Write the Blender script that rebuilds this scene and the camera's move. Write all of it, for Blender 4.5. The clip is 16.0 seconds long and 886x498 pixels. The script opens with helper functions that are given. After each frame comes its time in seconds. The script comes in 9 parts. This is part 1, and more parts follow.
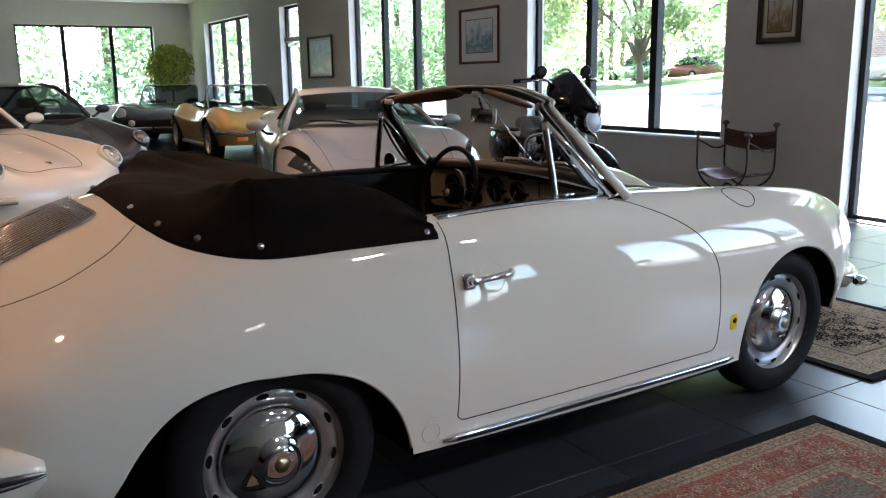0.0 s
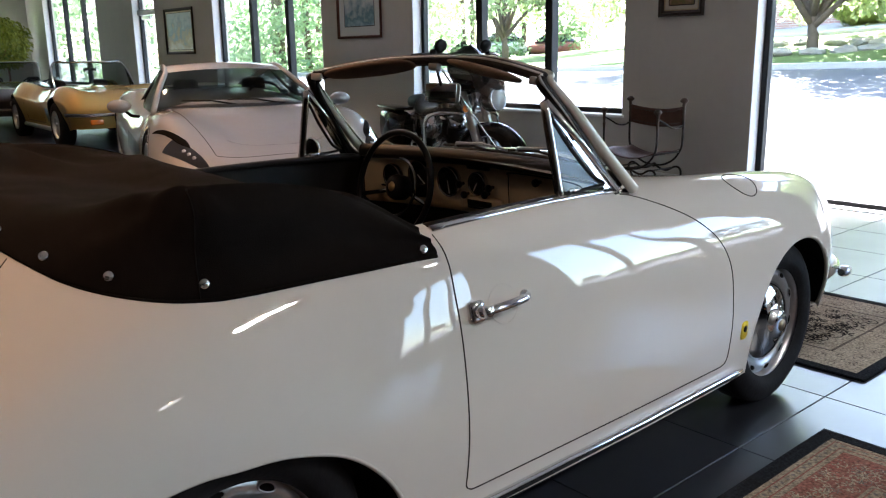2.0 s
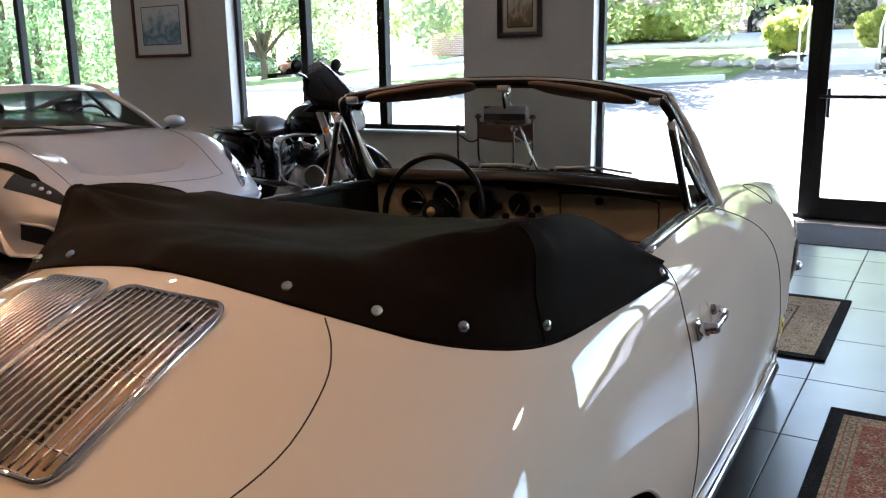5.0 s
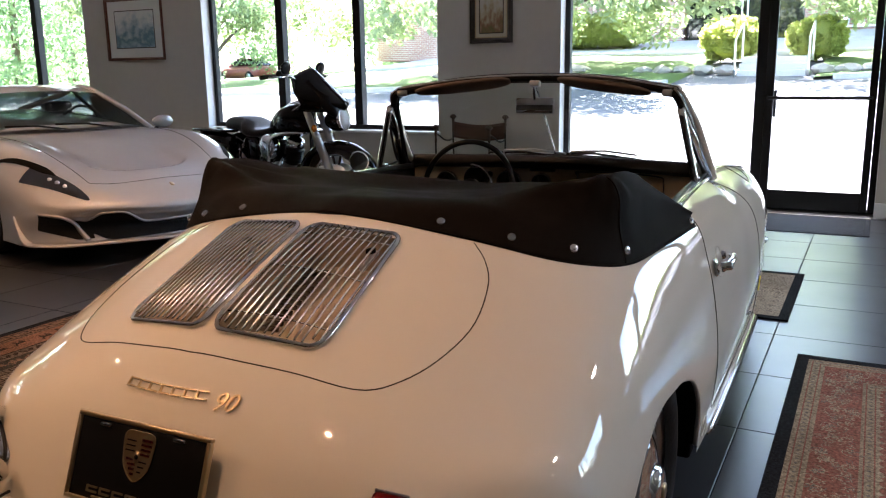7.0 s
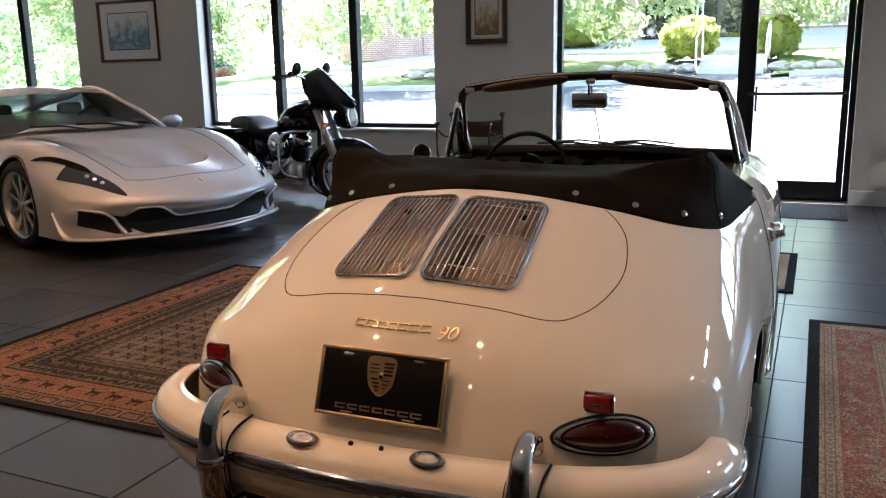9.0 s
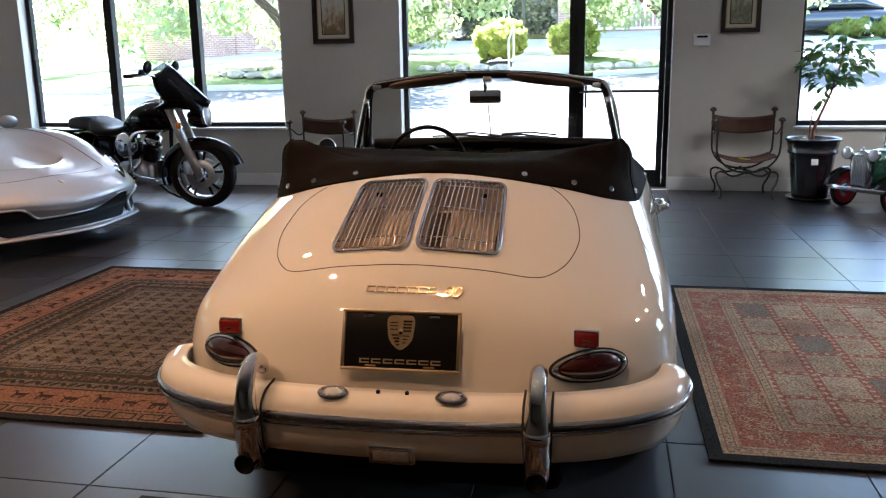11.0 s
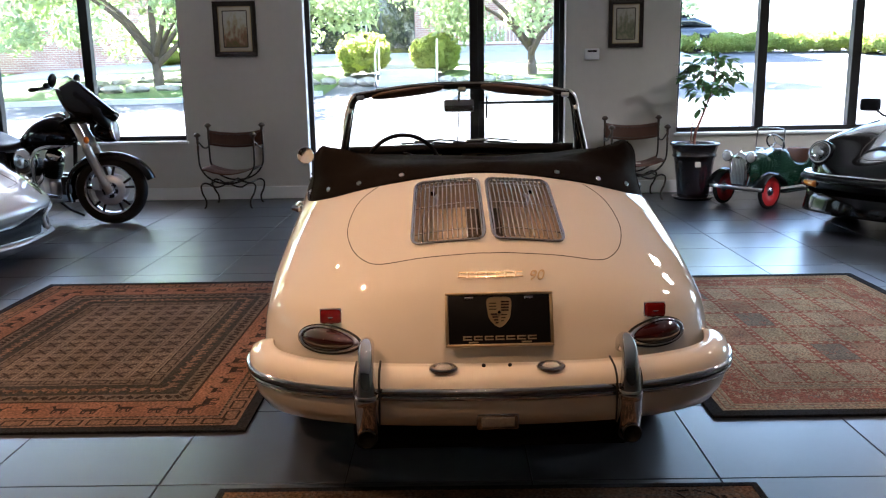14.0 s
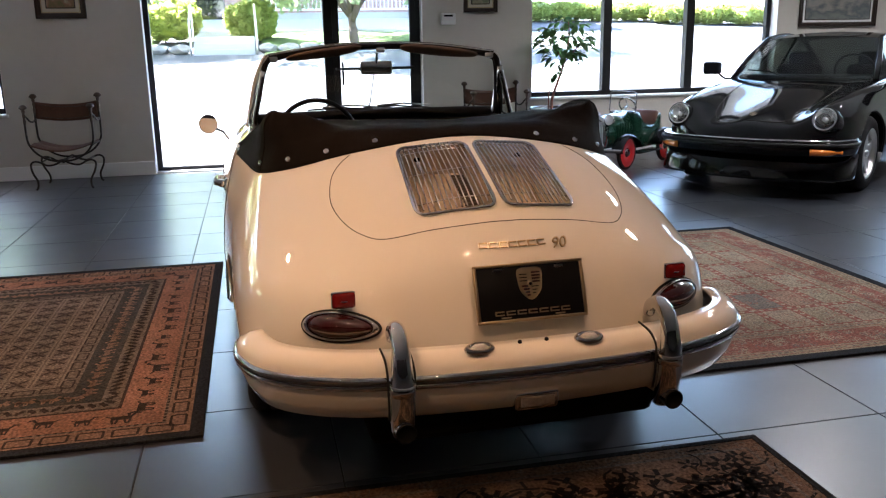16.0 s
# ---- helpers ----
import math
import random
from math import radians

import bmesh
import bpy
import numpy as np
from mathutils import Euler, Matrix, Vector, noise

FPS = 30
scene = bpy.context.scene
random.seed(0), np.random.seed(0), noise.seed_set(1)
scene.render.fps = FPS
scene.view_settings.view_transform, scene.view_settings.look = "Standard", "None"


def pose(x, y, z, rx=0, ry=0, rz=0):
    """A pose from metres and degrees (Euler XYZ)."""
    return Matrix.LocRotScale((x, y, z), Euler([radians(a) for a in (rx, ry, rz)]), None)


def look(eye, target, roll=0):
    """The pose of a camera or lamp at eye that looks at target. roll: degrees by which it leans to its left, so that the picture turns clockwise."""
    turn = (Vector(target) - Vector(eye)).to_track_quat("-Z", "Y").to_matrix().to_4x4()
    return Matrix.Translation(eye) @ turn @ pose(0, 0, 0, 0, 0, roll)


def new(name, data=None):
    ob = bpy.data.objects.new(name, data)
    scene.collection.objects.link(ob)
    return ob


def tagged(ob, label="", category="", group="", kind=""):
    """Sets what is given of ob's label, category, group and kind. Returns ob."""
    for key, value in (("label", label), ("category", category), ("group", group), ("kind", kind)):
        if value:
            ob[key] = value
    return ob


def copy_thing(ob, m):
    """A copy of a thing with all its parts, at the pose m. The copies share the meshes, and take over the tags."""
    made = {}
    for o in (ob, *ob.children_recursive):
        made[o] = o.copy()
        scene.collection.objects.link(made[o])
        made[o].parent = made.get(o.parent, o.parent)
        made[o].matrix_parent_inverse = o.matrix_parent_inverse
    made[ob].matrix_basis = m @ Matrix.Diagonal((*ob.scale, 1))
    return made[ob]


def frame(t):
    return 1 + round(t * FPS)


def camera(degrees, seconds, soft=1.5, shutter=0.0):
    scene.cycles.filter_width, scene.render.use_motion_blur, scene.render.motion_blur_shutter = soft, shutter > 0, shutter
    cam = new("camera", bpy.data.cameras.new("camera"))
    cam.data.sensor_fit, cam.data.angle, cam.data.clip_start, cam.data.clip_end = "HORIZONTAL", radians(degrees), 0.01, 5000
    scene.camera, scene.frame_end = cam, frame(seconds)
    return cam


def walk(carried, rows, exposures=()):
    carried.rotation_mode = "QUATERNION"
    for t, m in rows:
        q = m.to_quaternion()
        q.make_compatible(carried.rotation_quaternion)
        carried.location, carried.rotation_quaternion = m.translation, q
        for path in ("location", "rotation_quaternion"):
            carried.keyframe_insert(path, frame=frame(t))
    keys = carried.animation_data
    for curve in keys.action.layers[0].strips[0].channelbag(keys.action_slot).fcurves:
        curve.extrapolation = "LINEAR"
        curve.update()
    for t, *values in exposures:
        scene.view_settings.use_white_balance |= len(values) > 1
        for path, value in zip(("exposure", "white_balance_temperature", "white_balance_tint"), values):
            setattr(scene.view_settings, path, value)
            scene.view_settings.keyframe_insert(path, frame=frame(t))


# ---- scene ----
cam = camera(56.2, 16.0, soft=1.2)
PATH = [
    (0, (0.0926, 0.0525, 1.3045), (1.0601, 1.6531, 0.9168), -0.9),
    (0.5, (0.1499, 0.2321, 1.2978), (1.1995, 1.7801, 0.9101), -1.0),
    (1, (0.2263, 0.4317, 1.2902), (1.3351, 1.9339, 0.8872), -0.9),
    (1.5, (0.2493, 0.5826, 1.2807), (1.4, 2.0485, 0.8633), -0.9),
    (2, (0.1681, 0.743, 1.2797), (1.38, 2.1516, 0.8394), -0.9),
    (2.5, (0.0879, 0.9101, 1.2807), (1.4048, 2.2223, 0.8442), -0.8),
    (3, (0.063, 1.0954, 1.2596), (1.4535, 2.3283, 0.8203), -0.7),
    (3.5, (0.042, 1.2644, 1.2711), (1.5051, 2.4123, 0.8347), -0.6),
    (4, (-0.0802, 1.4105, 1.3007), (1.4172, 2.5164, 0.8719), -0.5),
    (4.2, (-0.1585, 1.4526, 1.3198), (1.3609, 2.5317, 0.8996), -0.7),
    (6.5, (-0.9167, 1.6787, 1.2754), (0.73, 2.5507, 0.8587), -0.53),
    (7, (-1.0683, 1.6569, 1.2827), (0.5895, 2.5163, 0.8843), -0.78),
    (7.5, (-1.2217, 1.6578, 1.2938), (0.4496, 2.4893, 0.8873), -0.62),
    (8, (-1.3682, 1.7443, 1.2886), (0.3129, 2.555, 0.8835), -0.7),
    (10.3, (-1.9301, 2.1373, 1.2902), (-0.1404, 2.6721, 0.892), -1.1),
    (10.5, (-1.9702, 2.1889, 1.2931), (-0.1623, 2.6578, 0.8948), -1.0),
    (11, (-2.0762, 2.2471, 1.2931), (-0.2454, 2.6071, 0.8843), -0.9),
    (11.5, (-2.229, 2.2949, 1.294), (-0.3877, 2.6119, 0.8939), -0.9),
    (12, (-2.3254, 2.3455, 1.3074), (-0.4813, 2.6138, 0.8891), -1.0),
    (12.5, (-2.3789, 2.4591, 1.3017), (-0.53, 2.6988, 0.8862), -1.0),
    (13, (-2.4286, 2.6272, 1.3055), (-0.5749, 2.8039, 0.8805), -1.1),
    (13.5, (-2.4505, 2.7523, 1.294), (-0.5883, 2.8469, 0.8815), -1.0),
    (14, (-2.4047, 2.8736, 1.2921), (-0.5338, 2.8927, 0.9072), -1.0),
    (14.5, (-2.3426, 3.0102, 1.2778), (-0.4775, 2.9424, 0.8681), -1.0),
    (15, (-2.2968, 3.1964, 1.274), (-0.4422, 3.0684, 0.8366), -1.0),
    (15.5, (-2.2481, 3.3444, 1.2768), (-0.4097, 3.0885, 0.8261), -1.0),
    (16, (-2.1382, 3.4218, 1.2568), (-0.3285, 3.0178, 0.7993), -1.0),
]
EXPOSURES = ((0, 4.62, 6080, 13), (2.5, 4.62, 6250, 14), (8.2, 4.66, 6250, 15), (10.3, 4.78, 6000, 12), (16, 4.8, 6030, 13))
walk(cam, [(t, look(eye, target, roll)) for t, eye, target, roll in PATH], EXPOSURES)

# ---- light ----
world = bpy.data.worlds.new("world")
scene.world = world
world.use_nodes = True
wn = world.node_tree
sky = wn.nodes.new("ShaderNodeTexSky")
sky.sky_type, sky.sun_disc = "NISHITA", False
SUN_EL, SUN_AZ = 54.0, 35.0
sky.sun_elevation, sky.sun_rotation = radians(SUN_EL), radians(90 - SUN_AZ)
wn.links.new(sky.outputs[0], wn.nodes["Background"].inputs[0])
wn.nodes["Background"].inputs[1].default_value = 0.085


def lamp(name, kind, power, m, colour=(1, 1, 1), **more):
    data = bpy.data.lights.new(name, kind)
    data.energy, data.color = power, colour
    if "angle" in more:
        data.angle = more["angle"]
    if "size" in more:
        data.shape, data.size, data.size_y = "RECTANGLE", more["size"][0], more["size"][1]
    if "radius" in more:
        data.shadow_soft_size = more["radius"]
    if "spot" in more:
        data.spot_size, data.spot_blend = radians(more["spot"]), 0.6
    ob = new(name, data)
    ob.matrix_world = m
    return ob


ce, se = math.cos(radians(SUN_EL)), math.sin(radians(SUN_EL))
lamp("sun", "SUN", 4.8, look((20 * ce * math.cos(radians(SUN_AZ)), 20 * ce * math.sin(radians(SUN_AZ)), 20 * se), (0, 0, 0)), (1.0, 0.955, 0.95), angle=radians(0.5))

LAMPS = ((-0.95, 2.65), (-1.8, 4.6), (0.6, 4.8), (-4, 3), (0.2, 8), (2.4, 5.6), (3.5, 10), (-1, 11), (3.0, 14.5))
for lx, ly in LAMPS:
    lamp("ceiling_or_fill_lamp", "SPOT", 5.0 if lx == -0.95 else 6.6, pose(lx, ly, 3.47), (1.0, 0.54, 0.27), spot=110, radius=0.03)
# unseen fill spots, added to brighten the car's right flank, rug and floor
SOUTH_FILLS = ((2.3, -1.4), (4.2, -1.6), (2.3, -4.2), (4.2, -4.2))
for lx, ly in SOUTH_FILLS:
    lamp("ceiling_or_fill_lamp", "SPOT", 14 if ly > -2 else 7, pose(lx, ly, 3.47), (1.0, 0.96, 0.92), spot=140, radius=0.15)


# ---- materials ----
def mat(name, colour, rough=0.5, metal=0.0, vary=0.0, scale=8.0, bump=0.0, bump_scale=60.0, colour2=None, coat=0.0, spec=None, emit=None, rand=0.0, trans=0.0, ior=1.5, alpha=1.0, sheen=0.0, streak=(1, 1, 1)):
    """A surface with broad stains and fine grain."""
    m = bpy.data.materials.new(name)
    m.use_nodes = True
    n, l = m.node_tree.nodes, m.node_tree.links
    b = n["Principled BSDF"]
    b.inputs["Roughness"].default_value = rough
    b.inputs["Metallic"].default_value = metal
    b.inputs["Coat Weight"].default_value = coat
    b.inputs["Coat Roughness"].default_value = 0.012
    b.inputs["Transmission Weight"].default_value = trans
    b.inputs["IOR"].default_value = ior
    b.inputs["Sheen Weight"].default_value = sheen
    if spec is not None:
        b.inputs["Specular IOR Level"].default_value = spec
    c = (*colour, 1)
    b.inputs["Base Color"].default_value = c
    if emit:
        b.inputs["Emission Color"].default_value = (*emit[0], 1)
        b.inputs["Emission Strength"].default_value = emit[1]
    co = n.new("ShaderNodeTexCoord")
    mp = n.new("ShaderNodeMapping")
    mp.inputs["Scale"].default_value = streak
    l.new(co.outputs["Object"], mp.inputs[0])
    if vary or colour2:
        big, fine = n.new("ShaderNodeTexNoise"), n.new("ShaderNodeTexNoise")
        big.inputs["Scale"].default_value, fine.inputs["Scale"].default_value = scale, scale * 7
        big.inputs["Detail"].default_value = fine.inputs["Detail"].default_value = 4
        l.new(mp.outputs[0], big.inputs["Vector"])
        l.new(mp.outputs[0], fine.inputs["Vector"])
        add = n.new("ShaderNodeMath")
        add.operation = "MULTIPLY_ADD"
        add.inputs[1].default_value = 0.5
        l.new(fine.outputs["Fac"], add.inputs[0])
        half = n.new("ShaderNodeMath")
        half.operation = "MULTIPLY"
        half.inputs[1].default_value = 0.5
        l.new(big.outputs["Fac"], half.inputs[0])
        l.new(half.outputs[0], add.inputs[2])
        last = add.outputs[0]
        if rand:
            info = n.new("ShaderNodeObjectInfo")
            mr = n.new("ShaderNodeMath")
            mr.operation = "MULTIPLY_ADD"
            mr.inputs[1].default_value = rand
            l.new(info.outputs["Random"], mr.inputs[0])
            l.new(last, mr.inputs[2])
            last = mr.outputs[0]
        ramp = n.new("ShaderNodeValToRGB")
        ramp.color_ramp.elements[0].position, ramp.color_ramp.elements[1].position = 0.3, 0.7
        d = colour2 or tuple(x * (1 - vary) for x in colour)
        ramp.color_ramp.elements[0].color, ramp.color_ramp.elements[1].color = (*d, 1), c
        l.new(last, ramp.inputs[0])
        l.new(ramp.outputs[0], b.inputs["Base Color"])
        rr = n.new("ShaderNodeMapRange")
        rr.inputs["To Min"].default_value, rr.inputs["To Max"].default_value = min(1, rough * 1.2), rough * 0.85
        l.new(big.outputs["Fac"], rr.inputs["Value"])
        l.new(rr.outputs[0], b.inputs["Roughness"])
    if bump:
        bn, bp = n.new("ShaderNodeTexNoise"), n.new("ShaderNodeBump")
        bn.inputs["Scale"].default_value, bn.inputs["Detail"].default_value = bump_scale, 5
        l.new(mp.outputs[0], bn.inputs["Vector"])
        l.new(bn.outputs["Fac"], bp.inputs["Height"])
        bp.inputs["Strength"].default_value, bp.inputs["Distance"].default_value = bump, 0.01
        l.new(bp.outputs[0], b.inputs["Normal"])
    return m


def glass_mat(name, tint=(1, 1, 1), gloss=0.04, rough=0.0):
    """Thin pane: clear, with gloss that grows towards grazing view."""
    m = bpy.data.materials.new(name)
    m.use_nodes = True
    n, l = m.node_tree.nodes, m.node_tree.links
    for x in list(n):
        n.remove(x)
    out, mix, tr, gl, lw, pw, ma = (n.new("ShaderNode" + k) for k in ("OutputMaterial", "MixShader", "BsdfTransparent", "BsdfGlossy", "LayerWeight", "Math", "Math"))
    tr.inputs[0].default_value = (*tint, 1)
    gl.inputs["Roughness"].default_value = rough
    lw.inputs["Blend"].default_value = 0.5
    pw.operation, pw.inputs[1].default_value = "POWER", 5.0
    ma.operation, ma.inputs[1].default_value, ma.inputs[2].default_value = "MULTIPLY_ADD", 0.6, gloss
    l.new(lw.outputs["Facing"], pw.inputs[0])
    l.new(pw.outputs[0], ma.inputs[0])
    l.new(ma.outputs[0], mix.inputs[0])
    l.new(tr.outputs[0], mix.inputs[1])
    l.new(gl.outputs[0], mix.inputs[2])
    l.new(mix.outputs[0], out.inputs[0])
    return m


def leaf_shader(name, light, dark):
    """Sunlit foliage that also lets light through."""
    m = bpy.data.materials.new(name)
    m.use_nodes = True
    n, l = m.node_tree.nodes, m.node_tree.links
    b, out = n["Principled BSDF"], n["Material Output"]
    b.inputs["Roughness"].default_value = 0.5
    geo, ns, add, ramp, tr, mix = (n.new("ShaderNode" + k) for k in ("NewGeometry", "TexNoise", "Math", "ValToRGB", "BsdfTranslucent", "MixShader"))
    ns.inputs["Scale"].default_value = 0.7
    l.new(geo.outputs["Position"], ns.inputs["Vector"])
    add.operation, add.inputs[1].default_value = "MULTIPLY_ADD", 0.5
    l.new(geo.outputs["Random Per Island"], add.inputs[0])
    l.new(ns.outputs["Fac"], add.inputs[2])
    ramp.color_ramp.elements[0].position, ramp.color_ramp.elements[1].position = 0.4, 0.95
    ramp.color_ramp.elements[0].color, ramp.color_ramp.elements[1].color = (*dark, 1), (*light, 1)
    l.new(add.outputs[0], ramp.inputs[0])
    l.new(ramp.outputs[0], b.inputs["Base Color"])
    l.new(ramp.outputs[0], tr.inputs[0])
    mix.inputs[0].default_value = 0.55
    l.new(b.outputs[0], mix.inputs[1])
    l.new(tr.outputs[0], mix.inputs[2])
    l.new(mix.outputs[0], out.inputs[0])
    return m


M = {}
M["wall"] = mat("wall_paint", (0.6, 0.575, 0.52), 0.85, vary=0.06, scale=1.5, bump=0.08, bump_scale=180)
M["west_wall"] = mat("dark_brown_wall_paint", (0.11, 0.09, 0.075), 0.8, vary=0.1, scale=1.5, bump=0.08, bump_scale=180)
M["white_trim"] = mat("white_trim", (0.8, 0.8, 0.79), 0.5, vary=0.05, scale=3)
M["ceiling"] = mat("ceiling_paint", (0.8, 0.8, 0.79), 0.9, vary=0.05, scale=2)
M["frame"] = mat("dark_aluminium", (0.01, 0.011, 0.012), 0.5, 0.2, vary=0.3, scale=4)
M["tile"] = mat("slate_tile", (0.08, 0.079, 0.08), 0.27, vary=0.35, scale=2.2, bump=0.06, bump_scale=30, rand=0.25)
M["grout"] = mat("grout", (0.02, 0.02, 0.02), 0.95, vary=0.2, scale=20)
M["glass"] = glass_mat("window_glass", (0.96, 0.98, 0.97))
M["car_glass"] = glass_mat("car_glass", (0.86, 0.9, 0.88))
M["dark_glass"] = glass_mat("tinted_car_glass", (0.25, 0.28, 0.28))
M["ivory"] = mat("ivory_car_paint", (0.68, 0.65, 0.58), 0.5, vary=0.015, scale=2, spec=0.0, coat=1.0)
M["ivory"].node_tree.nodes["Principled BSDF"].inputs["Coat IOR"].default_value = 1.7
M["chrome"] = mat("chrome", (0.64, 0.64, 0.65), 0.05, 1.0)
M["bright"] = mat("polished_grille_metal", (0.78, 0.77, 0.75), 0.16, 1.0, vary=0.1, scale=30)
M["satin"] = mat("satin_aluminium", (0.6, 0.6, 0.6), 0.3, 1.0, vary=0.15, scale=20)
M["steel"] = mat("silver_wheel_paint", (0.5, 0.5, 0.5), 0.3, 0.8, vary=0.15, scale=10)
M["rubber"] = mat("tyre_rubber", (0.009, 0.009, 0.01), 0.7, vary=0.35, scale=12, bump=0.15, bump_scale=90, spec=0.2)
M["black_rubber"] = mat("black_rubber", (0.007, 0.007, 0.007), 0.6, vary=0.2, scale=20, spec=0.25)
M["under"] = mat("underbody_black", (0.006, 0.006, 0.006), 0.85, vary=0.4, scale=6, spec=0.1)
M["seam"] = mat("panel_gap", (0.03, 0.025, 0.02), 0.9)
M["canvas"] = mat("black_canvas", (0.0085, 0.0064, 0.0055), 0.75, vary=0.4, scale=5, bump=0.25, bump_scale=500, spec=0.06)
M["asphalt"] = mat("asphalt", (0.085, 0.085, 0.09), 0.9, vary=0.25, scale=0.6, bump=0.3, bump_scale=40)
M["grass"] = mat("lawn", (0.085, 0.13, 0.02), 0.9, colour2=(0.045, 0.085, 0.014), scale=0.7, bump=0.6, bump_scale=30)
M["mortar"] = mat("mortar", (0.5, 0.45, 0.4), 0.9, vary=0.2)
M["bark"] = mat("bark", (0.14, 0.1, 0.075), 0.9, vary=0.4, scale=6, bump=0.5, bump_scale=25)
M["silver"] = mat("silver_car_paint", (0.5, 0.5, 0.51), 0.5, 0.6, vary=0.04, scale=3, coat=1.0)
M["black_paint"] = mat("black_car_paint", (0.003, 0.003, 0.0034), 0.07, vary=0.1, spec=0.28)
M["gold"] = mat("gold_car_paint", (0.6, 0.42, 0.12), 0.5, 0.35, vary=0.05, coat=1.0)
M["grey_paint"] = mat("slate_grey_car_paint", (0.022, 0.023, 0.026), 0.5, 0.2, vary=0.05, coat=1.0)
M["blue_paint"] = mat("dark_blue_car_paint", (0.008, 0.011, 0.02), 0.5, 0.1, vary=0.05, coat=1.0)
M["cream"] = mat("white_car_paint", (0.78, 0.76, 0.72), 0.25, vary=0.02, coat=1.0)
M["red_lens"] = mat("red_lens", (0.03, 0.0022, 0.002), 0.12, vary=0.15, scale=60, coat=1.0)
M["bright_red"] = mat("red_reflector", (0.22, 0.008, 0.007), 0.15, vary=0.2, scale=90, bump=0.3, bump_scale=300, coat=1.0)
M["clear_lens"] = mat("clear_lens", (0.7, 0.7, 0.68), 0.12, 0.3, vary=0.3, scale=80, bump=0.4, bump_scale=250, coat=1.0)
M["amber"] = mat("amber_lens", (0.75, 0.2, 0.02), 0.15, vary=0.15, scale=90, coat=1.0)
M["plate"] = mat("plate_black", (0.006, 0.006, 0.007), 0.3, vary=0.2, spec=0.15)
M["brass"] = mat("gold_script", (0.5, 0.4, 0.25), 0.36, 1.0, vary=0.1, scale=20)
M["dash"] = mat("ivory_dashboard", (0.62, 0.53, 0.4), 0.35, vary=0.05, coat=0.6)
M["vinyl"] = mat("black_vinyl", (0.009, 0.008, 0.008), 0.45, vary=0.25, scale=12, bump=0.12, bump_scale=400, spec=0.3)
M["visor"] = mat("brown_visor_cloth", (0.27, 0.19, 0.135), 0.85, vary=0.2, scale=20, bump=0.2, bump_scale=500)
M["mirror"] = mat("mirror_glass", (0.9, 0.9, 0.9), 0.02, 1.0)
M["yellow"] = mat("yellow_badge", (0.8, 0.62, 0.03), 0.35, vary=0.1, scale=60)
M["shroud"] = mat("dark_brown_fan_shroud", (0.11, 0.085, 0.06), 0.6, vary=0.3, scale=20)
M["grille_dark"] = mat("engine_bay_tan", (0.58, 0.46, 0.32), 0.6, vary=0.3, scale=12)
M["gauge"] = mat("gauge_face", (0.012, 0.013, 0.012), 0.2, vary=0.3, scale=50, coat=1.0)
M["white_ink"] = mat("white_ink", (0.75, 0.75, 0.72), 0.5)


# ---- mesh helpers ----
def mesh_of(bm, name, smooth=True):
    me = bpy.data.meshes.new(name)
    bm.to_mesh(me)
    bm.free()
    if smooth:
        me.shade_smooth()
    return me


def thing(name, m, label, category, group="", kind=""):
    ob = new(name)
    ob.matrix_world = m
    return tagged(ob, label, category, group, kind)


def part(name, bm, material, parent, label="", smooth=True):
    ob = new(name, mesh_of(bm, name, smooth))
    ob.data.materials.append(material)
    ob.parent = parent
    if label:
        tagged(ob, label)
    return ob


def solid(name, bm, material, m, label, category, group="", kind="", smooth=False):
    """A thing of one mesh."""
    ob = new(name, mesh_of(bm, name, smooth))
    ob.data.materials.append(material)
    ob.matrix_world = m
    return tagged(ob, label, category, group, kind)


def box(x0, x1, y0, y1, z0, z1, bevel=0.0, bm=None, seg=2):
    b = bmesh.new()
    r = bmesh.ops.create_cube(b, size=1)
    bmesh.ops.transform(b, matrix=Matrix.LocRotScale(((x0 + x1) / 2, (y0 + y1) / 2, (z0 + z1) / 2), None, (x1 - x0, y1 - y0, z1 - z0)), verts=b.verts)
    if bevel:
        bmesh.ops.bevel(b, geom=b.edges[:], offset=bevel, segments=seg, affect="EDGES", profile=0.5)
    return join(bm, b) if bm else b


def join(bm, other):
    me = bpy.data.meshes.new("tmp")
    other.to_mesh(me)
    other.free()
    bm.from_mesh(me)
    bpy.data.meshes.remove(me)
    return bm


def lathe(profile, n=48, axis="Z", m=None):
    """Revolves (radius, height) pairs about an axis."""
    bm = bmesh.new()
    rings = []
    for r, h in profile:
        if r < 1e-5:
            rings.append([bm.verts.new((0, 0, h))])
        else:
            rings.append([bm.verts.new((r * math.cos(2 * math.pi * k / n), r * math.sin(2 * math.pi * k / n), h)) for k in range(n)])
    for a, b in zip(rings, rings[1:]):
        for k in range(n):
            q = [a[k % len(a)], a[(k + 1) % len(a)], b[(k + 1) % len(b)], b[k % len(b)]]
            q = [v for i, v in enumerate(q) if v not in q[:i]]
            if len(q) > 2:
                bm.faces.new(q)
    bmesh.ops.recalc_face_normals(bm, faces=bm.faces)
    turn = {"Z": Matrix(), "Y": pose(0, 0, 0, -90), "X": pose(0, 0, 0, 0, 90)}[axis]
    bmesh.ops.transform(bm, matrix=(m or Matrix()) @ turn, verts=bm.verts)
    return bm


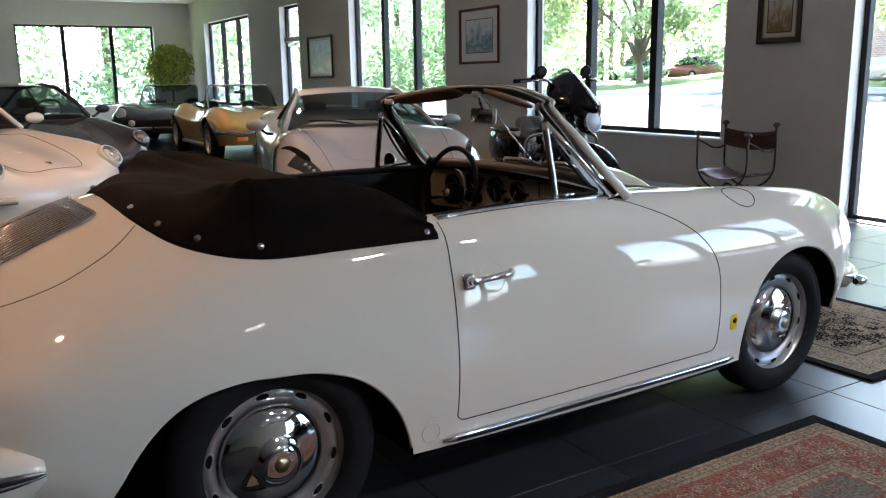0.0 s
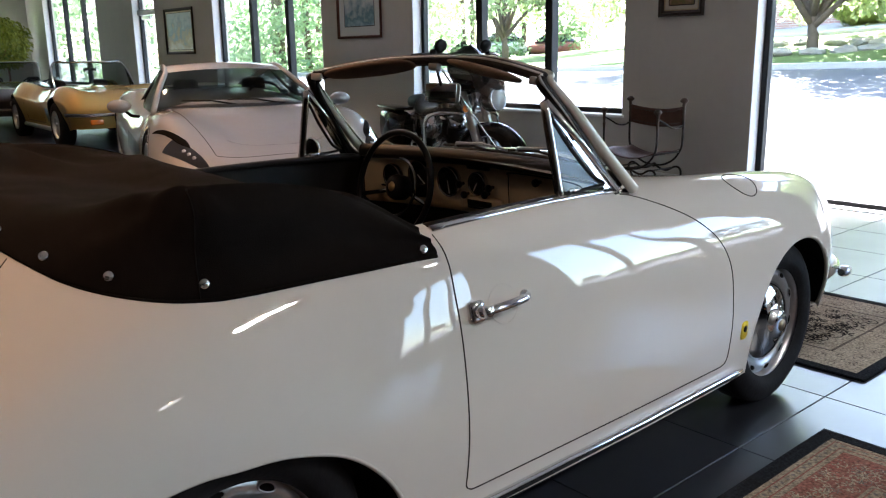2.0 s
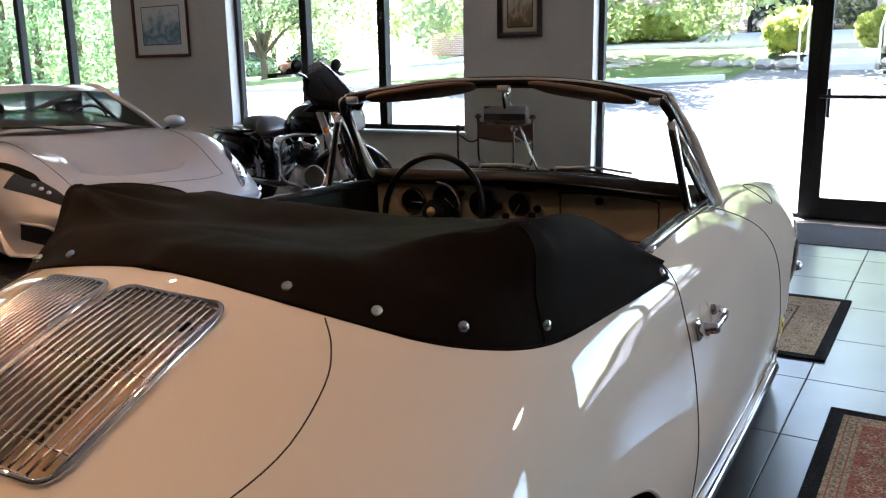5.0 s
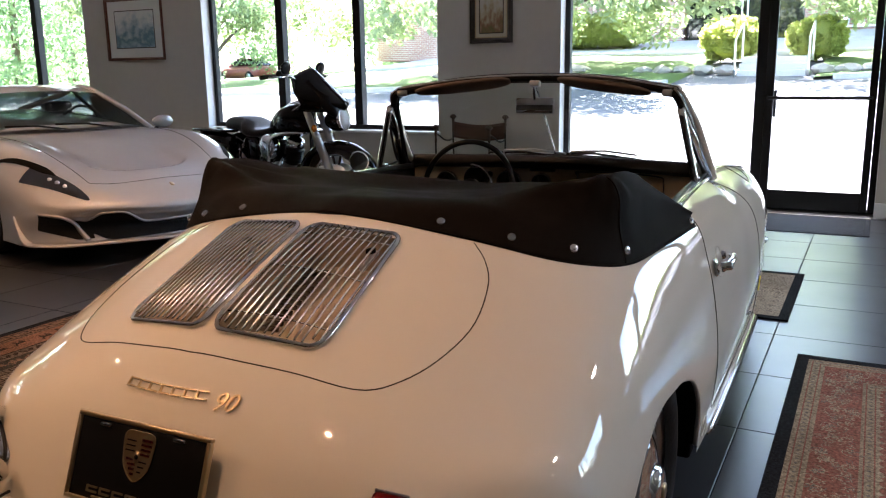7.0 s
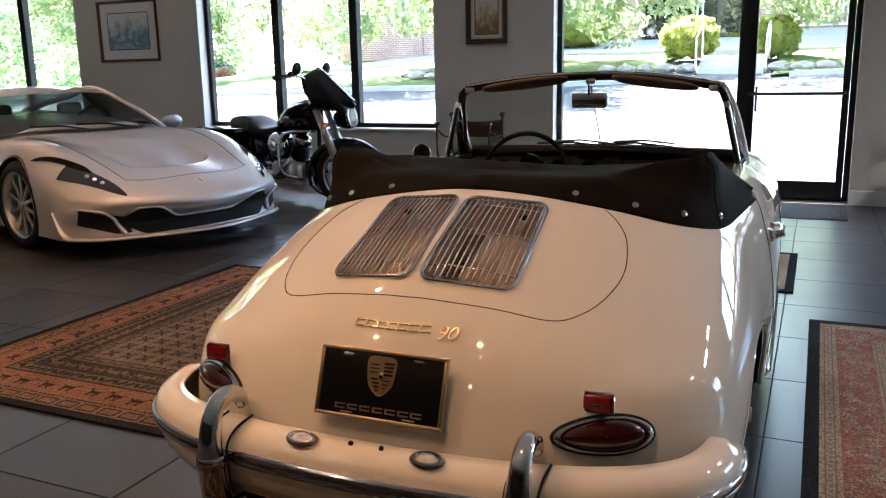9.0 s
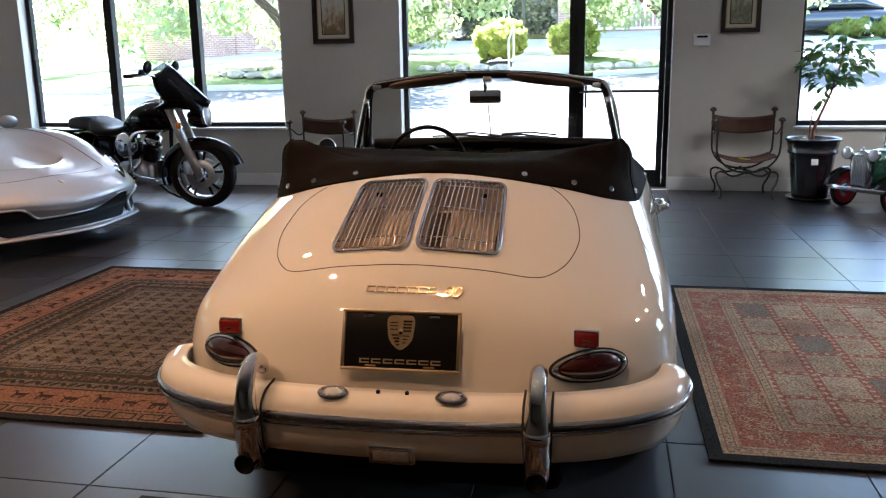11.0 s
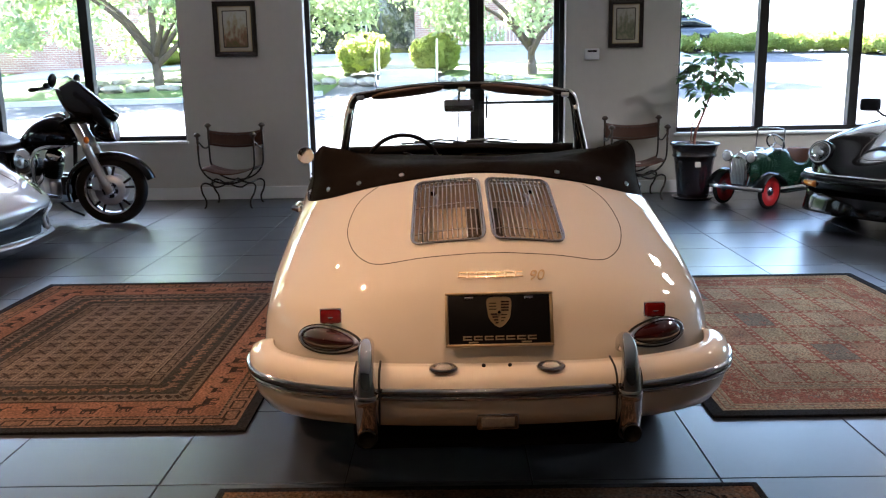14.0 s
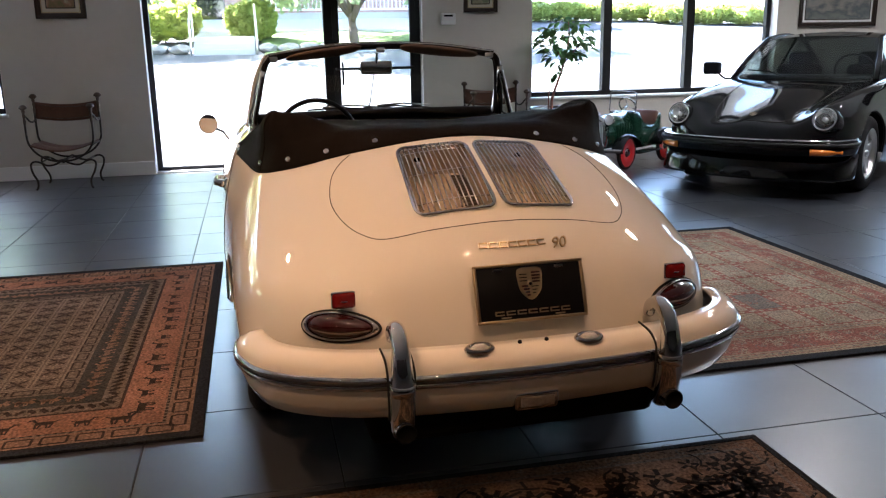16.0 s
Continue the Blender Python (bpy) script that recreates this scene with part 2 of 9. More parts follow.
def spline(points, n, closed=False):
    """n + 1 points on a centripetal-like smooth curve through the given ones."""
    p = [np.array(q, float) for q in points]
    k = len(p)
    at = (lambda i: p[i % k]) if closed else (lambda i: p[i] if 0 <= i < k else (2 * p[0] - p[1] if i < 0 else 2 * p[-1] - p[-2]))
    spans = k if closed else k - 1
    out = []
    for j in range(n + (0 if closed else 1)):
        f = j * spans / n
        i = min(int(f), spans - 1)
        t = f - i
        a, b, c, d = at(i - 1), at(i), at(i + 1), at(i + 2)
        out.append(0.5 * (2 * b + (c - a) * t + (2 * a - 5 * b + 4 * c - d) * t * t + (3 * b - a - 3 * c + d) * t ** 3))
    return out


def tube(points, radius, n=10, closed=False, bm=None, cap=True, flat=None):
    """A round (or flattened) bar along points; radius may be a list."""
    b = bm or bmesh.new()
    p = [Vector(q) for q in points]
    k = len(p)
    rad = radius if isinstance(radius, (list, tuple)) else [radius] * k
    rings, up = [], None
    for i in range(k):
        d = (p[(i + 1) % k] - p[i - 1]) if closed else (p[min(i + 1, k - 1)] - p[max(i - 1, 0)])
        d = d.normalized() if d.length > 1e-9 else Vector((0, 0, 1))
        if up is None:
            up = d.orthogonal().normalized() if not flat else Vector(flat)
        up = (up - d * up.dot(d))
        up = up.normalized() if up.length > 1e-6 else d.orthogonal().normalized()
        side = d.cross(up)
        sq = 1.0 if not flat else 0.4
        rings.append([b.verts.new(p[i] + rad[i] * (math.cos(2 * math.pi * j / n) * side + sq * math.sin(2 * math.pi * j / n) * up)) for j in range(n)])
    pairs = list(zip(rings, rings[1:])) + ([(rings[-1], rings[0])] if closed else [])
    for a, c in pairs:
        for j in range(n):
            b.faces.new((a[j], a[(j + 1) % n], c[(j + 1) % n], c[j]))
    if not closed and cap:
        b.faces.new(rings[0][::-1])
        b.faces.new(rings[-1])
    return b


def sheet(grid, bm=None, closed_v=False):
    """Faces over a grid of points."""
    b = bm or bmesh.new()
    v = [[b.verts.new(q) for q in row] for row in grid]
    for r0, r1 in zip(v, v[1:]):
        k = len(r0)
        for j in range(k if closed_v else k - 1):
            b.faces.new((r0[j], r0[(j + 1) % k], r1[(j + 1) % k], r1[j]))
    return b


def ball(radius, m=None, u=20, v=12):
    bm = bmesh.new()
    bmesh.ops.create_uvsphere(bm, u_segments=u, v_segments=v, radius=radius, matrix=m or Matrix())
    return bm

# ---- the showroom ----
WX, FAR_Y, NEAR_Y, BACK_X, CEIL = 6.84, 25.4, -8.2, -10.5, 3.5
THICK = 0.26
SILL_Z, HEAD_Z = 0.655, 2.86
OPENINGS = [  # y0, y1, z0 along the glazed wall, and the bars between panes
    ("window_6", -7.9, -4.7, SILL_Z, (-5.77, -6.83)),
    ("window_1", -2.65, 0.38, SILL_Z, (-0.57, -1.6)),
    ("door_1", 1.6, 4.44, 0.0, (2.59,)),
    ("window_2", 5.785, 9.0, SILL_Z, (6.86, 7.93)),
    ("window_3", 11.05, 14.43, SILL_Z, (12.18, 13.3)),
    ("door_2", 16.9, 18.0, 0.0, ()),
    ("window_4", 20.1, 23.9, SILL_Z, (21.35, 22.65)),
]


def wall_mesh(spans, length0, length1, height):
    """A wall along y at x 0..THICK with openings (y0, y1, z0, z1)."""
    bm = bmesh.new()
    y = length0
    for y0, y1, z0, z1 in spans:
        box(0, THICK, y, y0, 0, height, bm=bm)
        box(0, THICK, y0, y1, z1, height, bm=bm)
        if z0 > 0:
            box(0, THICK, y0, y1, -0.3, z0, bm=bm)
        y = y1
    box(0, THICK, y, length1, 0, height, bm=bm)
    return bm


solid("wall_east", wall_mesh([(a, b, c, HEAD_Z) for _, a, b, c, _ in OPENINGS], NEAR_Y, FAR_Y, CEIL), M["wall"], pose(WX, 0, 0), "pale grey painted wall with tall window openings", "wall", kind="structure")
FAR_WIN = (2.2, 5.8)
bm = wall_mesh([(FAR_WIN[0], FAR_WIN[1], SILL_Z, HEAD_Z)], BACK_X, WX + THICK, CEIL)
solid("wall_north", bm, M["wall"], Matrix(((0, 1, 0, 0), (1, 0, 0, FAR_Y), (0, 0, 1, 0), (0, 0, 0, 1))), "pale grey painted end wall with a three-pane window", "wall", kind="structure")
solid("wall_south", box(BACK_X, WX + THICK, NEAR_Y - THICK, NEAR_Y, 0, CEIL), M["wall"], Matrix(), "pale grey painted plain wall", "wall", kind="structure")
solid("wall_west", box(BACK_X - THICK, BACK_X, NEAR_Y - THICK, FAR_Y + THICK, 0, CEIL), M["west_wall"], Matrix(), "dark brown painted plain wall", "wall", kind="structure")
solid("ceiling", box(BACK_X - THICK, WX + THICK, NEAR_Y - THICK, FAR_Y + THICK, CEIL, CEIL + 0.25), M["ceiling"], Matrix(), "flat white painted ceiling", "ceiling", kind="structure")
solid("roof_eave", box(WX + THICK, WX + 1.9, NEAR_Y - 1, FAR_Y + 1.5, CEIL - 0.2, CEIL + 0.25), M["white_trim"], Matrix(), "flat white roof overhang outside the windows", "eave", kind="structure")


def glazing(name, along, y0, y1, z0, z1, bars, place, label):
    """Dark metal frame with panes, a white reveal and a sill; along y at depth 0.13."""
    top = thing(name, place, label, "window", kind="structure")
    w, d0, d1 = 0.055, 0.13, 0.2
    bm = bmesh.new()
    box(d0, d1, y0, y0 + w, z0, z1, 0.004, bm)
    box(d0, d1, y1 - w, y1, z0, z1, 0.004, bm)
    box(d0, d1, y0 + w, y1 - w, z1 - w, z1, 0.004, bm)
    box(d0, d1, y0 + w, y1 - w, z0, z0 + w, 0.004, bm)
    part("window_frame", bm, M["frame"], top, smooth=False)
    edges = [y0 + w] + sorted(bars) + [y1 - w]
    for b in sorted(bars):
        part("mullion", box(d0 - 0.02, d1 + 0.01, b - 0.05, b + 0.05, z0 + w, z1 - w, 0.004), M["frame"], top, smooth=False)
    for i, (a, b) in enumerate(zip(edges, edges[1:])):
        a2, b2 = a + (0.05 if i else 0), b - (0.05 if i < len(edges) - 2 else 0)
        pane = part("pane", box(0.162, 0.168, a2 - 0.01, b2 + 0.01, z0 + w - 0.01, z1 - w + 0.01), M["glass"], top, "clear glass", smooth=False)
        pane.visible_shadow = False
    if z0 > 0.1:
        part("window_sill", box(-0.03, d0 + 0.01, y0 - 0.02, y1 + 0.02, z0 - 0.025, z0 + 0.004, 0.006), M["white_trim"], top, "white painted sill", smooth=False)
    bm = bmesh.new()
    for a, b in ((y0 - 0.001, y0 + 0.003), (y1 - 0.003, y1 + 0.001)):
        box(-0.004, d0 + 0.002, a, b, z0 + 0.004, z1, bm=bm)
    part("reveal", bm, M["white_trim"], top, "white painted reveal", smooth=False)
    return top


for name, a, b, c, bars in OPENINGS:
    if name == "door_1":
        top = glazing(name, "y", a, b, 0.0, HEAD_Z, bars, pose(WX, 0, 0), "dark metal entrance with a wide fixed light and a glass door")
        tagged(top, category="door")
        part("door_leaf", box(0.1, 0.15, 1.66, 1.72, 0.03, 2.2, 0.004), M["frame"], top, smooth=False)
        bm = bmesh.new()
        box(0.1, 0.15, 2.48, 2.55, 0.03, 2.2, 0.004, bm)
        box(0.1, 0.15, 1.72, 2.48, 0.03, 0.2, 0.004, bm)
        box(0.1, 0.15, 1.72, 2.48, 2.12, 2.2, 0.004, bm)
        part("door_rail", bm, M["frame"], top, smooth=False)
        bar = part("push_bar", tube([(0.1, 1.7, 1.02), (0.045, 1.7, 1.02), (0.045, 2.52, 1.02), (0.1, 2.52, 1.02)], 0.016), M["frame"], top, "dark metal push bar")
        part("pull_handle", tube([(0.1, 2.46, 0.86), (0.06, 2.46, 0.86), (0.06, 2.46, 1.08), (0.1, 2.46, 1.08)], 0.012), M["frame"], top)
        part("threshold", box(0.02, 0.26, a, b, 0.0, 0.018, 0.005), M["satin"], top, "worn metal threshold", smooth=False)
    elif name == "door_2":
        top = glazing(name, "y", a, b, 0.0, HEAD_Z, bars, pose(WX, 0, 0), "narrow white side door with glass and a transom above")
        tagged(top, category="door")
        part("transom_bar", box(0.09, 0.2, a, b, 2.1, 2.2, 0.004), M["white_trim"], top, smooth=False)
        part("door_closer", box(0.03, 0.1, a + 0.35, a + 0.75, 2.0, 2.07, 0.01), M["satin"], top, "metal door closer", smooth=False)
    else:
        glazing(name, "y", a, b, c, HEAD_Z, bars, pose(WX, 0, 0), "tall dark-framed window of three panes with a white sill")
glazing("window_5", "x", FAR_WIN[0], FAR_WIN[1], SILL_Z, HEAD_Z, (3.4, 4.66), Matrix(((0, 1, 0, 0), (1, 0, 0, FAR_Y), (0, 0, 1, 0), (0, 0, 0, 1))), "dark-framed end-wall window of three panes")

bm = bmesh.new()
y = NEAR_Y
for a, b in ((1.6, 4.44), (16.9, 18.0), (FAR_Y, FAR_Y)):
    box(-0.018, -0.002, y, a - 0.0, 0.002, 0.14, 0.004, bm)
    y = b
solid("baseboard", bm, M["white_trim"], pose(WX, 0, 0), "white painted baseboard along the window wall", "baseboard", kind="structure")

# ---- outside ----
def ground_z(x, y):
    r = max(0.0, x - WX - 1.0)
    z = 0.082 * min(r, 16.2) + 0.11 * max(0.0, min(r - 16.2, 8.0)) + 0.02 * max(0.0, min(r - 24.2, 40.0))
    return -0.02 + z * (1.0 if y < 12 else max(0.35, 1 - (y - 12) * 0.03))


xs = [WX + THICK, 7.6, 8.5] + [9.5 + i for i in range(30)] + [42, 50, 65, 90, 150, 400]
ys = [-400, -150, -80, -50, -35] + [-25 + 1.5 * i for i in range(50)] + [52, 60, 80, 150, 400]
bm = sheet([[(x, y, ground_z(x, y)) for y in ys] for x in xs])
bmesh.ops.recalc_face_normals(bm, faces=bm.faces)
solid("ground", bm, M["asphalt"], Matrix(), "sunlit pale grey asphalt car park sloping up", "ground", kind="structure", smooth=True)
bm = bmesh.new()
box(-400, WX + THICK, -400, NEAR_Y - THICK - 0.01, -0.3, -0.03, bm=bm)
box(-400, WX + THICK, FAR_Y + THICK + 0.01, 400, -0.3, -0.03, bm=bm)
box(-400, BACK_X - THICK - 0.01, NEAR_Y - THICK, FAR_Y + THICK, -0.3, -0.03, bm=bm)
solid("ground_behind", bm, M["grass"], Matrix(), "grassy ground round the building", "ground", kind="structure")

# ---- the ivory cabriolet ----
CAR = pose(0.757, 2.776, 0, 0, 0, 1.5)
FRONT_X = 2.185  # front axle ahead of the rear axle
# lengthwise feature lines, tail edge to nose edge: centre, mid, shoulder, upper side, widest, sill
L_CENTRE = [(-0.86, 0, 0.29), (-0.92, 0, 0.43), (-0.868, 0, 0.62), (-0.752, 0, 0.765), (-0.52, 0, 0.89), (-0.25, 0, 0.968), (0.05, 0, 0.995), (0.56, 0, 0.98), (1.1, 0, 0.95), (1.42, 0, 0.91), (1.8, 0, 0.855), (2.18, 0, 0.775), (2.48, 0, 0.66), (2.70, 0, 0.53), (2.80, 0, 0.41), (2.74, 0, 0.27)]
L_MID = [(-0.83, 0.33, 0.29), (-0.89, 0.33, 0.43), (-0.838, 0.33, 0.61), (-0.722, 0.32, 0.725), (-0.49, 0.33, 0.83), (-0.24, 0.33, 0.925), (0.05, 0.36, 0.955), (0.56, 0.36, 0.95), (1.1, 0.36, 0.93), (1.42, 0.36, 0.90), (1.8, 0.36, 0.85), (2.18, 0.36, 0.785), (2.48, 0.34, 0.685), (2.72, 0.33, 0.55), (2.81, 0.33, 0.41), (2.74, 0.33, 0.27)]
L_SHOULDER = [(-0.74, 0.55, 0.29), (-0.79, 0.56, 0.43), (-0.735, 0.56, 0.60), (-0.615, 0.54, 0.685), (-0.42, 0.535, 0.775), (-0.17, 0.555, 0.855), (0.05, 0.60, 0.872), (0.56, 0.66, 0.888), (1.1, 0.64, 0.898), (1.42, 0.615, 0.87), (1.8, 0.61, 0.868), (2.18, 0.605, 0.848), (2.50, 0.59, 0.80), (2.76, 0.57, 0.67), (2.85, 0.55, 0.48), (2.76, 0.53, 0.29)]
L_UPPER = [(-0.60, 0.67, 0.29), (-0.64, 0.69, 0.42), (-0.59, 0.69, 0.57), (-0.47, 0.685, 0.64), (-0.30, 0.68, 0.71), (-0.10, 0.685, 0.755), (0.10, 0.70, 0.765), (0.56, 0.745, 0.74), (1.1, 0.755, 0.745), (1.42, 0.75, 0.75), (1.8, 0.745, 0.745), (2.18, 0.74, 0.725), (2.46, 0.715, 0.675), (2.67, 0.665, 0.58), (2.74, 0.625, 0.46), (2.67, 0.60, 0.29)]
L_WIDEST = [(-0.48, 0.715, 0.29), (-0.50, 0.735, 0.38), (-0.44, 0.742, 0.46), (-0.34, 0.748, 0.51), (-0.22, 0.752, 0.54), (-0.05, 0.757, 0.55), (0.15, 0.765, 0.54), (0.56, 0.785, 0.47), (1.1, 0.792, 0.46), (1.42, 0.792, 0.46), (1.8, 0.79, 0.48), (2.18, 0.78, 0.50), (2.42, 0.755, 0.48), (2.57, 0.715, 0.43), (2.63, 0.675, 0.38), (2.60, 0.65, 0.29)]
L_SILL = [(-0.40, 0.71, 0.29), (-0.40, 0.728, 0.29), (-0.35, 0.735, 0.285), (-0.26, 0.74, 0.28), (-0.15, 0.745, 0.265), (0.0, 0.75, 0.25), (0.2, 0.755, 0.235), (0.56, 0.765, 0.225), (1.1, 0.77, 0.22), (1.42, 0.77, 0.22), (1.8, 0.768, 0.225), (2.18, 0.76, 0.25), (2.38, 0.74, 0.27), (2.51, 0.705, 0.28), (2.57, 0.675, 0.285), (2.55, 0.65, 0.29)]


def loft(lines, nu, nv):
    """Half surface spun smoothly through lengthwise lines, then mirrored."""
    long = [spline(l, nu) for l in lines]
    grid = []
    for i in range(nu + 1):
        ring = [l[i] for l in long]
        mirror = ring[1] * np.array([1, -1, 1])
        full = spline([mirror] + ring, (len(ring)) * nv)[nv:]
        grid.append(full)
    return grid


def full_width(half):
    """Rows from the left sill over the top to the right sill."""
    return [[np.array([p[0], p[1], p[2]]) for p in row[::-1]] + [np.array([p[0], -p[1], p[2]]) for p in row[1:]] for row in half]


def arch(grid, x0, z0, r, ymin=0.3):
    """Opens a wheel arch: points inside the rim line slide out to it; r is a radius, or (degree, radius) pairs from the front over the top."""
    def reach(dx, dz):
        if not isinstance(r, (list, tuple)):
            return r
        a = math.degrees(math.atan2(dz, dx))
        a = a + 360 if a < -90 else a
        return float(np.interp(a, [q[0] for q in r], [q[1] for q in r]))
    moved = {}
    for i, row in enumerate(grid):
        for j, p in enumerate(row):
            dx, dz = p[0] - x0, p[2] - z0
            if abs(p[1]) > ymin and abs(dx) < 0.8:
                k, q = math.hypot(dx, dz), reach(dx, dz)
                if k < q:
                    s = q / max(k, 1e-6)
                    moved[(i, j)] = np.array([x0 + dx * s, p[1], z0 + dz * s])
    return set(moved), moved


def split_body(grid, holes, regions, close_v=False):
    """Builds one mesh a region out of one grid; all share the smooth normals of the whole."""
    inside, moved = set(), {}
    for h in holes:
        a, b = arch(grid, *h)
        inside |= a
        moved.update(b)
    pts = [[moved.get((i, j), p) for j, p in enumerate(row)] for i, row in enumerate(grid)]
    nu, nv = len(grid), len(grid[0])
    P = np.array([p for row in grid for p in row]).reshape(nu, nv, 3)
    du, dv = np.gradient(P, axis=0), np.gradient(P, axis=1)
    nrm = np.cross(du, dv)
    ln = np.linalg.norm(nrm, axis=2, keepdims=True)
    nrm = nrm / np.maximum(ln, 1e-9)
    sgn = 1.0 if nrm[nu // 2, nv // 2, 2] > 0 else -1.0
    nrm *= sgn
    out = {}
    for i in range(nu - 1):
        for j in range(nv - 1):
            q = [(i, j), (i, j + 1), (i + 1, j + 1), (i + 1, j)]
            if sgn > 0:
                q = q[::-1]
            if all(k in inside for k in q):
                continue
            c = sum(P[k] for k in q) / 4
            name = regions(c)
            if name:
                out.setdefault(name, []).append(q)
    meshes = {}
    for name, quads in out.items():
        index, verts, norms, faces = {}, [], [], []
        for q in quads:
            f = []
            for k in q:
                if k not in index:
                    index[k] = len(verts)
                    verts.append(tuple(pts[k[0]][k[1]]))
                    norms.append(tuple(nrm[k]))
                f.append(index[k])
            faces.append(f)
        me = bpy.data.meshes.new(name)
        me.from_pydata(verts, [], faces)
        me.shade_smooth()
        me.normals_split_custom_set_from_vertices(norms)
        meshes[name] = me
    return meshes


def mesh_part(name, me, material, parent, label=""):
    ob = new(name, me)
    me.materials.append(material)
    ob.parent = parent
    if label:
        tagged(ob, label)
    return ob


cabrio = thing("cabriolet_car", CAR, "ivory white vintage cabriolet with folded black top on slate tiles", "car")
half = loft([L_CENTRE, L_MID, L_SHOULDER, L_UPPER, L_WIDEST, L_SILL], 220, 12)
GRID = full_width(half)
DOOR_REAR, DOOR_FRONT = 0.553, 1.69


def door_front_x(z):
    """Front edge of the door: upright below, swept back near the belt."""
    return DOOR_FRONT if z < 0.55 else DOOR_FRONT - 0.34 * max(0.0, (z - 0.55) / 0.32) ** 2.6


def cab_regions(c):
    x, y, z = c
    if -0.02 < x < 1.29 and abs(y) < 0.625 - 0.05 * max(0, 0.45 - x) / 0.45 and z > 0.8:
        return None
    if -0.245 + 0.35 * y * y < x < 0.1 and abs(y) < (0.47 if x < -0.05 else 0.56) and z > 0.8:
        return None
    if DOOR_REAR < x < door_front_x(z) and abs(y) > 0.6 and z > 0.3:
        return "door_right" if y < 0 else "door_left"
    ry = abs(y)
    if -0.765 + 0.9 * ry ** 3 < x < -0.3 and ry < 0.415 - 0.1 * max(0, (-0.6 - x) / 0.17) ** 2 and z > 0.6:
        return "engine_lid"
    if 1.5 < x < 2.62 and ry < 0.44 - 0.2 * max(0, (x - 1.9) / 0.7) ** 2 and z > 0.5:
        return "bonnet"
    return "body"


def smooth_arch(pts):
    return [tuple(float(v) for v in q) for q in spline(pts, 90)]


REAR_ARCH = smooth_arch([(-60, 0.5), (-20, 0.42), (0, 0.392), (14, 0.372), (28, 0.351), (45, 0.326), (63, 0.299), (87, 0.283), (103, 0.296), (118, 0.319), (138, 0.362), (159, 0.397), (170, 0.422), (182, 0.47), (200, 0.56), (240, 0.6)])
FRONT_ARCH = smooth_arch([(-60, 0.365), (-15, 0.372), (20, 0.376), (50, 0.37), (90, 0.354), (130, 0.346), (160, 0.338), (180, 0.332), (240, 0.33)])
ARCHES = [(0.0, 0.27, REAR_ARCH), (FRONT_X - 0.015, 0.275, FRONT_ARCH)]
cab = {}
for key, me in split_body(GRID, ARCHES, cab_regions).items():
    cab[key] = mesh_part(key.split("_")[0] if key.startswith("door") else key, me, M["ivory"], cabrio)

bm = bmesh.new()  # clean edge inside the front wheel openings
bm.from_mesh(cab["body"].data)
inside = [f for f in bm.faces if (lambda c: (c.x - FRONT_X + 0.015) ** 2 + (c.z - 0.275) ** 2 < 0.3 ** 2 and c.x > FRONT_X + 0.02 and c.z > 0.36 and abs(c.y) > 0.45)(f.calc_center_median())]
bmesh.ops.delete(bm, geom=inside, context="FACES")
bm.to_mesh(cab["body"].data)
bm.free()

from mathutils.bvhtree import BVHTree

skin_v = [tuple(p) for row in GRID for p in row]
nv_ = len(GRID[0])
SKIN = BVHTree.FromPolygons(skin_v, [(i * nv_ + j, i * nv_ + j + 1, (i + 1) * nv_ + j + 1, (i + 1) * nv_ + j) for i in range(len(GRID) - 1) for j in range(nv_ - 1)])


def skin(origin, way):
    """The body's surface point and outward normal along a ray."""
    p, n, _, _ = SKIN.ray_cast(Vector(origin), Vector(way))
    if p is None:
        p, n, _, _ = SKIN.find_nearest(Vector(origin))
    return p, (n if n.dot(Vector(way)) < 0 else -n)


def tail(y, z):
    return skin((-3, y, z), (1, 0, 0))


def side(x, z, s=-1):
    return skin((x, s * 3, z), (0, -s, 0))


def over(x, y):
    return skin((x, y, 3), (0, 0, -1))


def facing(p, n, up=(0, 0, 1), lift=0.0):
    """A frame at p whose z looks along n and whose y leans up."""
    n = Vector(n).normalized()
    x = Vector(up).cross(n).normalized()
    y = n.cross(x)
    m = Matrix((x, y, n)).transposed().to_4x4()
    m.translation = Vector(p) + n * lift
    return m


def moved_bm(bm, m):
    bmesh.ops.transform(bm, matrix=m, verts=bm.verts)
    return bm


def seam(name, pts, parent, r=0.0032, closed=False, n=120):
    q = spline(pts, n, closed) if n else pts
    return part(name, tube(q, r, 6, closed), M["seam"], parent)


# panel gaps
for s, key in ((-1, "door_right"), (1, "door_left")):
    line = []
    for z in np.linspace(0.885, 0.315, 24):
        line.append(side(DOOR_REAR - 0.008 * (1 - (z - 0.3) / 0.6), z, s)[0])
    line += [side(DOOR_REAR + 0.006, 0.303, s)[0]]
    for x in np.linspace(DOOR_REAR + 0.02, DOOR_FRONT - 0.03, 20):
        line.append(side(x, 0.30, s)[0])
    line += [side(DOOR_FRONT - 0.008, 0.31, s)[0]]
    for z in np.linspace(0.33, 0.862, 30):
        line.append(side(door_front_x(z), z, s)[0])
    for x in np.linspace(1.33, 1.30, 3):
        line.append(over(x, s * 0.628)[0])
    part("door_gap", tube(spline(line, 160), 0.002, 6), M["seam"], cab[key])
lid_half = [(-0.235, 0.36), (-0.28, 0.405), (-0.34, 0.437), (-0.45, 0.452), (-0.56, 0.43), (-0.64, 0.39), (-0.688, 0.335), (-0.71, 0.22), (-0.727, 0.11), (-0.734, 0)]
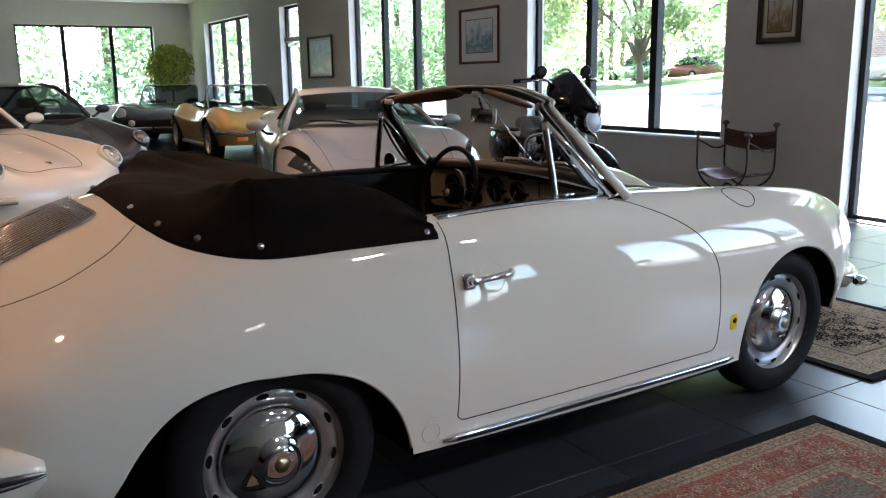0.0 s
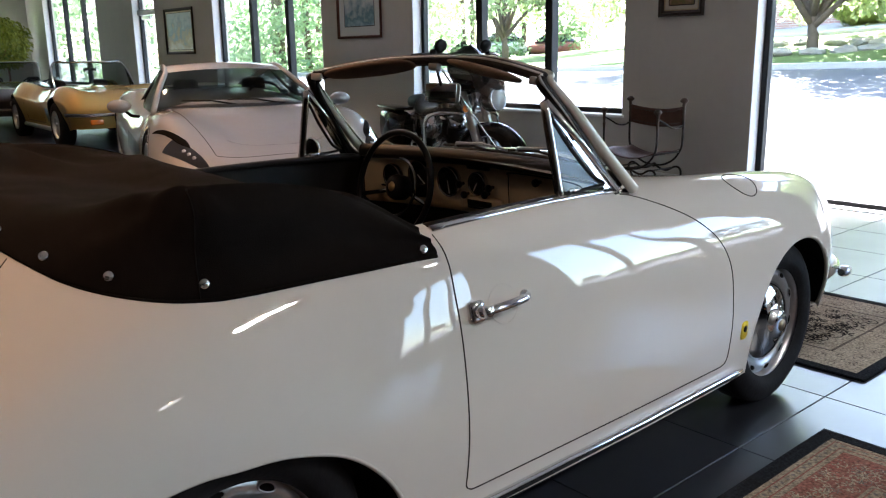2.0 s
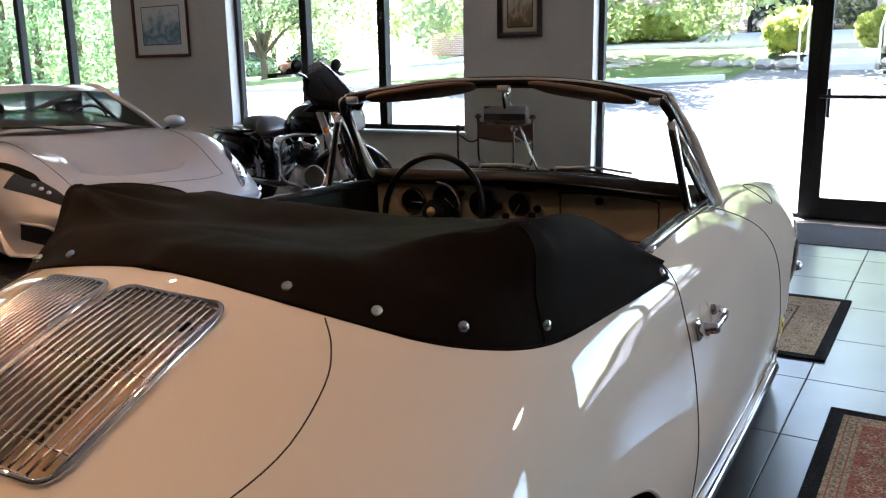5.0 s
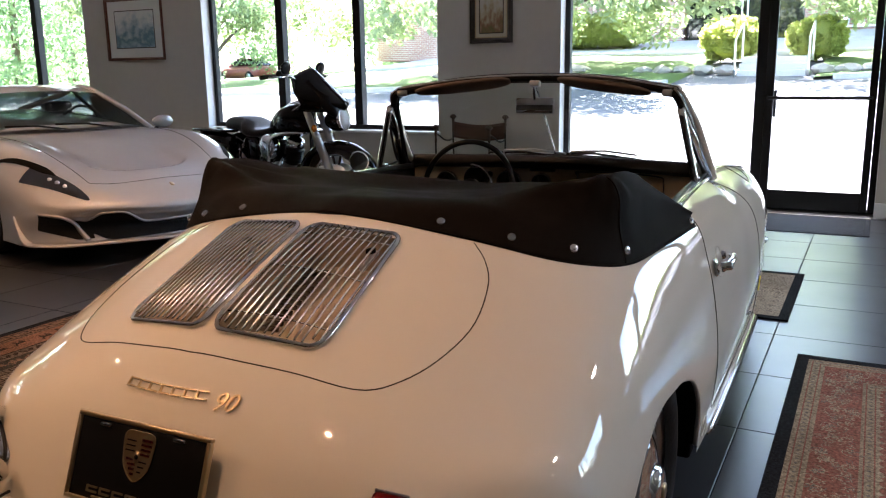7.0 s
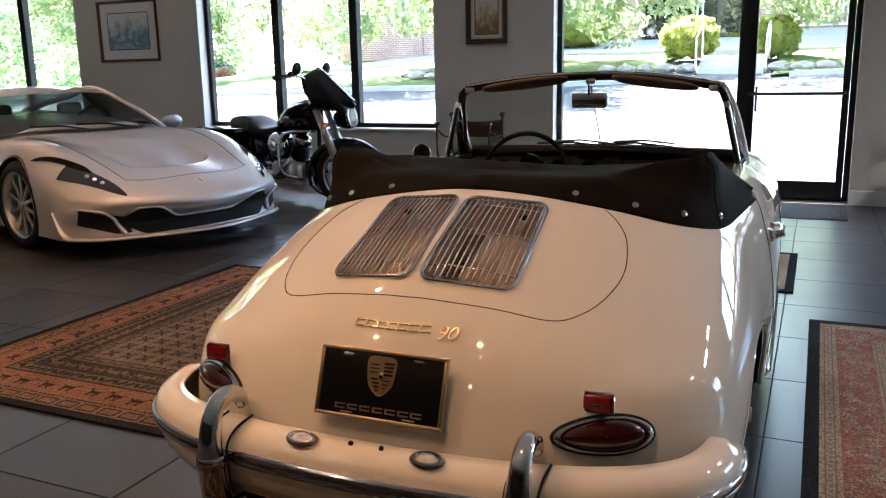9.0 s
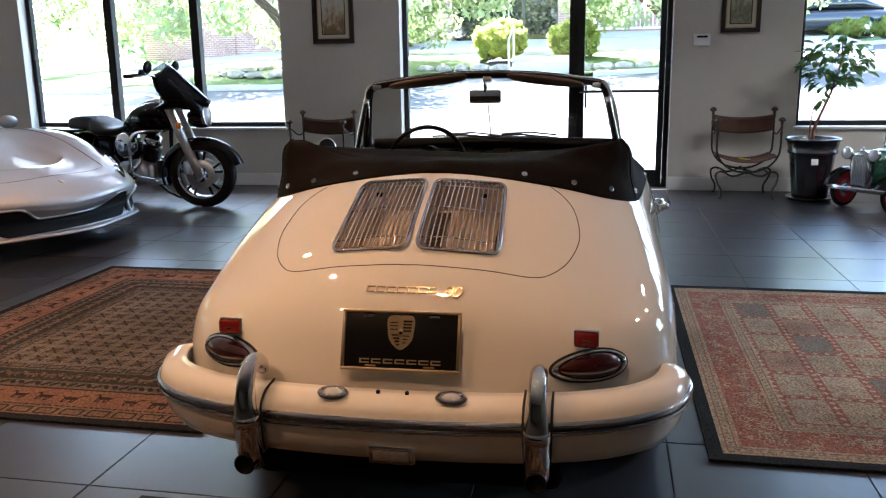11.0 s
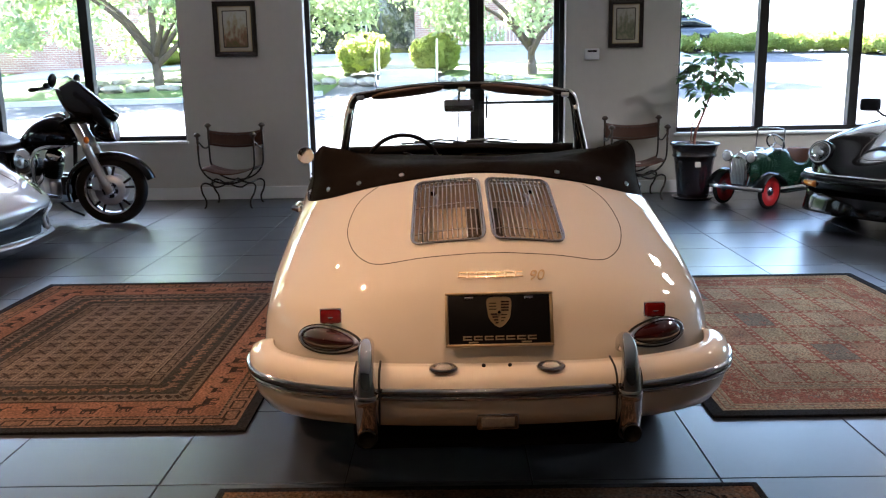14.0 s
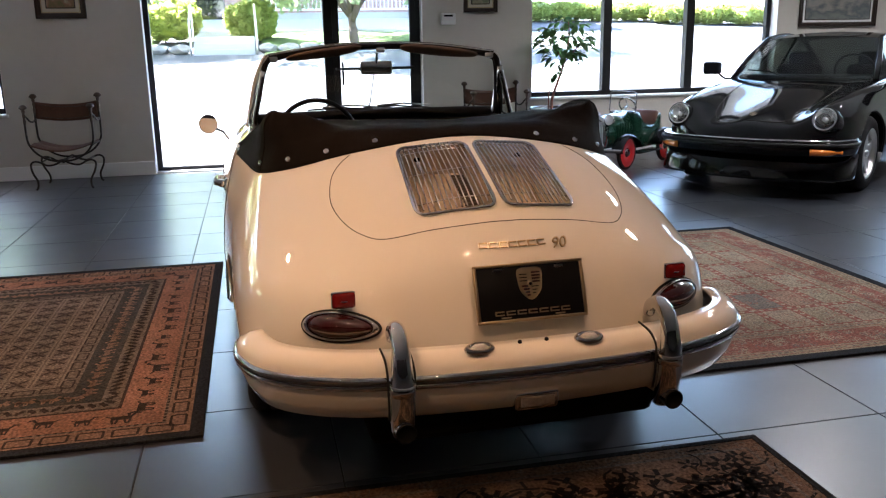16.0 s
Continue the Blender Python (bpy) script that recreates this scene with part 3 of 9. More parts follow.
lid_line = [over(x, y)[0] for x, y in spline(lid_half, 40)] + [over(x, -y)[0] for x, y in spline(lid_half, 40)[-2::-1]]
part("lid_gap", tube(lid_line, 0.0014, 6), M["seam"], cab["engine_lid"])
hood_half = [(1.5, 0), (1.51, 0.2), (1.54, 0.34), (1.62, 0.43), (1.9, 0.43), (2.2, 0.36), (2.45, 0.25), (2.55, 0.12), (2.58, 0)]
hood_line = [over(x, y)[0] for x, y in spline(hood_half, 50)] + [over(x, -y)[0] for x, y in spline(hood_half, 50)[-2:0:-1]]
part("bonnet_gap", tube(hood_line, 0.003, 6, True), M["seam"], cab["bonnet"])
fuel = [over(1.93 + 0.075 * math.cos(a), -0.655 + 0.05 * math.sin(a))[0] for a in np.linspace(0, 2 * math.pi, 32)[:-1]]
part("fuel_flap_gap", tube(fuel, 0.0022, 6, True), M["seam"], cabrio)
jack = [side(0.455 + 0.03 * math.cos(a), 0.285 + 0.03 * math.sin(a))[0] for a in np.linspace(0, 2 * math.pi, 28)[:-1]]
part("jack_plug_rim", tube(jack, 0.0022, 6, True), M["ivory"], cabrio)

# arch lips and dark wheel wells
for (x0, z0, r), half_w in zip(ARCHES, (0.75, 0.775)):
    for s in (-1, 1):
        lip = []
        for a in np.linspace(-6, 186, 60):
            rr = r if not isinstance(r, list) else float(np.interp(a, [q[0] for q in r], [q[1] for q in r]))
            x, z = x0 + rr * math.cos(radians(a)), z0 + rr * math.sin(radians(a))
            p = side(x, z, s)[0]
            if abs(p.x - x) < 0.004 and abs(p.z - z) < 0.004 and abs(p.y) > 0.5:
                lip.append(p + Vector((0, -s * 0.006, 0)))
        part("arch_lip", tube(lip, 0.007, 8), M["ivory"], cabrio)
        rows = []
        for k in (0.008, 0.06, 0.3):
            rows.append([(p[0], p[1] - s * k, p[2] + 0.0) for p in lip])
        rows.append([(x0, s * 0.35, z0 + 0.1)] * len(lip))
        part("wheel_well", sheet(rows), M["under"], cabrio)
bm = box(-0.85, 2.7, -0.42, 0.42, 0.2, 0.3, 0.03)
box(0.42, 1.78, -0.74, 0.74, 0.19, 0.25, 0.01, bm)
part("underbody", bm, M["under"], cabrio)


def sill_trim(s):
    pts = [side(x, 0.250, s)[0] + Vector((0, s * 0.008, 0)) for x in np.linspace(0.49, 1.795, 30)]
    ob = part("sill_trim", tube(pts, [0.006] + [0.0125] * 28 + [0.006], 10), M["chrome"], cabrio, "bright metal sill strip")
    part("trim_insert", tube([p + Vector((0, s * 0.011, 0)) for p in pts[1:-1]], 0.0045, 6), M["black_rubber"], ob)


sill_trim(-1)
sill_trim(1)


# wheels
def cab_wheel(m):
    hub = new("wheel")
    hub.parent = cabrio
    hub.matrix_basis = m
    r, h = 0.302, 0.078
    prof = [(0.2, 0.055), (0.214, 0.068), (0.235, h), (0.262, h * 0.97), (0.284, h * 0.82), (0.296, h * 0.7), (r, h * 0.55), (r, 0.012), (r - 0.008, 0.011), (r - 0.008, 0.005), (r, 0.004), (r, -h * 0.55), (0.296, -h * 0.7), (0.284, -h * 0.82), (0.262, -h), (0.2, -0.06)]
    part("tyre", lathe(prof, 72, "Y", pose(0, 0, 0, 180)), M["rubber"], hub, "black rubber tyre with plain sidewall")
    rim = [(0.2085, 0.066), (0.212, 0.06), (0.2085, 0.052), (0.198, 0.05), (0.19, 0.03), (0.184, 0.012), (0.176, 0.006)]
    rm = part("rim", lathe([(a * 1.035, b) for a, b in rim], 72, "Y", pose(0, 0, 0, 180)), M["steel"], hub, "silver painted steel rim")
    disc = [(0.14, 0.010), (0.15, 0.012), (0.16, 0.024), (0.17, 0.031), (0.18, 0.033), (0.19, 0.029), (0.2, 0.02), (0.208, 0.012)]
    dm_ = part("slotted_disc", lathe(disc, 80, "Y", pose(0, 0, 0, 180)), M["steel"], hub, "silver wheel disc with oval slots")
    for k in range(10):  # oval slots with a rolled rim
        q = pose(0, 0, 0, 0, 36 * k + 11) @ pose(0.1805, -0.0335, 0, 90)
        oval = [(0.0105 * math.cos(a), 0.021 * math.sin(a)) for a in np.linspace(0, 2 * math.pi, 25)[:-1]]
        bm = bmesh.new()
        bm.faces.new([bm.verts.new(q @ Vector((x - 0.0009 * (y / 0.021) ** 2 * 2, y, 0.0012))) for x, y in oval])
        bmesh.ops.recalc_face_normals(bm, faces=bm.faces)
        sl = part("slot", bm, M["under"], dm_, smooth=False)
        part("slot_rim", tube([q @ Vector((x - 0.0018 * (y / 0.021) ** 2, y, 0.0008)) for x, y in oval], 0.0024, 6, True), M["steel"], dm_)
    part("brake_drum", lathe([(0, 0.0), (0.15, 0.0), (0.15, -0.06)], 40, "Y", pose(0, 0, 0, 180)), M["under"], hub)
    cap = [(0.121, 0.018), (0.1235, 0.026), (0.119, 0.034), (0.105, 0.045), (0.085, 0.055), (0.062, 0.062), (0.05, 0.066), (0.045, 0.076), (0.038, 0.083), (0.026, 0.086), (0, 0.087)]
    cp = part("hub_cap", lathe([(a * 1.22, b * 1.05) for a, b in cap], 64, "Y", pose(0, 0, 0, 180)), M["chrome"], hub, "domed chrome hub cap")
    part("cap_crest", lathe([(0.021, 0.0905), (0.021, 0.0945), (0, 0.095)], 24, "Y", pose(0, 0, 0, 180)), M["brass"], cp, "small gold crest plate")
    return hub


for x, tr in ((0, 0.655), (FRONT_X, 0.63)):
    cab_wheel(pose(x, -tr, 0.3))
    cab_wheel(pose(x, tr, 0.3, 0, 0, 180))


# bumpers: a profile swept round the tail or nose
def bumper(plan, profile, name, material, parent, label=""):
    pts = [Vector((*p, 0)) for p in spline(plan, 64)]
    rows = []
    k = len(pts)
    for i, p in enumerate(pts):
        d = (pts[min(i + 1, k - 1)] - pts[max(i - 1, 0)]).normalized()
        nrm = Vector((d.y, -d.x, 0))
        e = min(i, k - 1 - i) / 5
        shrink = 1.0 if e > 1 else 0.35 + 0.65 * math.sin(e * math.pi / 2)
        zc = 0.44
        rows.append([p + nrm * (o if o < 0 else o * shrink) + Vector((0, 0, zc + (z - zc) * shrink)) for o, z in profile])
    bm = sheet(rows, closed_v=True)
    bm.faces.new([v for v in bm.verts[: len(profile)]])
    bm.verts.ensure_lookup_table()
    bm.faces.new([bm.verts[-1 - j] for j in range(len(profile))])
    bmesh.ops.recalc_face_normals(bm, faces=bm.faces)
    return part(name, bm, material, parent, label)


REAR_PLAN = [(-0.56, 0.752), (-0.70, 0.742), (-0.83, 0.68), (-0.925, 0.54), (-0.98, 0.33), (-1.0, 0.0), (-0.98, -0.33), (-0.925, -0.54), (-0.83, -0.68), (-0.70, -0.742), (-0.56, -0.752)]
rb = bumper(REAR_PLAN, [(-0.075, 0.496), (-0.07, 0.502), (-0.035, 0.499), (-0.008, 0.484), (0.002, 0.464), (0.004, 0.445), (0.0, 0.41), (-0.012, 0.368), (-0.035, 0.33), (-0.055, 0.326), (-0.03, 0.39), (-0.02, 0.44), (-0.04, 0.472)], "rear_bumper", M["ivory"], cabrio, "ivory painted rear bumper")
bumper(REAR_PLAN, [(0.0, 0.453), (0.007, 0.456), (0.013, 0.45), (0.014, 0.443), (0.008, 0.438), (0.004, 0.4365), (0.009, 0.434), (0.012, 0.428), (0.01, 0.421), (0.0, 0.418)], "bumper_strip", M["chrome"], rb, "bright bumper moulding")
bumper(REAR_PLAN, [(0.006, 0.4385), (0.0125, 0.4375), (0.0125, 0.4345), (0.006, 0.4335)], "rubber_insert", M["black_rubber"], rb)
for y in (0.362, -0.362):
    base = Vector((-0.975, y, 0))
    path = [(-0.89, 0.524), (-0.905, 0.552), (-0.952, 0.569), (-0.995, 0.547), (-1.012, 0.50), (-1.018, 0.44), (-1.015, 0.38), (-1.0, 0.33), (-0.97, 0.305)]
    pts = [Vector((x, y, z)) for x, z in spline(path, 40)]
    bm = tube(pts, [0.016 + 0.006 * min(1, i / 10) + 0.009 * min(1, max(0, i - 16) / 9) - 0.006 * max(0, i - 34) / 6 for i in range(41)], 18)
    g = part("overrider", bm, M["chrome"], rb, "tall chrome overrider")
    part("guard_collar", lathe([(0.027, -0.016), (0.033, -0.013), (0.034, 0.0), (0.033, 0.013), (0.027, 0.016)], 24, "Z", pose(-1.017, y, 0.437)), M["chrome"], g)
    for o in (0.034, -0.034):
        part("guard_gasket", tube(spline([(-0.90, y + o, 0.504), (-0.965, y + o, 0.498), (-1.0, y + o, 0.474), (-1.003, y + o, 0.44), (-0.998, y + o * 0.95, 0.39), (-0.985, y + o * 0.9, 0.345)], 16), 0.0032, 6), M["black_rubber"], g)
    bm = tube([Vector((-0.93, y, 0.325)), Vector((-1.0, y, 0.33)), Vector((-1.045, y, 0.332))], 0.026, 18, cap=False)
    ext = part("exhaust_tip", bm, M["chrome"], cabrio, "chrome exhaust tip")
    part("tip_mouth", lathe([(0, 0), (0.0255, 0), (0.027, 0.006), (0.024, 0.008)], 18, "X", pose(-1.042, y, 0.332, 0, 0, 180)), M["under"], ext)
NOSE_PLAN = [(2.62, -0.70), (2.72, -0.68), (2.83, -0.60), (2.89, -0.45), (2.92, -0.25), (2.925, 0), (2.92, 0.25), (2.89, 0.45), (2.83, 0.60), (2.72, 0.68), (2.62, 0.70)]
fb = bumper(NOSE_PLAN, [(-0.06, 0.45), (-0.02, 0.455), (0.0, 0.44), (0.004, 0.42), (0.0, 0.39), (-0.02, 0.365), (-0.06, 0.36), (-0.03, 0.40)], "front_bumper", M["ivory"], cabrio, "ivory painted front bumper")
bumper(NOSE_PLAN, [(0.0, 0.428), (0.01, 0.43), (0.014, 0.42), (0.01, 0.41), (0.0, 0.412)], "bumper_strip", M["chrome"], fb)
part("bumper_end", lathe([(0, 0.055), (0.008, 0.051), (0.013, 0.04), (0.019, 0.02), (0.023, 0.0), (0.021, -0.02), (0.014, -0.035)], 20, "X", pose(2.70, -0.722, 0.405)), M["chrome"], fb)

# lamps and fittings on the tail
for s in (1, -1):
    p, n = tail(s * 0.482, 0.544)
    m = facing(p, n, (0, 0, 1), 0.0)
    shape = lambda u: (0.1 * math.cos(u), 0.036 * math.sin(u) * (1 - 0.16 * s * math.cos(u)))
    rings = []
    for k, (sc, h) in enumerate(((1.07, -0.012), (1.07, 0.003), (1.05, 0.009), (1.0, 0.012), (0.95, 0.014), (0.91, 0.012), (0.89, 0.009))):
        rings.append([m @ Vector((shape(u)[0] * sc, shape(u)[1] * sc, h)) for u in np.linspace(0, 2 * math.pi, 41)[:-1]])
    tl = part("tail_lamp", sheet(rings, closed_v=True), M["chrome"], cabrio, "oval tail lamp with chrome bezel")
    rings = [[m @ Vector((shape(u)[0] * sc, shape(u)[1] * sc, h)) for u in np.linspace(0, 2 * math.pi, 41)[:-1]] for sc, h in ((0.91, 0.006), (0.88, 0.013), (0.72, 0.024), (0.4, 0.031), (0.02, 0.033))]
    part("lens", sheet(rings, closed_v=True), M["red_lens"], tl, "dark red lens")
    part("lamp_gasket", tube([m @ Vector((shape(u)[0] * 1.09, shape(u)[1] * 1.11, 0.0)) for u in np.linspace(0, 2 * math.pi, 41)[:-1]], 0.0035, 6, True), M["black_rubber"], tl)
    for u in (0.18, math.pi - 0.18):
        part("bezel_screw", moved_bm(ball(0.0032, u=8, v=6), m @ pose(0.97 * shape(u)[0], 0.5 * shape(u)[1], 0.0135)), M["satin"], tl)
    p, n = tail(s * 0.474, 0.606)
    m = facing((-0.826, s * 0.474, 0.619), Vector((-1, 0, 0.05)), (0, 0, 1))
    refl = part("reflector", moved_bm(box(-0.030, 0.030, -0.0205, 0.0205, -0.004, 0.008, 0.009, seg=3), m), M["bright_red"], cabrio, "small red rectangular reflector")
    part("reflector_rim", moved_bm(box(-0.0315, 0.0315, -0.022, 0.022, -0.009, -0.003, 0.003), m), M["chrome"], refl)
    foot = Vector((p.x + 0.006, s * 0.474, 0.594))
    part("stalk", tube([m @ Vector((0, 0.004, -0.006)), m @ Vector((0, -0.012, -0.012)), foot], [0.018, 0.015, 0.013], 10), M["chrome"], refl, "chrome reflector bracket")
for y in (0.15, -0.15):
    m = pose(-0.966, y, 0.499, 0, -12)
    bm = lathe([(0.034, -0.004), (0.036, 0.003), (0.031, 0.01), (0.024, 0.009), (0.021, 0.006)], 32)
    bmesh.ops.scale(bm, vec=(0.68, 1.15, 1), verts=bm.verts)
    lmp = part("plate_lamp", moved_bm(bm, m), M["chrome"], rb, "small chrome plate lamp")
    bm = lathe([(0.021, 0.006), (0.016, 0.012), (0, 0.014)], 24)
    bmesh.ops.scale(bm, vec=(0.68, 1.15, 1), verts=bm.verts)
    part("lens", moved_bm(bm, m), M["clear_lens"], lmp)
for y in (0.037, -0.037):
    part("rubber_stop", moved_bm(ball(0.006, u=10, v=6), pose(-0.952, y, 0.503)), M["black_rubber"], rb)
for y in (0.5, -0.5):
    p, n = tail(y, 0.335)
    part("valance_plug", moved_bm(lathe([(0.009, -0.004), (0.009, 0.002), (0, 0.002)], 14), facing(p, n)), M["black_rubber"], cabrio)
p, n = tail(0.0, 0.345)
m = facing((-0.985, 0, 0.35), (-1, 0, -0.12))
M["smoky_lens"] = mat("smoky_lens", (0.34, 0.31, 0.28), 0.2, 0.3, vary=0.5, scale=120, bump=0.5, bump_scale=250, coat=1.0)
rl = part("reversing_lamp", moved_bm(box(-0.06, 0.06, -0.027, 0.027, -0.05, 0.004, 0.008), m), M["chrome"], cabrio, "rectangular chrome reversing lamp")
part("lens", moved_bm(box(-0.047, 0.047, -0.015, 0.015, 0.0, 0.009, 0.004), m), M["smoky_lens"], rl, "ribbed smoky lens")

# number-plate board (show plate)
p, n = tail(0.0, 0.62)
m = facing(p + Vector((-0.028, -0.012, 0.0)), (-0.93, 0, 0.36), (0, 0, 1))
pl = part("show_plate", moved_bm(box(-0.145, 0.145, -0.07, 0.07, -0.003, 0.002, 0.001), m), M["plate"], cabrio, "black show plate with gold frame and crest")
bm = bmesh.new()
for a in ((-0.153, 0.153, 0.069, 0.077), (-0.153, 0.153, -0.077, -0.069), (-0.153, -0.144, -0.07, 0.07), (0.144, 0.153, -0.07, 0.07)):
    box(a[0], a[1], a[2], a[3], -0.005, 0.006, 0.002, bm)
part("plate_frame", moved_bm(bm, m), M["brass"], pl, "thin gold plate frame")
shield = [(-0.034, 0.048), (0, 0.053), (0.034, 0.048), (0.034, 0.01), (0.026, -0.016), (0, -0.036), (-0.026, -0.016), (-0.034, 0.01)]


def crest(m, k, parent):
    bm = bmesh.new()
    f = bm.faces.new([bm.verts.new((x * k, y * k, 0.003)) for x, y in spline(shield, 32, True)])
    e = bmesh.ops.extrude_face_region(bm, geom=[f])
    bmesh.ops.translate(bm, vec=(0, 0, 0.0012), verts=[v for v in e["geom"] if isinstance(v, bmesh.types.BMVert)])
    bmesh.ops.recalc_face_normals(bm, faces=bm.faces)
    c = part("crest", moved_bm(bm, m), M["brass"], parent, "gold shield crest", smooth=False)
    bm = bmesh.new()  # striped quarters, antler bars in the others
    for q in range(4):
        box(0.006 * k, (0.031 - 0.001 * q) * k, (0.037 - 0.0085 * q) * k, (0.0415 - 0.0085 * q) * k, 0.004, 0.0055, bm=bm)
        box(-(0.025 - 0.0045 * q) * k, -0.003 * k, (0.0 - 0.0085 * q) * k, (0.0045 - 0.0085 * q) * k, 0.004, 0.0055, bm=bm)
    part("red_stripe", moved_bm(bm, m), M["red_lens"], c, smooth=False)
    bm = bmesh.new()
    for q in range(3):
        box(-0.03 * k, -0.008 * k, (0.034 - 0.009 * q) * k, (0.0365 - 0.009 * q) * k, 0.004, 0.0052, bm=bm)
        box(0.005 * k, (0.024 - 0.005 * q) * k, (-0.001 - 0.009 * q) * k, (0.0015 - 0.009 * q) * k, 0.004, 0.0052, bm=bm)
    part("dark_bar", moved_bm(bm, m), M["plate"], c, smooth=False)
    rim_ = [m @ Vector((x * k, y * k, 0.0045)) for x, y in spline(shield, 40, True)]
    part("crest_rim", tube(rim_, 0.0011 * k, 6, True), M["brass"], c)
    bm = lathe([(0.009 * k, 0.004), (0.009 * k, 0.0065), (0, 0.0065)], 14)
    bmesh.ops.scale(bm, vec=(0.85, 1.25, 1), verts=bm.verts)
    part("crest_centre", moved_bm(bm, m @ pose(0, 0.008 * k, 0)), M["brass"], c)
    part("centre_mark", moved_bm(lathe([(0.0045 * k, 0.006), (0.0045 * k, 0.0072), (0, 0.0072)], 10), m @ pose(0, 0.008 * k, 0)), M["plate"], c)


crest(m @ pose(0, 0.012, 0), 0.95, pl)
bm = bmesh.new()
for i in range(7):  # unlettered brand bars
    x = -0.104 + i * 0.0305
    box(x, x + 0.025, -0.05, -0.0465, 0.002, 0.004, bm=bm)
    box(x, x + 0.025, -0.0585, -0.055, 0.002, 0.004, bm=bm)
    box(x, x + 0.004, -0.0585, -0.0465, 0.002, 0.004, bm=bm)
part("brand_bars", moved_bm(bm, m), M["brass"], pl, "gold bars in place of brand lettering", smooth=False)
for x in (-0.085, 0.085):
    part("plate_bolt", moved_bm(box(x - 0.013, x + 0.013, 0.058, 0.065, 0.002, 0.006, 0.002), m), M["chrome"], pl)

for x in (-0.075, 0.075):
    part("plate_slot", moved_bm(box(x - 0.014, x + 0.014, -0.0665, -0.0625, 0.002, 0.0045, 0.001), m), M["brass"], pl)

# gold script on the tail: plain bars and the model number
script = new("script_bars")
script.parent = cabrio
for i in range(7):
    p, n = tail(0.087 - i * 0.0275, 0.725)
    mm = facing(p, n, (0, 0, 1))
    for a in ((-0.0115, 0.0115, 0.006, 0.009), (-0.0115, 0.0115, -0.009, -0.006), (-0.0115, -0.0085, -0.006, 0.006)):
        part("bar", moved_bm(box(*a, 0.001, 0.005), mm), M["brass"], script, smooth=False)
p, n = tail(-0.128, 0.708)
cu = bpy.data.curves.new("model_number", "FONT")
cu.body, cu.size, cu.extrude, cu.align_x, cu.shear = "90", 0.047, 0.002, "CENTER", 0.35
txt = new("model_number", cu)
txt.parent = cabrio
txt.matrix_basis = facing(p, n, (0, 0, 1), 0.004)
cu.materials.append(M["brass"])
tagged(txt, "gold model number script")

# engine lid grilles: openings cut through the lid, a tray below, bars across
def gp(s, u, v, lift):
    """u across 0..1 from the middle out, v down 0..1."""
    x = -0.337 - 0.352 * v + 0.034 * u
    y = s * (0.012 + u * (0.212 + 0.012 * v))
    p, n = over(x, y)
    return p + n * lift


bm = bmesh.new()
bm.from_mesh(cab["engine_lid"].data)
for s in (1, -1):
    cs = [gp(s, u, v, 0) for u, v in ((0.02, 0.02), (0.98, 0.02), (0.98, 0.98), (0.02, 0.98))]
    planes = []
    mid = sum(cs, Vector()) / 4
    for a, b in zip(cs, cs[1:] + cs[:1]):
        d = b - a
        nrm = Vector((-d.y, d.x, 0)).normalized()
        planes.append((a, nrm if (mid - a).dot(nrm) > 0 else -nrm))
        bmesh.ops.bisect_plane(bm, geom=bm.verts[:] + bm.edges[:] + bm.faces[:], plane_co=a, plane_no=nrm, dist=1e-5)
    gone = [f for f in bm.faces if all((f.calc_center_median() - a).dot(n) > 0 for a, n in planes)]
    bmesh.ops.delete(bm, geom=gone, context="FACES")
bm.verts.index_update()
me = bpy.data.meshes.new("engine_lid")
me.from_pydata([v.co[:] for v in bm.verts], [], [[v.index for v in f.verts] for f in bm.faces])
me.shade_smooth()
me.materials.append(M["ivory"])
bm.free()
cab["engine_lid"].data = me
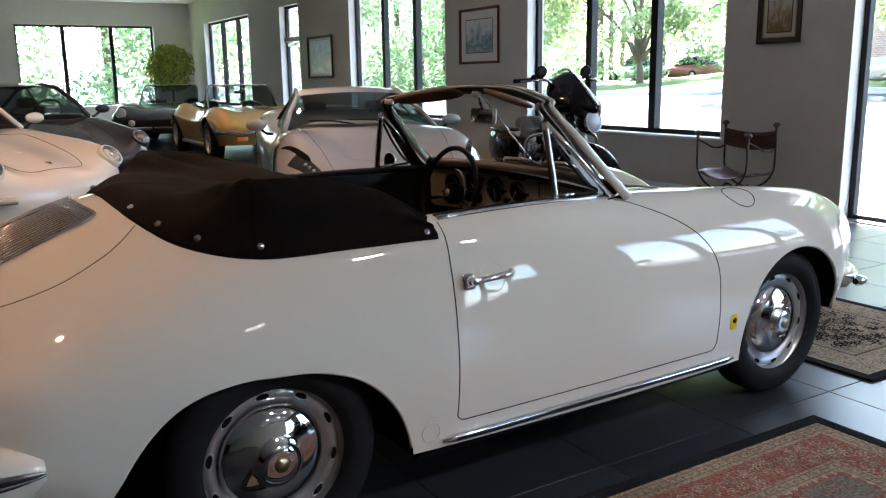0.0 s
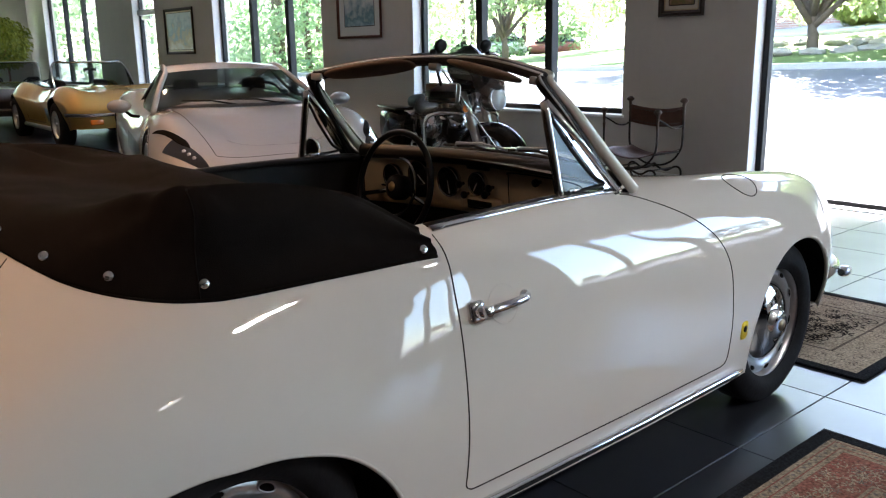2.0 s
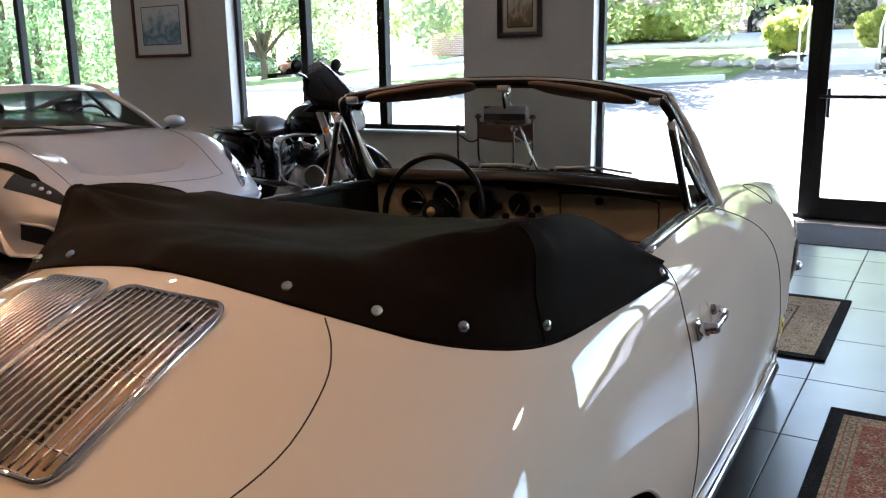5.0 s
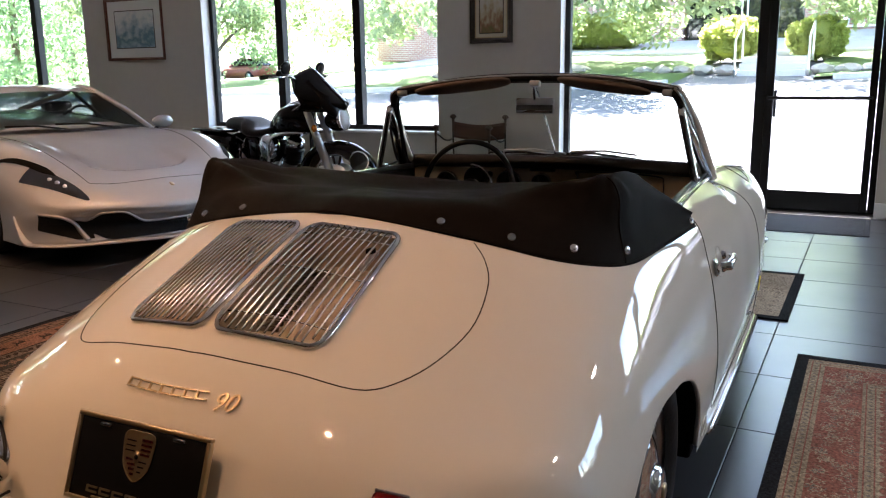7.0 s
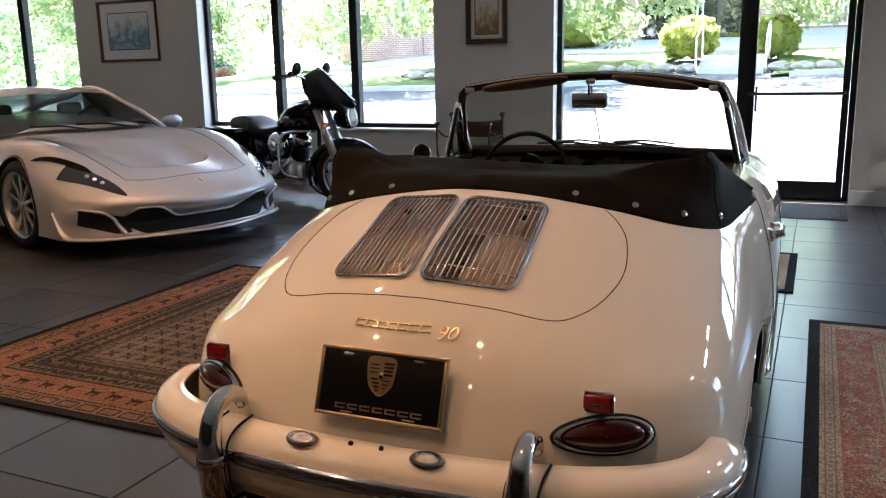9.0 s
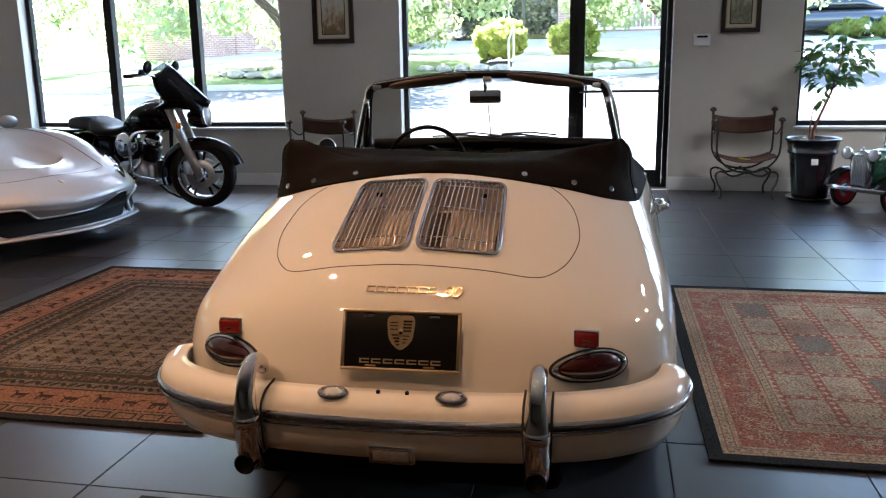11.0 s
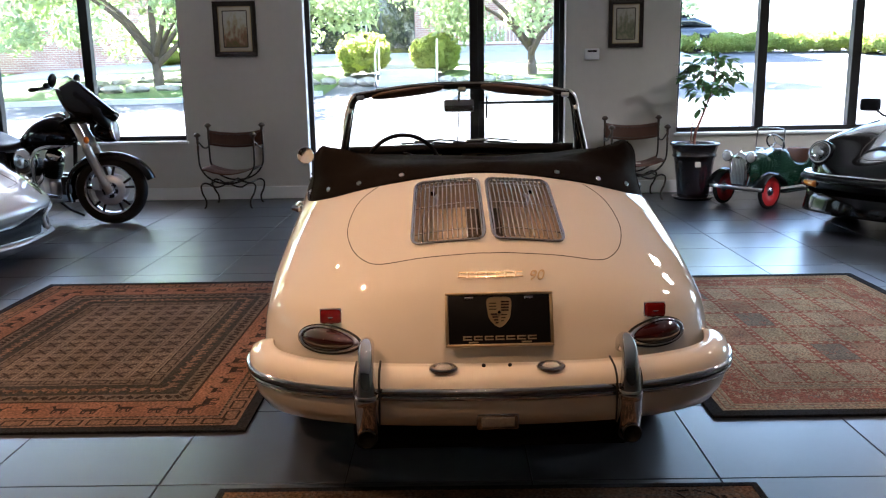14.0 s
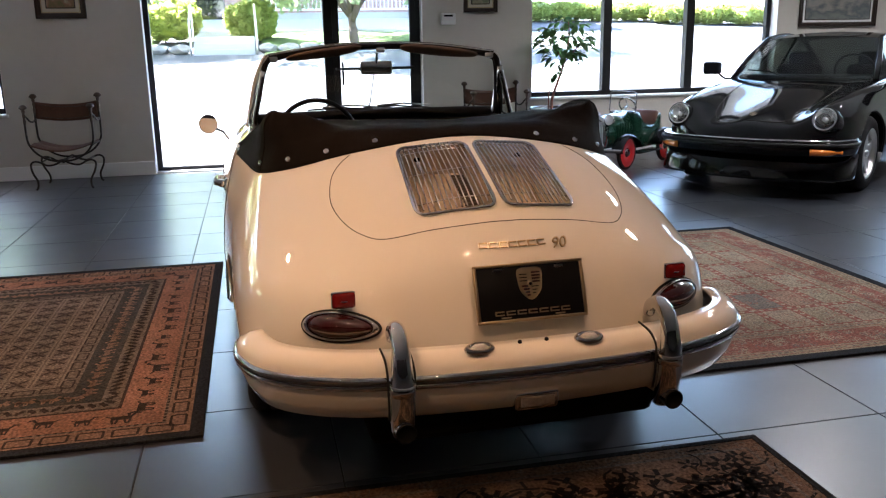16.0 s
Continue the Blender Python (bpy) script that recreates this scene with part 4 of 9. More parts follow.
for s in (1, -1):
    corner = []
    c = 0.12
    for (cx, cy), a0 in (((1 - c, c), -90), ((1 - c, 1 - c), 0), ((c, 1 - c), 90), ((c, c), 180)):
        for a in np.linspace(a0, a0 + 90, 8):
            corner.append((cx + c * math.cos(radians(a)), cy + c * math.sin(radians(a))))
    rim = [gp(s, u, v, 0.006) for u, v in corner]
    g = part("grille_frame", tube(rim, 0.0055, 8, True), M["chrome"], cab["engine_lid"], "chrome framed air grille")
    for q0, (cu, cv_) in enumerate(((1, 0), (1, 1), (0, 1), (0, 0))):  # body colour outside the rounded corners
        bm = bmesh.new()
        tip = bm.verts.new(gp(s, 0.985 if cu else 0.015, 0.985 if cv_ else 0.015, 0.001))
        fan = [bm.verts.new(gp(s, u, v, 0.001)) for u, v in corner[q0 * 8:q0 * 8 + 8]]
        for a, b in zip(fan, fan[1:]):
            bm.faces.new((tip, a, b))
        part("corner_fillet", bm, M["ivory"], g)
    walls = [[gp(s, u, v, h) for u, v in corner] for h in (0.003, -0.05, -0.105)]
    part("grille_well", sheet(walls, closed_v=True), M["grille_dark"], g, "painted sides of the air opening")
    part("grille_tray", sheet([[gp(s, u, v, -0.1) for u in np.linspace(0.0, 1.0, 7)] for v in np.linspace(0.0, 1.0, 10)]), M["grille_dark"], g, "tan air-guide panel below the bars")
    part("support_arm", tube([gp(s, 0.70, 0.0, -0.05), gp(s, 0.72, 0.12, -0.045), gp(s, 0.70, 0.2, -0.055)], 0.007, 8), M["satin"], g)
    part("hinge_lug", moved_bm(box(-0.01, 0.01, -0.008, 0.008, -0.006, 0.006, 0.002), Matrix.Translation(gp(s, 0.74, 0.12, -0.02))), M["under"], g)
    for k in range(15):
        u = (k + 0.5) / 15
        lo = 0.012 if 0.1 < u < 0.9 else 0.045
        part("slat", tube([gp(s, u, v, 0.0085) for v in np.linspace(lo, 1 - lo, 10)], 0.0025, 6), M["bright"], g)
    for v in (0.12, 0.48, 0.87):
        part("cross_wire", tube([gp(s, u, v, 0.0045) for u in np.linspace(0.02, 0.98, 8)], 0.0019, 6), M["bright"], g)
    for k in range(13):  # louvres of the shroud below, beside the middle
        v = 0.12 + 0.05 * k
        part("shroud_fin", tube([gp(s, u, v, -0.094) for u in np.linspace(0.02, 0.26, 4)], 0.006, 5), M["shroud"], g)

# door handles, badge
for s, key in ((-1, "door_right"), (1, "door_left")):
    a, n = side(0.60, 0.715, s)
    b, _ = side(0.755, 0.722, s)
    n = Vector(n)
    h = part("handle", tube(spline([a + n * 0.012, a + n * 0.036, (a * 0.6 + b * 0.4) + n * 0.043, (a * 0.2 + b * 0.8) + n * 0.036, b + n * 0.012], 24), [0.015] * 5 + [0.0105] * 14 + [0.009] * 6, 12), M["chrome"], cab[key], "chrome pull door handle")
    part("escutcheon", moved_bm(box(-0.021, 0.021, -0.025, 0.025, -0.004, 0.014, 0.009, seg=3), facing(a, n)), M["chrome"], h)
    c_, nc = side(0.685, 0.716, s)
    part("scratch_guard", moved_bm(tube([Vector((0.046 * math.cos(u), 0.046 * math.sin(u), 0.0012)) for u in np.linspace(0, 2 * math.pi, 49)[:-1]], 0.0007, 6, True), facing(c_, nc)), M["ivory"], h, "clear round film edge behind the handle")
    part("lock_button", moved_bm(lathe([(0.0125, 0.03), (0.0125, 0.05), (0.009, 0.054), (0, 0.054)], 20), facing(a, n)), M["chrome"], h)
    part("escutcheon", moved_bm(lathe([(0.013, -0.003), (0.013, 0.006), (0.006, 0.012), (0, 0.012)], 20), facing(b, n)), M["chrome"], h)
p, n = side(1.775, 0.395)
bm = lathe([(0.031, -0.001), (0.031, 0.002), (0.027, 0.0035), (0, 0.0035)], 28)
for v in bm.verts:
    r_ = math.hypot(v.co.x, v.co.y)
    if r_ > 1e-6:
        k_ = ((abs(v.co.x) / r_) ** 4 + (abs(v.co.y) / r_) ** 4) ** -0.25
        v.co.x, v.co.y = v.co.x * k_ * 0.66, v.co.y * k_ * 1.0
bd = part("side_badge", moved_bm(bm, facing(p, n)), M["yellow"], cabrio, "small yellow badge on the front wing")
bm = lathe([(0.011, 0.0035), (0.011, 0.005), (0, 0.005)], 20)
part("badge_emblem", moved_bm(bm, facing(p, n) @ pose(0, 0.006, 0)), M["plate"], bd)
p, n = over(1.27, 0.69)
mp_ = Vector((1.228, 0.825, 0.908))
wm = part("wing_mirror", moved_bm(lathe([(0, -0.03), (0.027, -0.025), (0.042, -0.008), (0.045, 0.0), (0.041, 0.004)], 32, "X", Matrix.Translation(mp_) @ pose(0, 0, 0, 0, 0, 190)), Matrix()), M["chrome"], cabrio, "round chrome wing mirror")
part("mirror_glass", lathe([(0.041, 0.003), (0, 0.003)], 32, "X", Matrix.Translation(mp_) @ pose(0, 0, 0, 0, 0, 190)), M["mirror"], wm)
part("mirror_stalk", tube([mp_ + Vector((0.02, 0, -0.01)), (1.24, 0.76, 0.87), (1.26, 0.735, 0.83)], 0.006, 8), M["chrome"], wm)

# ---- windscreen ----
BASE = [(1.285, 0.622, 0.885), (1.37, 0.52, 0.905), (1.465, 0.27, 0.925), (1.49, 0, 0.93), (1.465, -0.27, 0.925), (1.37, -0.52, 0.905), (1.285, -0.622, 0.885)]
HEAD = [(1.06, 0.55, 1.185), (1.085, 0.505, 1.215), (1.155, 0.25, 1.25), (1.18, 0, 1.258), (1.155, -0.25, 1.25), (1.085, -0.505, 1.215), (1.06, -0.55, 1.185)]
LOOP = [BASE[0], (1.21, 0.604, 0.985), (1.125, 0.58, 1.10), HEAD[0], (1.066, 0.532, 1.204)] + HEAD[1:-1] + [(1.066, -0.532, 1.204), HEAD[-1], (1.125, -0.58, 1.10), (1.21, -0.604, 0.985), BASE[-1]]
loop = [Vector(q) for q in spline(LOOP, 160)]
ws = part("windscreen_frame", tube(loop, [0.0165 - 0.0025 * max(0.0, min(1.0, (1.2 - q.z) / 0.05)) for q in loop], 14), M["vinyl"], cabrio, "black inner windscreen frame")


def post_flare(q):
    """How far down a windscreen post a point lies: 0 at the header, 1 at the foot."""
    return max(0.0, min(1.0, (1.2 - q.z) / 0.31))


def out_of(q, fwd, up, wide):
    k = post_flare(q)
    s = 1 if q.y > 0 else -1
    return q + Vector((fwd + 0.012 * k + 0.045 * k * k, s * wide * min(1, abs(q.y) / 0.5), up - 0.006 * k))


part("windscreen_trim", tube([out_of(q, 0.019, 0.006, 0.011) for q in loop], [0.0105 + 0.0065 * min(1.0, 2.5 * post_flare(q)) for q in loop], 14), M["ivory"], ws, "ivory outer windscreen surround")
part("chrome_bead", tube([out_of(q, 0.026, 0.004, 0.0) + Vector((0.016 * post_flare(q), 0, 0)) for q in loop], 0.0045, 8), M["chrome"], ws)
part("drip_channel", tube([q + Vector((-0.012, 0, 0.008)) + Vector((0, 0.006 * (1 if q.y > 0 else -1), 0)) for q in loop if q.z > 1.0], 0.0045, 8), M["satin"], ws, "worn metal roof channel")
b_, h_ = spline(BASE, 30), spline([(1.066, 0.55, 1.175)] + HEAD[1:-1] + [(1.066, -0.55, 1.175)], 30)
gl = part("windscreen_glass", sheet([[Vector(a) * (1 - t) + Vector(c) * t for a, c in zip(b_, h_)] for t in np.linspace(0, 1, 8)]), M["car_glass"], cabrio, "clear curved windscreen glass")
gl.visible_shadow = False


def on_glass(u, v):
    """A point of the screen: u across 0..1, v up 0..1."""
    k = u * 30
    i = min(29, int(k))
    lo, hi = (Vector(l[i]).lerp(Vector(l[i + 1]), k - i) for l in (b_, h_))
    return lo.lerp(hi, v)


gasket = []
for (cu, cv_), a0 in (((0.94, 0.17), -90), ((0.94, 0.80), 0), ((0.06, 0.80), 90), ((0.06, 0.17), 180)):
    for a in np.linspace(a0, a0 + 90, 10):
        gasket.append(on_glass(cu + 0.052 * math.cos(radians(a)), cv_ + 0.165 * math.sin(radians(a))))
    if a0 in (-90, 90):
        continue
    gasket += [on_glass(cu + (0.5 - cu) * 2 * k / 24, cv_ + (0.165 if a0 == 0 else -0.165)) for k in range(1, 24)]
part("glass_gasket", tube(gasket, 0.009, 8, True), M["black_rubber"], gl, "black rubber gasket round the glass")
part("windscreen_seal", tube([Vector(q) + Vector((0.006, 0, 0.0)) for q in b_], 0.010, 8), M["black_rubber"], cabrio)
part("screen_base_bead", tube([Vector(q) + Vector((0.018, 0, -0.004)) for q in b_], 0.005, 8), M["chrome"], cabrio, "bright bead round the screen foot")
for s in (1, -1):  # latches where the top clamps on
    for y in (0.515, 0.0):
        if y == 0.0 and s < 0:
            continue
        part("top_latch", moved_bm(box(-0.012, 0.012, -0.02, 0.02, -0.012, 0.01, 0.004), pose(1.062 if y else 1.165, s * y, 1.203 if y else 1.236, 0, 12, s * 30 if y else 0)), M["satin"], cabrio, "small metal top latch")


def visor_pad(s):
    """A flat padded board with round ends."""
    bm = ball(1.0, u=40, v=20)
    for v in bm.verts:
        r = math.hypot(v.co.x, v.co.y)
        if r > 1e-6:
            c, t = v.co.x / r, v.co.y / r
            k = (abs(c) ** 3.2 + abs(t) ** 3.2) ** (-1 / 3.2)
            v.co.x, v.co.y = v.co.x * k, v.co.y * k
        v.co.x *= 1 - 0.22 * max(0.0, v.co.y * s)
        v.co.z = math.copysign(abs(v.co.z) ** 0.7, v.co.z)
    return moved_bm(bm, pose(1.108, s * 0.275, 1.226, s * -6.5, 20, s * 13) @ Matrix.Diagonal((0.052, 0.187, 0.0135, 1)))


for s in (1, -1):
    top, back, front = Vector((1.045, s * 0.562, 1.150)), Vector((1.045, s * 0.622, 0.897)), Vector((1.275, s * 0.632, 0.895))
    vf = part("vent_window_frame", tube(spline([top, top * 0.5 + back * 0.5, back], 10), 0.0125, 8), M["bright"], cabrio, "bright metal quarter-light frame")
    part("frame_bar", tube([top, top * 0.55 + front * 0.45 + Vector((0.012, 0, 0)), front], 0.0125, 8), M["bright"], vf)
    part("frame_bar", tube([back, front], 0.0095, 8), M["bright"], vf)
    bm = bmesh.new()  # bright plate between the pivoting glass and the post
    for a, b, c in ((top, top.lerp(front, 0.97), top.lerp(front, 0.97).lerp(back, 0.17)), (top, top.lerp(front, 0.97).lerp(back, 0.17), top.lerp(back, 0.06).lerp(front, 0.03))):
        bm.faces.new([bm.verts.new(q + Vector((0, s * 0.002, 0))) for q in (a, b, c)])
    part("corner_plate", bm, M["bright"], vf, "bright metal corner plate", smooth=False)
    inner = [top.lerp(back, 0.14).lerp(front, 0.02), top.lerp(back, 0.55).lerp(front, 0.03), top.lerp(back, 0.93).lerp(front, 0.04), back.lerp(front, 0.45) + Vector((0, 0, 0.016)), back.lerp(front, 0.76) + Vector((0, 0, 0.024)), back.lerp(front, 0.74).lerp(top, 0.2), back.lerp(front, 0.62).lerp(top, 0.5)]
    part("rubber_seal", tube(spline(inner, 60, True), 0.0055, 6, True), M["black_rubber"], vf)
    bm = bmesh.new()
    bm.faces.new([bm.verts.new(q) for q in (top, back, front)])
    g = part("quarter_glass", bm, M["car_glass"], vf, "clear quarter-light glass")
    g.visible_shadow = False
    cq = top.lerp(front, 0.42) + Vector((-0.012, -s * 0.008, 0))
    part("catch", tube([cq + Vector((-0.01, 0, 0.022)), cq, cq + Vector((0.004, -s * 0.004, -0.026))], [0.008, 0.011, 0.006], 8), M["plate"], vf, "small black catch")
    part("hinge_block", moved_bm(box(-0.022, 0.022, -0.007, 0.007, -0.008, 0.008, 0.003), pose(*(back.lerp(front, 0.25) + Vector((0, -s * 0.004, 0.014))))), M["chrome"], vf)
    pts = [Vector((x, s * (0.652 - 0.02 * (x - 0.55) / 0.6), 0.893 + 0.006 * math.sin((x - 0.5) * 4))) for x in np.linspace(0.56, 1.30, 20)]
    part("waist_rail", tube(pts, 0.009, 8), M["chrome"], cabrio, "chrome rail along the door top")
    part("door_cap", tube([q + Vector((0, -s * 0.022, -0.002)) for q in pts], 0.014, 8), M["vinyl"], cabrio)
    rows = [[(x, s * (0.615 - k * 0.01), z) for x in np.linspace(0.3, 1.38, 8)] for k, z in enumerate((0.89, 0.7, 0.5, 0.3))]
    dp = part("door_panel", sheet(rows), M["vinyl"], cabrio, "black vinyl inner door panel")
    part("door_pull", tube(spline([(0.86, s * 0.605, 0.80), (0.88, s * 0.575, 0.80), (0.98, s * 0.565, 0.805), (1.0, s * 0.60, 0.81)], 12), 0.007, 8), M["chrome"], dp)
    part("window_crank", tube([(0.78, s * 0.602, 0.72), (0.78, s * 0.58, 0.72), (0.72, s * 0.578, 0.75)], 0.006, 8), M["chrome"], dp)
    part("sun_visor", visor_pad(s), M["visor"], cabrio, "padded brown sun visor")
# cabin
bm = box(0.0, 1.40, -0.6, 0.6, 0.28, 0.34, 0.02)
box(-0.05, 0.03, -0.6, 0.6, 0.3, 0.86, 0.02, bm)
part("cabin_floor", bm, M["under"], cabrio, "dark carpeted cabin floor")
ys_ = np.linspace(-0.6, 0.6, 25)
bow = lambda y: 0.10 * (y / 0.6) ** 2
rows = [[(1.40 - bow(y) - 0.03 * (z - 0.7), y, z) for y in ys_] for z in np.linspace(0.885, 0.71, 8)]
rows += [[(1.43 - bow(y), y, 0.68) for y in ys_], [(1.5 - bow(y), y, 0.675) for y in ys_]]
dash = part("dashboard", sheet(rows), M["dash"], cabrio, "beige painted metal dashboard with black pad")
dash.location = (0.022, 0, 0.02)
part("dash_pad", tube([(1.395 - bow(y), y, 0.893) for y in ys_], 0.028, 12), M["vinyl"], dash, "padded black dash roll")
rows = [[Vector(q) - Vector((0.022, 0, 0.02)) for q in spline(BASE, 24)], [Vector((1.40 - bow(y), y, 0.905)) for y in np.linspace(0.6, -0.6, 25)]]
part("dash_top", sheet(rows), M["vinyl"], dash)
part("lower_dash", sheet([[(1.42 - bow(y), y, 0.69) for y in ys_], [(1.42 - bow(y), y, 0.5) for y in ys_], [(1.30, y, 0.3) for y in ys_]]), M["under"], dash)
for y, z, r in ((0.46, 0.80, 0.05), (0.335, 0.812, 0.058), (0.195, 0.80, 0.056), (0.055, 0.805, 0.043)):
    m = pose(1.388 - bow(y), y, z, 0, -94)
    ga = part("gauge", moved_bm(lathe([(r, -0.01), (r, 0.008), (r * 0.93, 0.012), (r * 0.88, 0.008)], 32), m), M["chrome"], dash, "black gauge with bright rim")
    part("gauge_face", moved_bm(lathe([(r * 0.9, 0.006), (0, 0.006)], 28), m), M["gauge"], ga)
    part("needle", moved_bm(box(-0.001, 0.001, -0.1 * r, 0.75 * r, 0.0075, 0.009), m @ pose(0, 0, 0, 0, 0, 40 + 300 * y)), M["white_ink"], ga, smooth=False)
for y, z in ((0.125, 0.80), (0.10, 0.765), (-0.02, 0.80), (0.0, 0.775), (-0.25, 0.845), (0.27, 0.84)):
    part("knob", moved_bm(lathe([(0.007, 0), (0.007, 0.016), (0.014, 0.019), (0.013, 0.028), (0, 0.03)], 16), pose(1.387 - bow(y), y, z, 0, -94)), M["plate"], dash)
ra = part("radio", moved_bm(box(-0.028, 0.028, -0.1, 0.1, -0.01, 0.014, 0.012), pose(1.385, 0.03, 0.735, 0, -94)), M["dash"], dash, "radio in a beige surround")
part("radio_face", moved_bm(box(-0.016, 0.016, -0.06, 0.06, 0.012, 0.018, 0.003), pose(1.385, 0.03, 0.735, 0, -94)), M["gauge"], ra)
part("radio_keys", moved_bm(box(-0.013, -0.006, -0.05, 0.05, 0.017, 0.021, 0.001), pose(1.385, 0.03, 0.735, 0, -94)), M["chrome"], ra)
part("speaker_vent", moved_bm(box(-0.012, 0.012, -0.055, 0.055, -0.004, 0.006, 0.003), pose(1.384, 0.05, 0.868, 0, -94)), M["plate"], dash)
gb = [(1.387 - bow(y) - 0.004, y, z) for y, z in spline([(-0.12, 0.86), (-0.42, 0.86), (-0.455, 0.83), (-0.45, 0.745), (-0.42, 0.72), (-0.13, 0.72), (-0.105, 0.745), (-0.1, 0.84)], 60, True)]
part("glovebox_gap", tube(gb, 0.0022, 6, True), M["seam"], dash)
# steering wheel
m = pose(1.235, 0.313, 0.808, 0, -77)
ring = [m @ Vector((0.198 * math.cos(a), 0.198 * math.sin(a), 0.0)) for a in np.linspace(0, 2 * math.pi, 65)[:-1]]
sw = part("steering_wheel", tube(ring, 0.0115, 12, True), M["plate"], cabrio, "thin-rimmed black steering wheel")
for a in (104, -104):
    part("spoke", tube([m @ Vector((0.0, 0, -0.03)), m @ Vector((0.1 * math.cos(radians(a)), 0.1 * math.sin(radians(a)), -0.022)), m @ Vector((0.19 * math.cos(radians(a)), 0.19 * math.sin(radians(a)), -0.003))], 0.008, 8), M["chrome"], sw, "polished spoke")
part("horn_ring", tube([m @ Vector((0.105 * math.cos(a), 0.105 * math.sin(a), -0.01)) for a in np.linspace(math.pi, 2 * math.pi, 20)], 0.005, 8), M["chrome"], sw)
hb = part("horn_button", moved_bm(lathe([(0.045, -0.05), (0.048, -0.012), (0.042, 0.004), (0.025, 0.011), (0, 0.012)], 28), m), M["plate"], sw, "black horn button with crest")
part("button_crest", moved_bm(lathe([(0.018, 0.0115), (0.016, 0.014), (0, 0.0145)], 20), m), M["brass"], hb)
part("steering_column", tube([m @ Vector((0, 0, -0.04)), m @ Vector((0, 0, -0.3))], 0.024, 14), M["plate"], sw)
part("indicator_stalk", tube([m @ Vector((0, 0, -0.08)), m @ Vector((0.0, 0.13, -0.05))], 0.005, 8), M["chrome"], sw)
# rear-view mirror and its rod
m = pose(1.205, 0.015, 1.152, 0, -84)
rm = part("rear_view_mirror", moved_bm(box(-0.032, 0.032, -0.078, 0.078, -0.018, 0.004, 0.012), m), M["satin"], cabrio, "small rear-view mirror")
part("mirror_glass", moved_bm(box(-0.028, 0.028, -0.074, 0.074, 0.003, 0.006, 0.001), m), M["mirror"], rm)
part("mirror_rod", tube([(1.19, 0.01, 1.24), (1.465, 0.015, 0.945)], 0.0035, 8), M["chrome"], rm, "thin chrome rod")
part("mirror_stem", tube([(1.18, 0.01, 1.245), (1.195, 0.015, 1.20), (1.212, 0.015, 1.16)], 0.006, 8), M["chrome"], rm)
for y0 in (0.27, -0.02):
    a = Vector((1.52 - 0.3 * y0 * y0, y0, 0.915))
    wp = part("wiper", tube([a, a + Vector((-0.006, -0.02, 0.034)), a + Vector((-0.012, -0.16, 0.042)), a + Vector((-0.03, -0.3, 0.03))], [0.007, 0.006, 0.0045, 0.004], 8), M["satin"], cabrio, "thin metal windscreen wiper")
    part("blade", tube([a + Vector((0.004, 0.06, 0.022)), a + Vector((-0.012, -0.12, 0.03)), a + Vector((-0.05, -0.33, 0.012))], 0.005, 6), M["black_rubber"], wp)
    part("spindle", lathe([(0.016, -0.01), (0.016, 0.004), (0.009, 0.016), (0, 0.018)], 16, "Z", pose(*a)), M["chrome"], wp)

# ---- folded-top cover ----
edge = [(0.53, 0.704, 0.860), (0.265, 0.676, 0.858), (0.03, 0.640, 0.854), (-0.10, 0.577, 0.872), (-0.19, 0.464, 0.904), (-0.24, 0.28, 0.945), (-0.262, 0.0, 0.978)]
ridge = [(0.512, 0.675, 0.892), (0.345, 0.596, 0.994), (0.045, 0.588, 1.04), (-0.03, 0.50, 1.03), (-0.045, 0.39, 1.0), (-0.04, 0.22, 0.988), (-0.035, 0.0, 0.986)]
front = [(0.538, 0.632, 0.90), (0.425, 0.545, 0.975), (0.41, 0.44, 0.978), (0.41, 0.36, 0.972), (0.41, 0.26, 0.967), (0.41, 0.13, 0.963), (0.41, 0.0, 0.962)]
under = [(0.515, 0.61, 0.87), (0.40, 0.52, 0.90), (0.39, 0.42, 0.90), (0.39, 0.34, 0.90), (0.39, 0.25, 0.89), (0.39, 0.12, 0.89), (0.39, 0.0, 0.89)]
NH = 96
E_, F_, U_ = (spline(l, NH) for l in (edge, front, under))
soft, taut = spline(ridge, NH), [np.array(ridge[min(5, int(k * 6 / NH))]) * (1 - (k * 6 / NH - min(5, int(k * 6 / NH)))) + np.array(ridge[min(5, int(k * 6 / NH)) + 1]) * (k * 6 / NH - min(5, int(k * 6 / NH))) for k in range(NH + 1)]
R_ = [0.95 * a + 0.05 * b for a, b in zip(soft, taut)]
half_rows = []
for i in range(NH + 1):
    e, r, f, u = E_[i], R_[i], F_[i], U_[i]
    back = min(1.0, max(0.0, (i / NH * 6 - 2.3) / 1.2))  # 0 on the flank, 1 across the rear
    low = e + (r - e) * 0.33 + np.array([0, 0, 0.006 + 0.016 * back])
    high = e + (r - e) * 0.74 + np.array([0, 0.016 * (1 - back), 0.004 + 0.010 * back])
    near_r = r + (f - r) * 0.1 + np.array([0, 0, -0.002])
    sag = r + (f - r) * 0.5 + np.array([0, 0, -0.014 * min(1, i / 24)])
    half_rows.append(spline([e - np.array([0, 0, 0.012]), e, low, high, r, near_r, sag, f, u], 72))
full = [[np.array([p[0], p[1], p[2]]) for p in row] for row in half_rows] + [[np.array([p[0], -p[1], p[2]]) for p in row] for row in half_rows[-2::-1]]
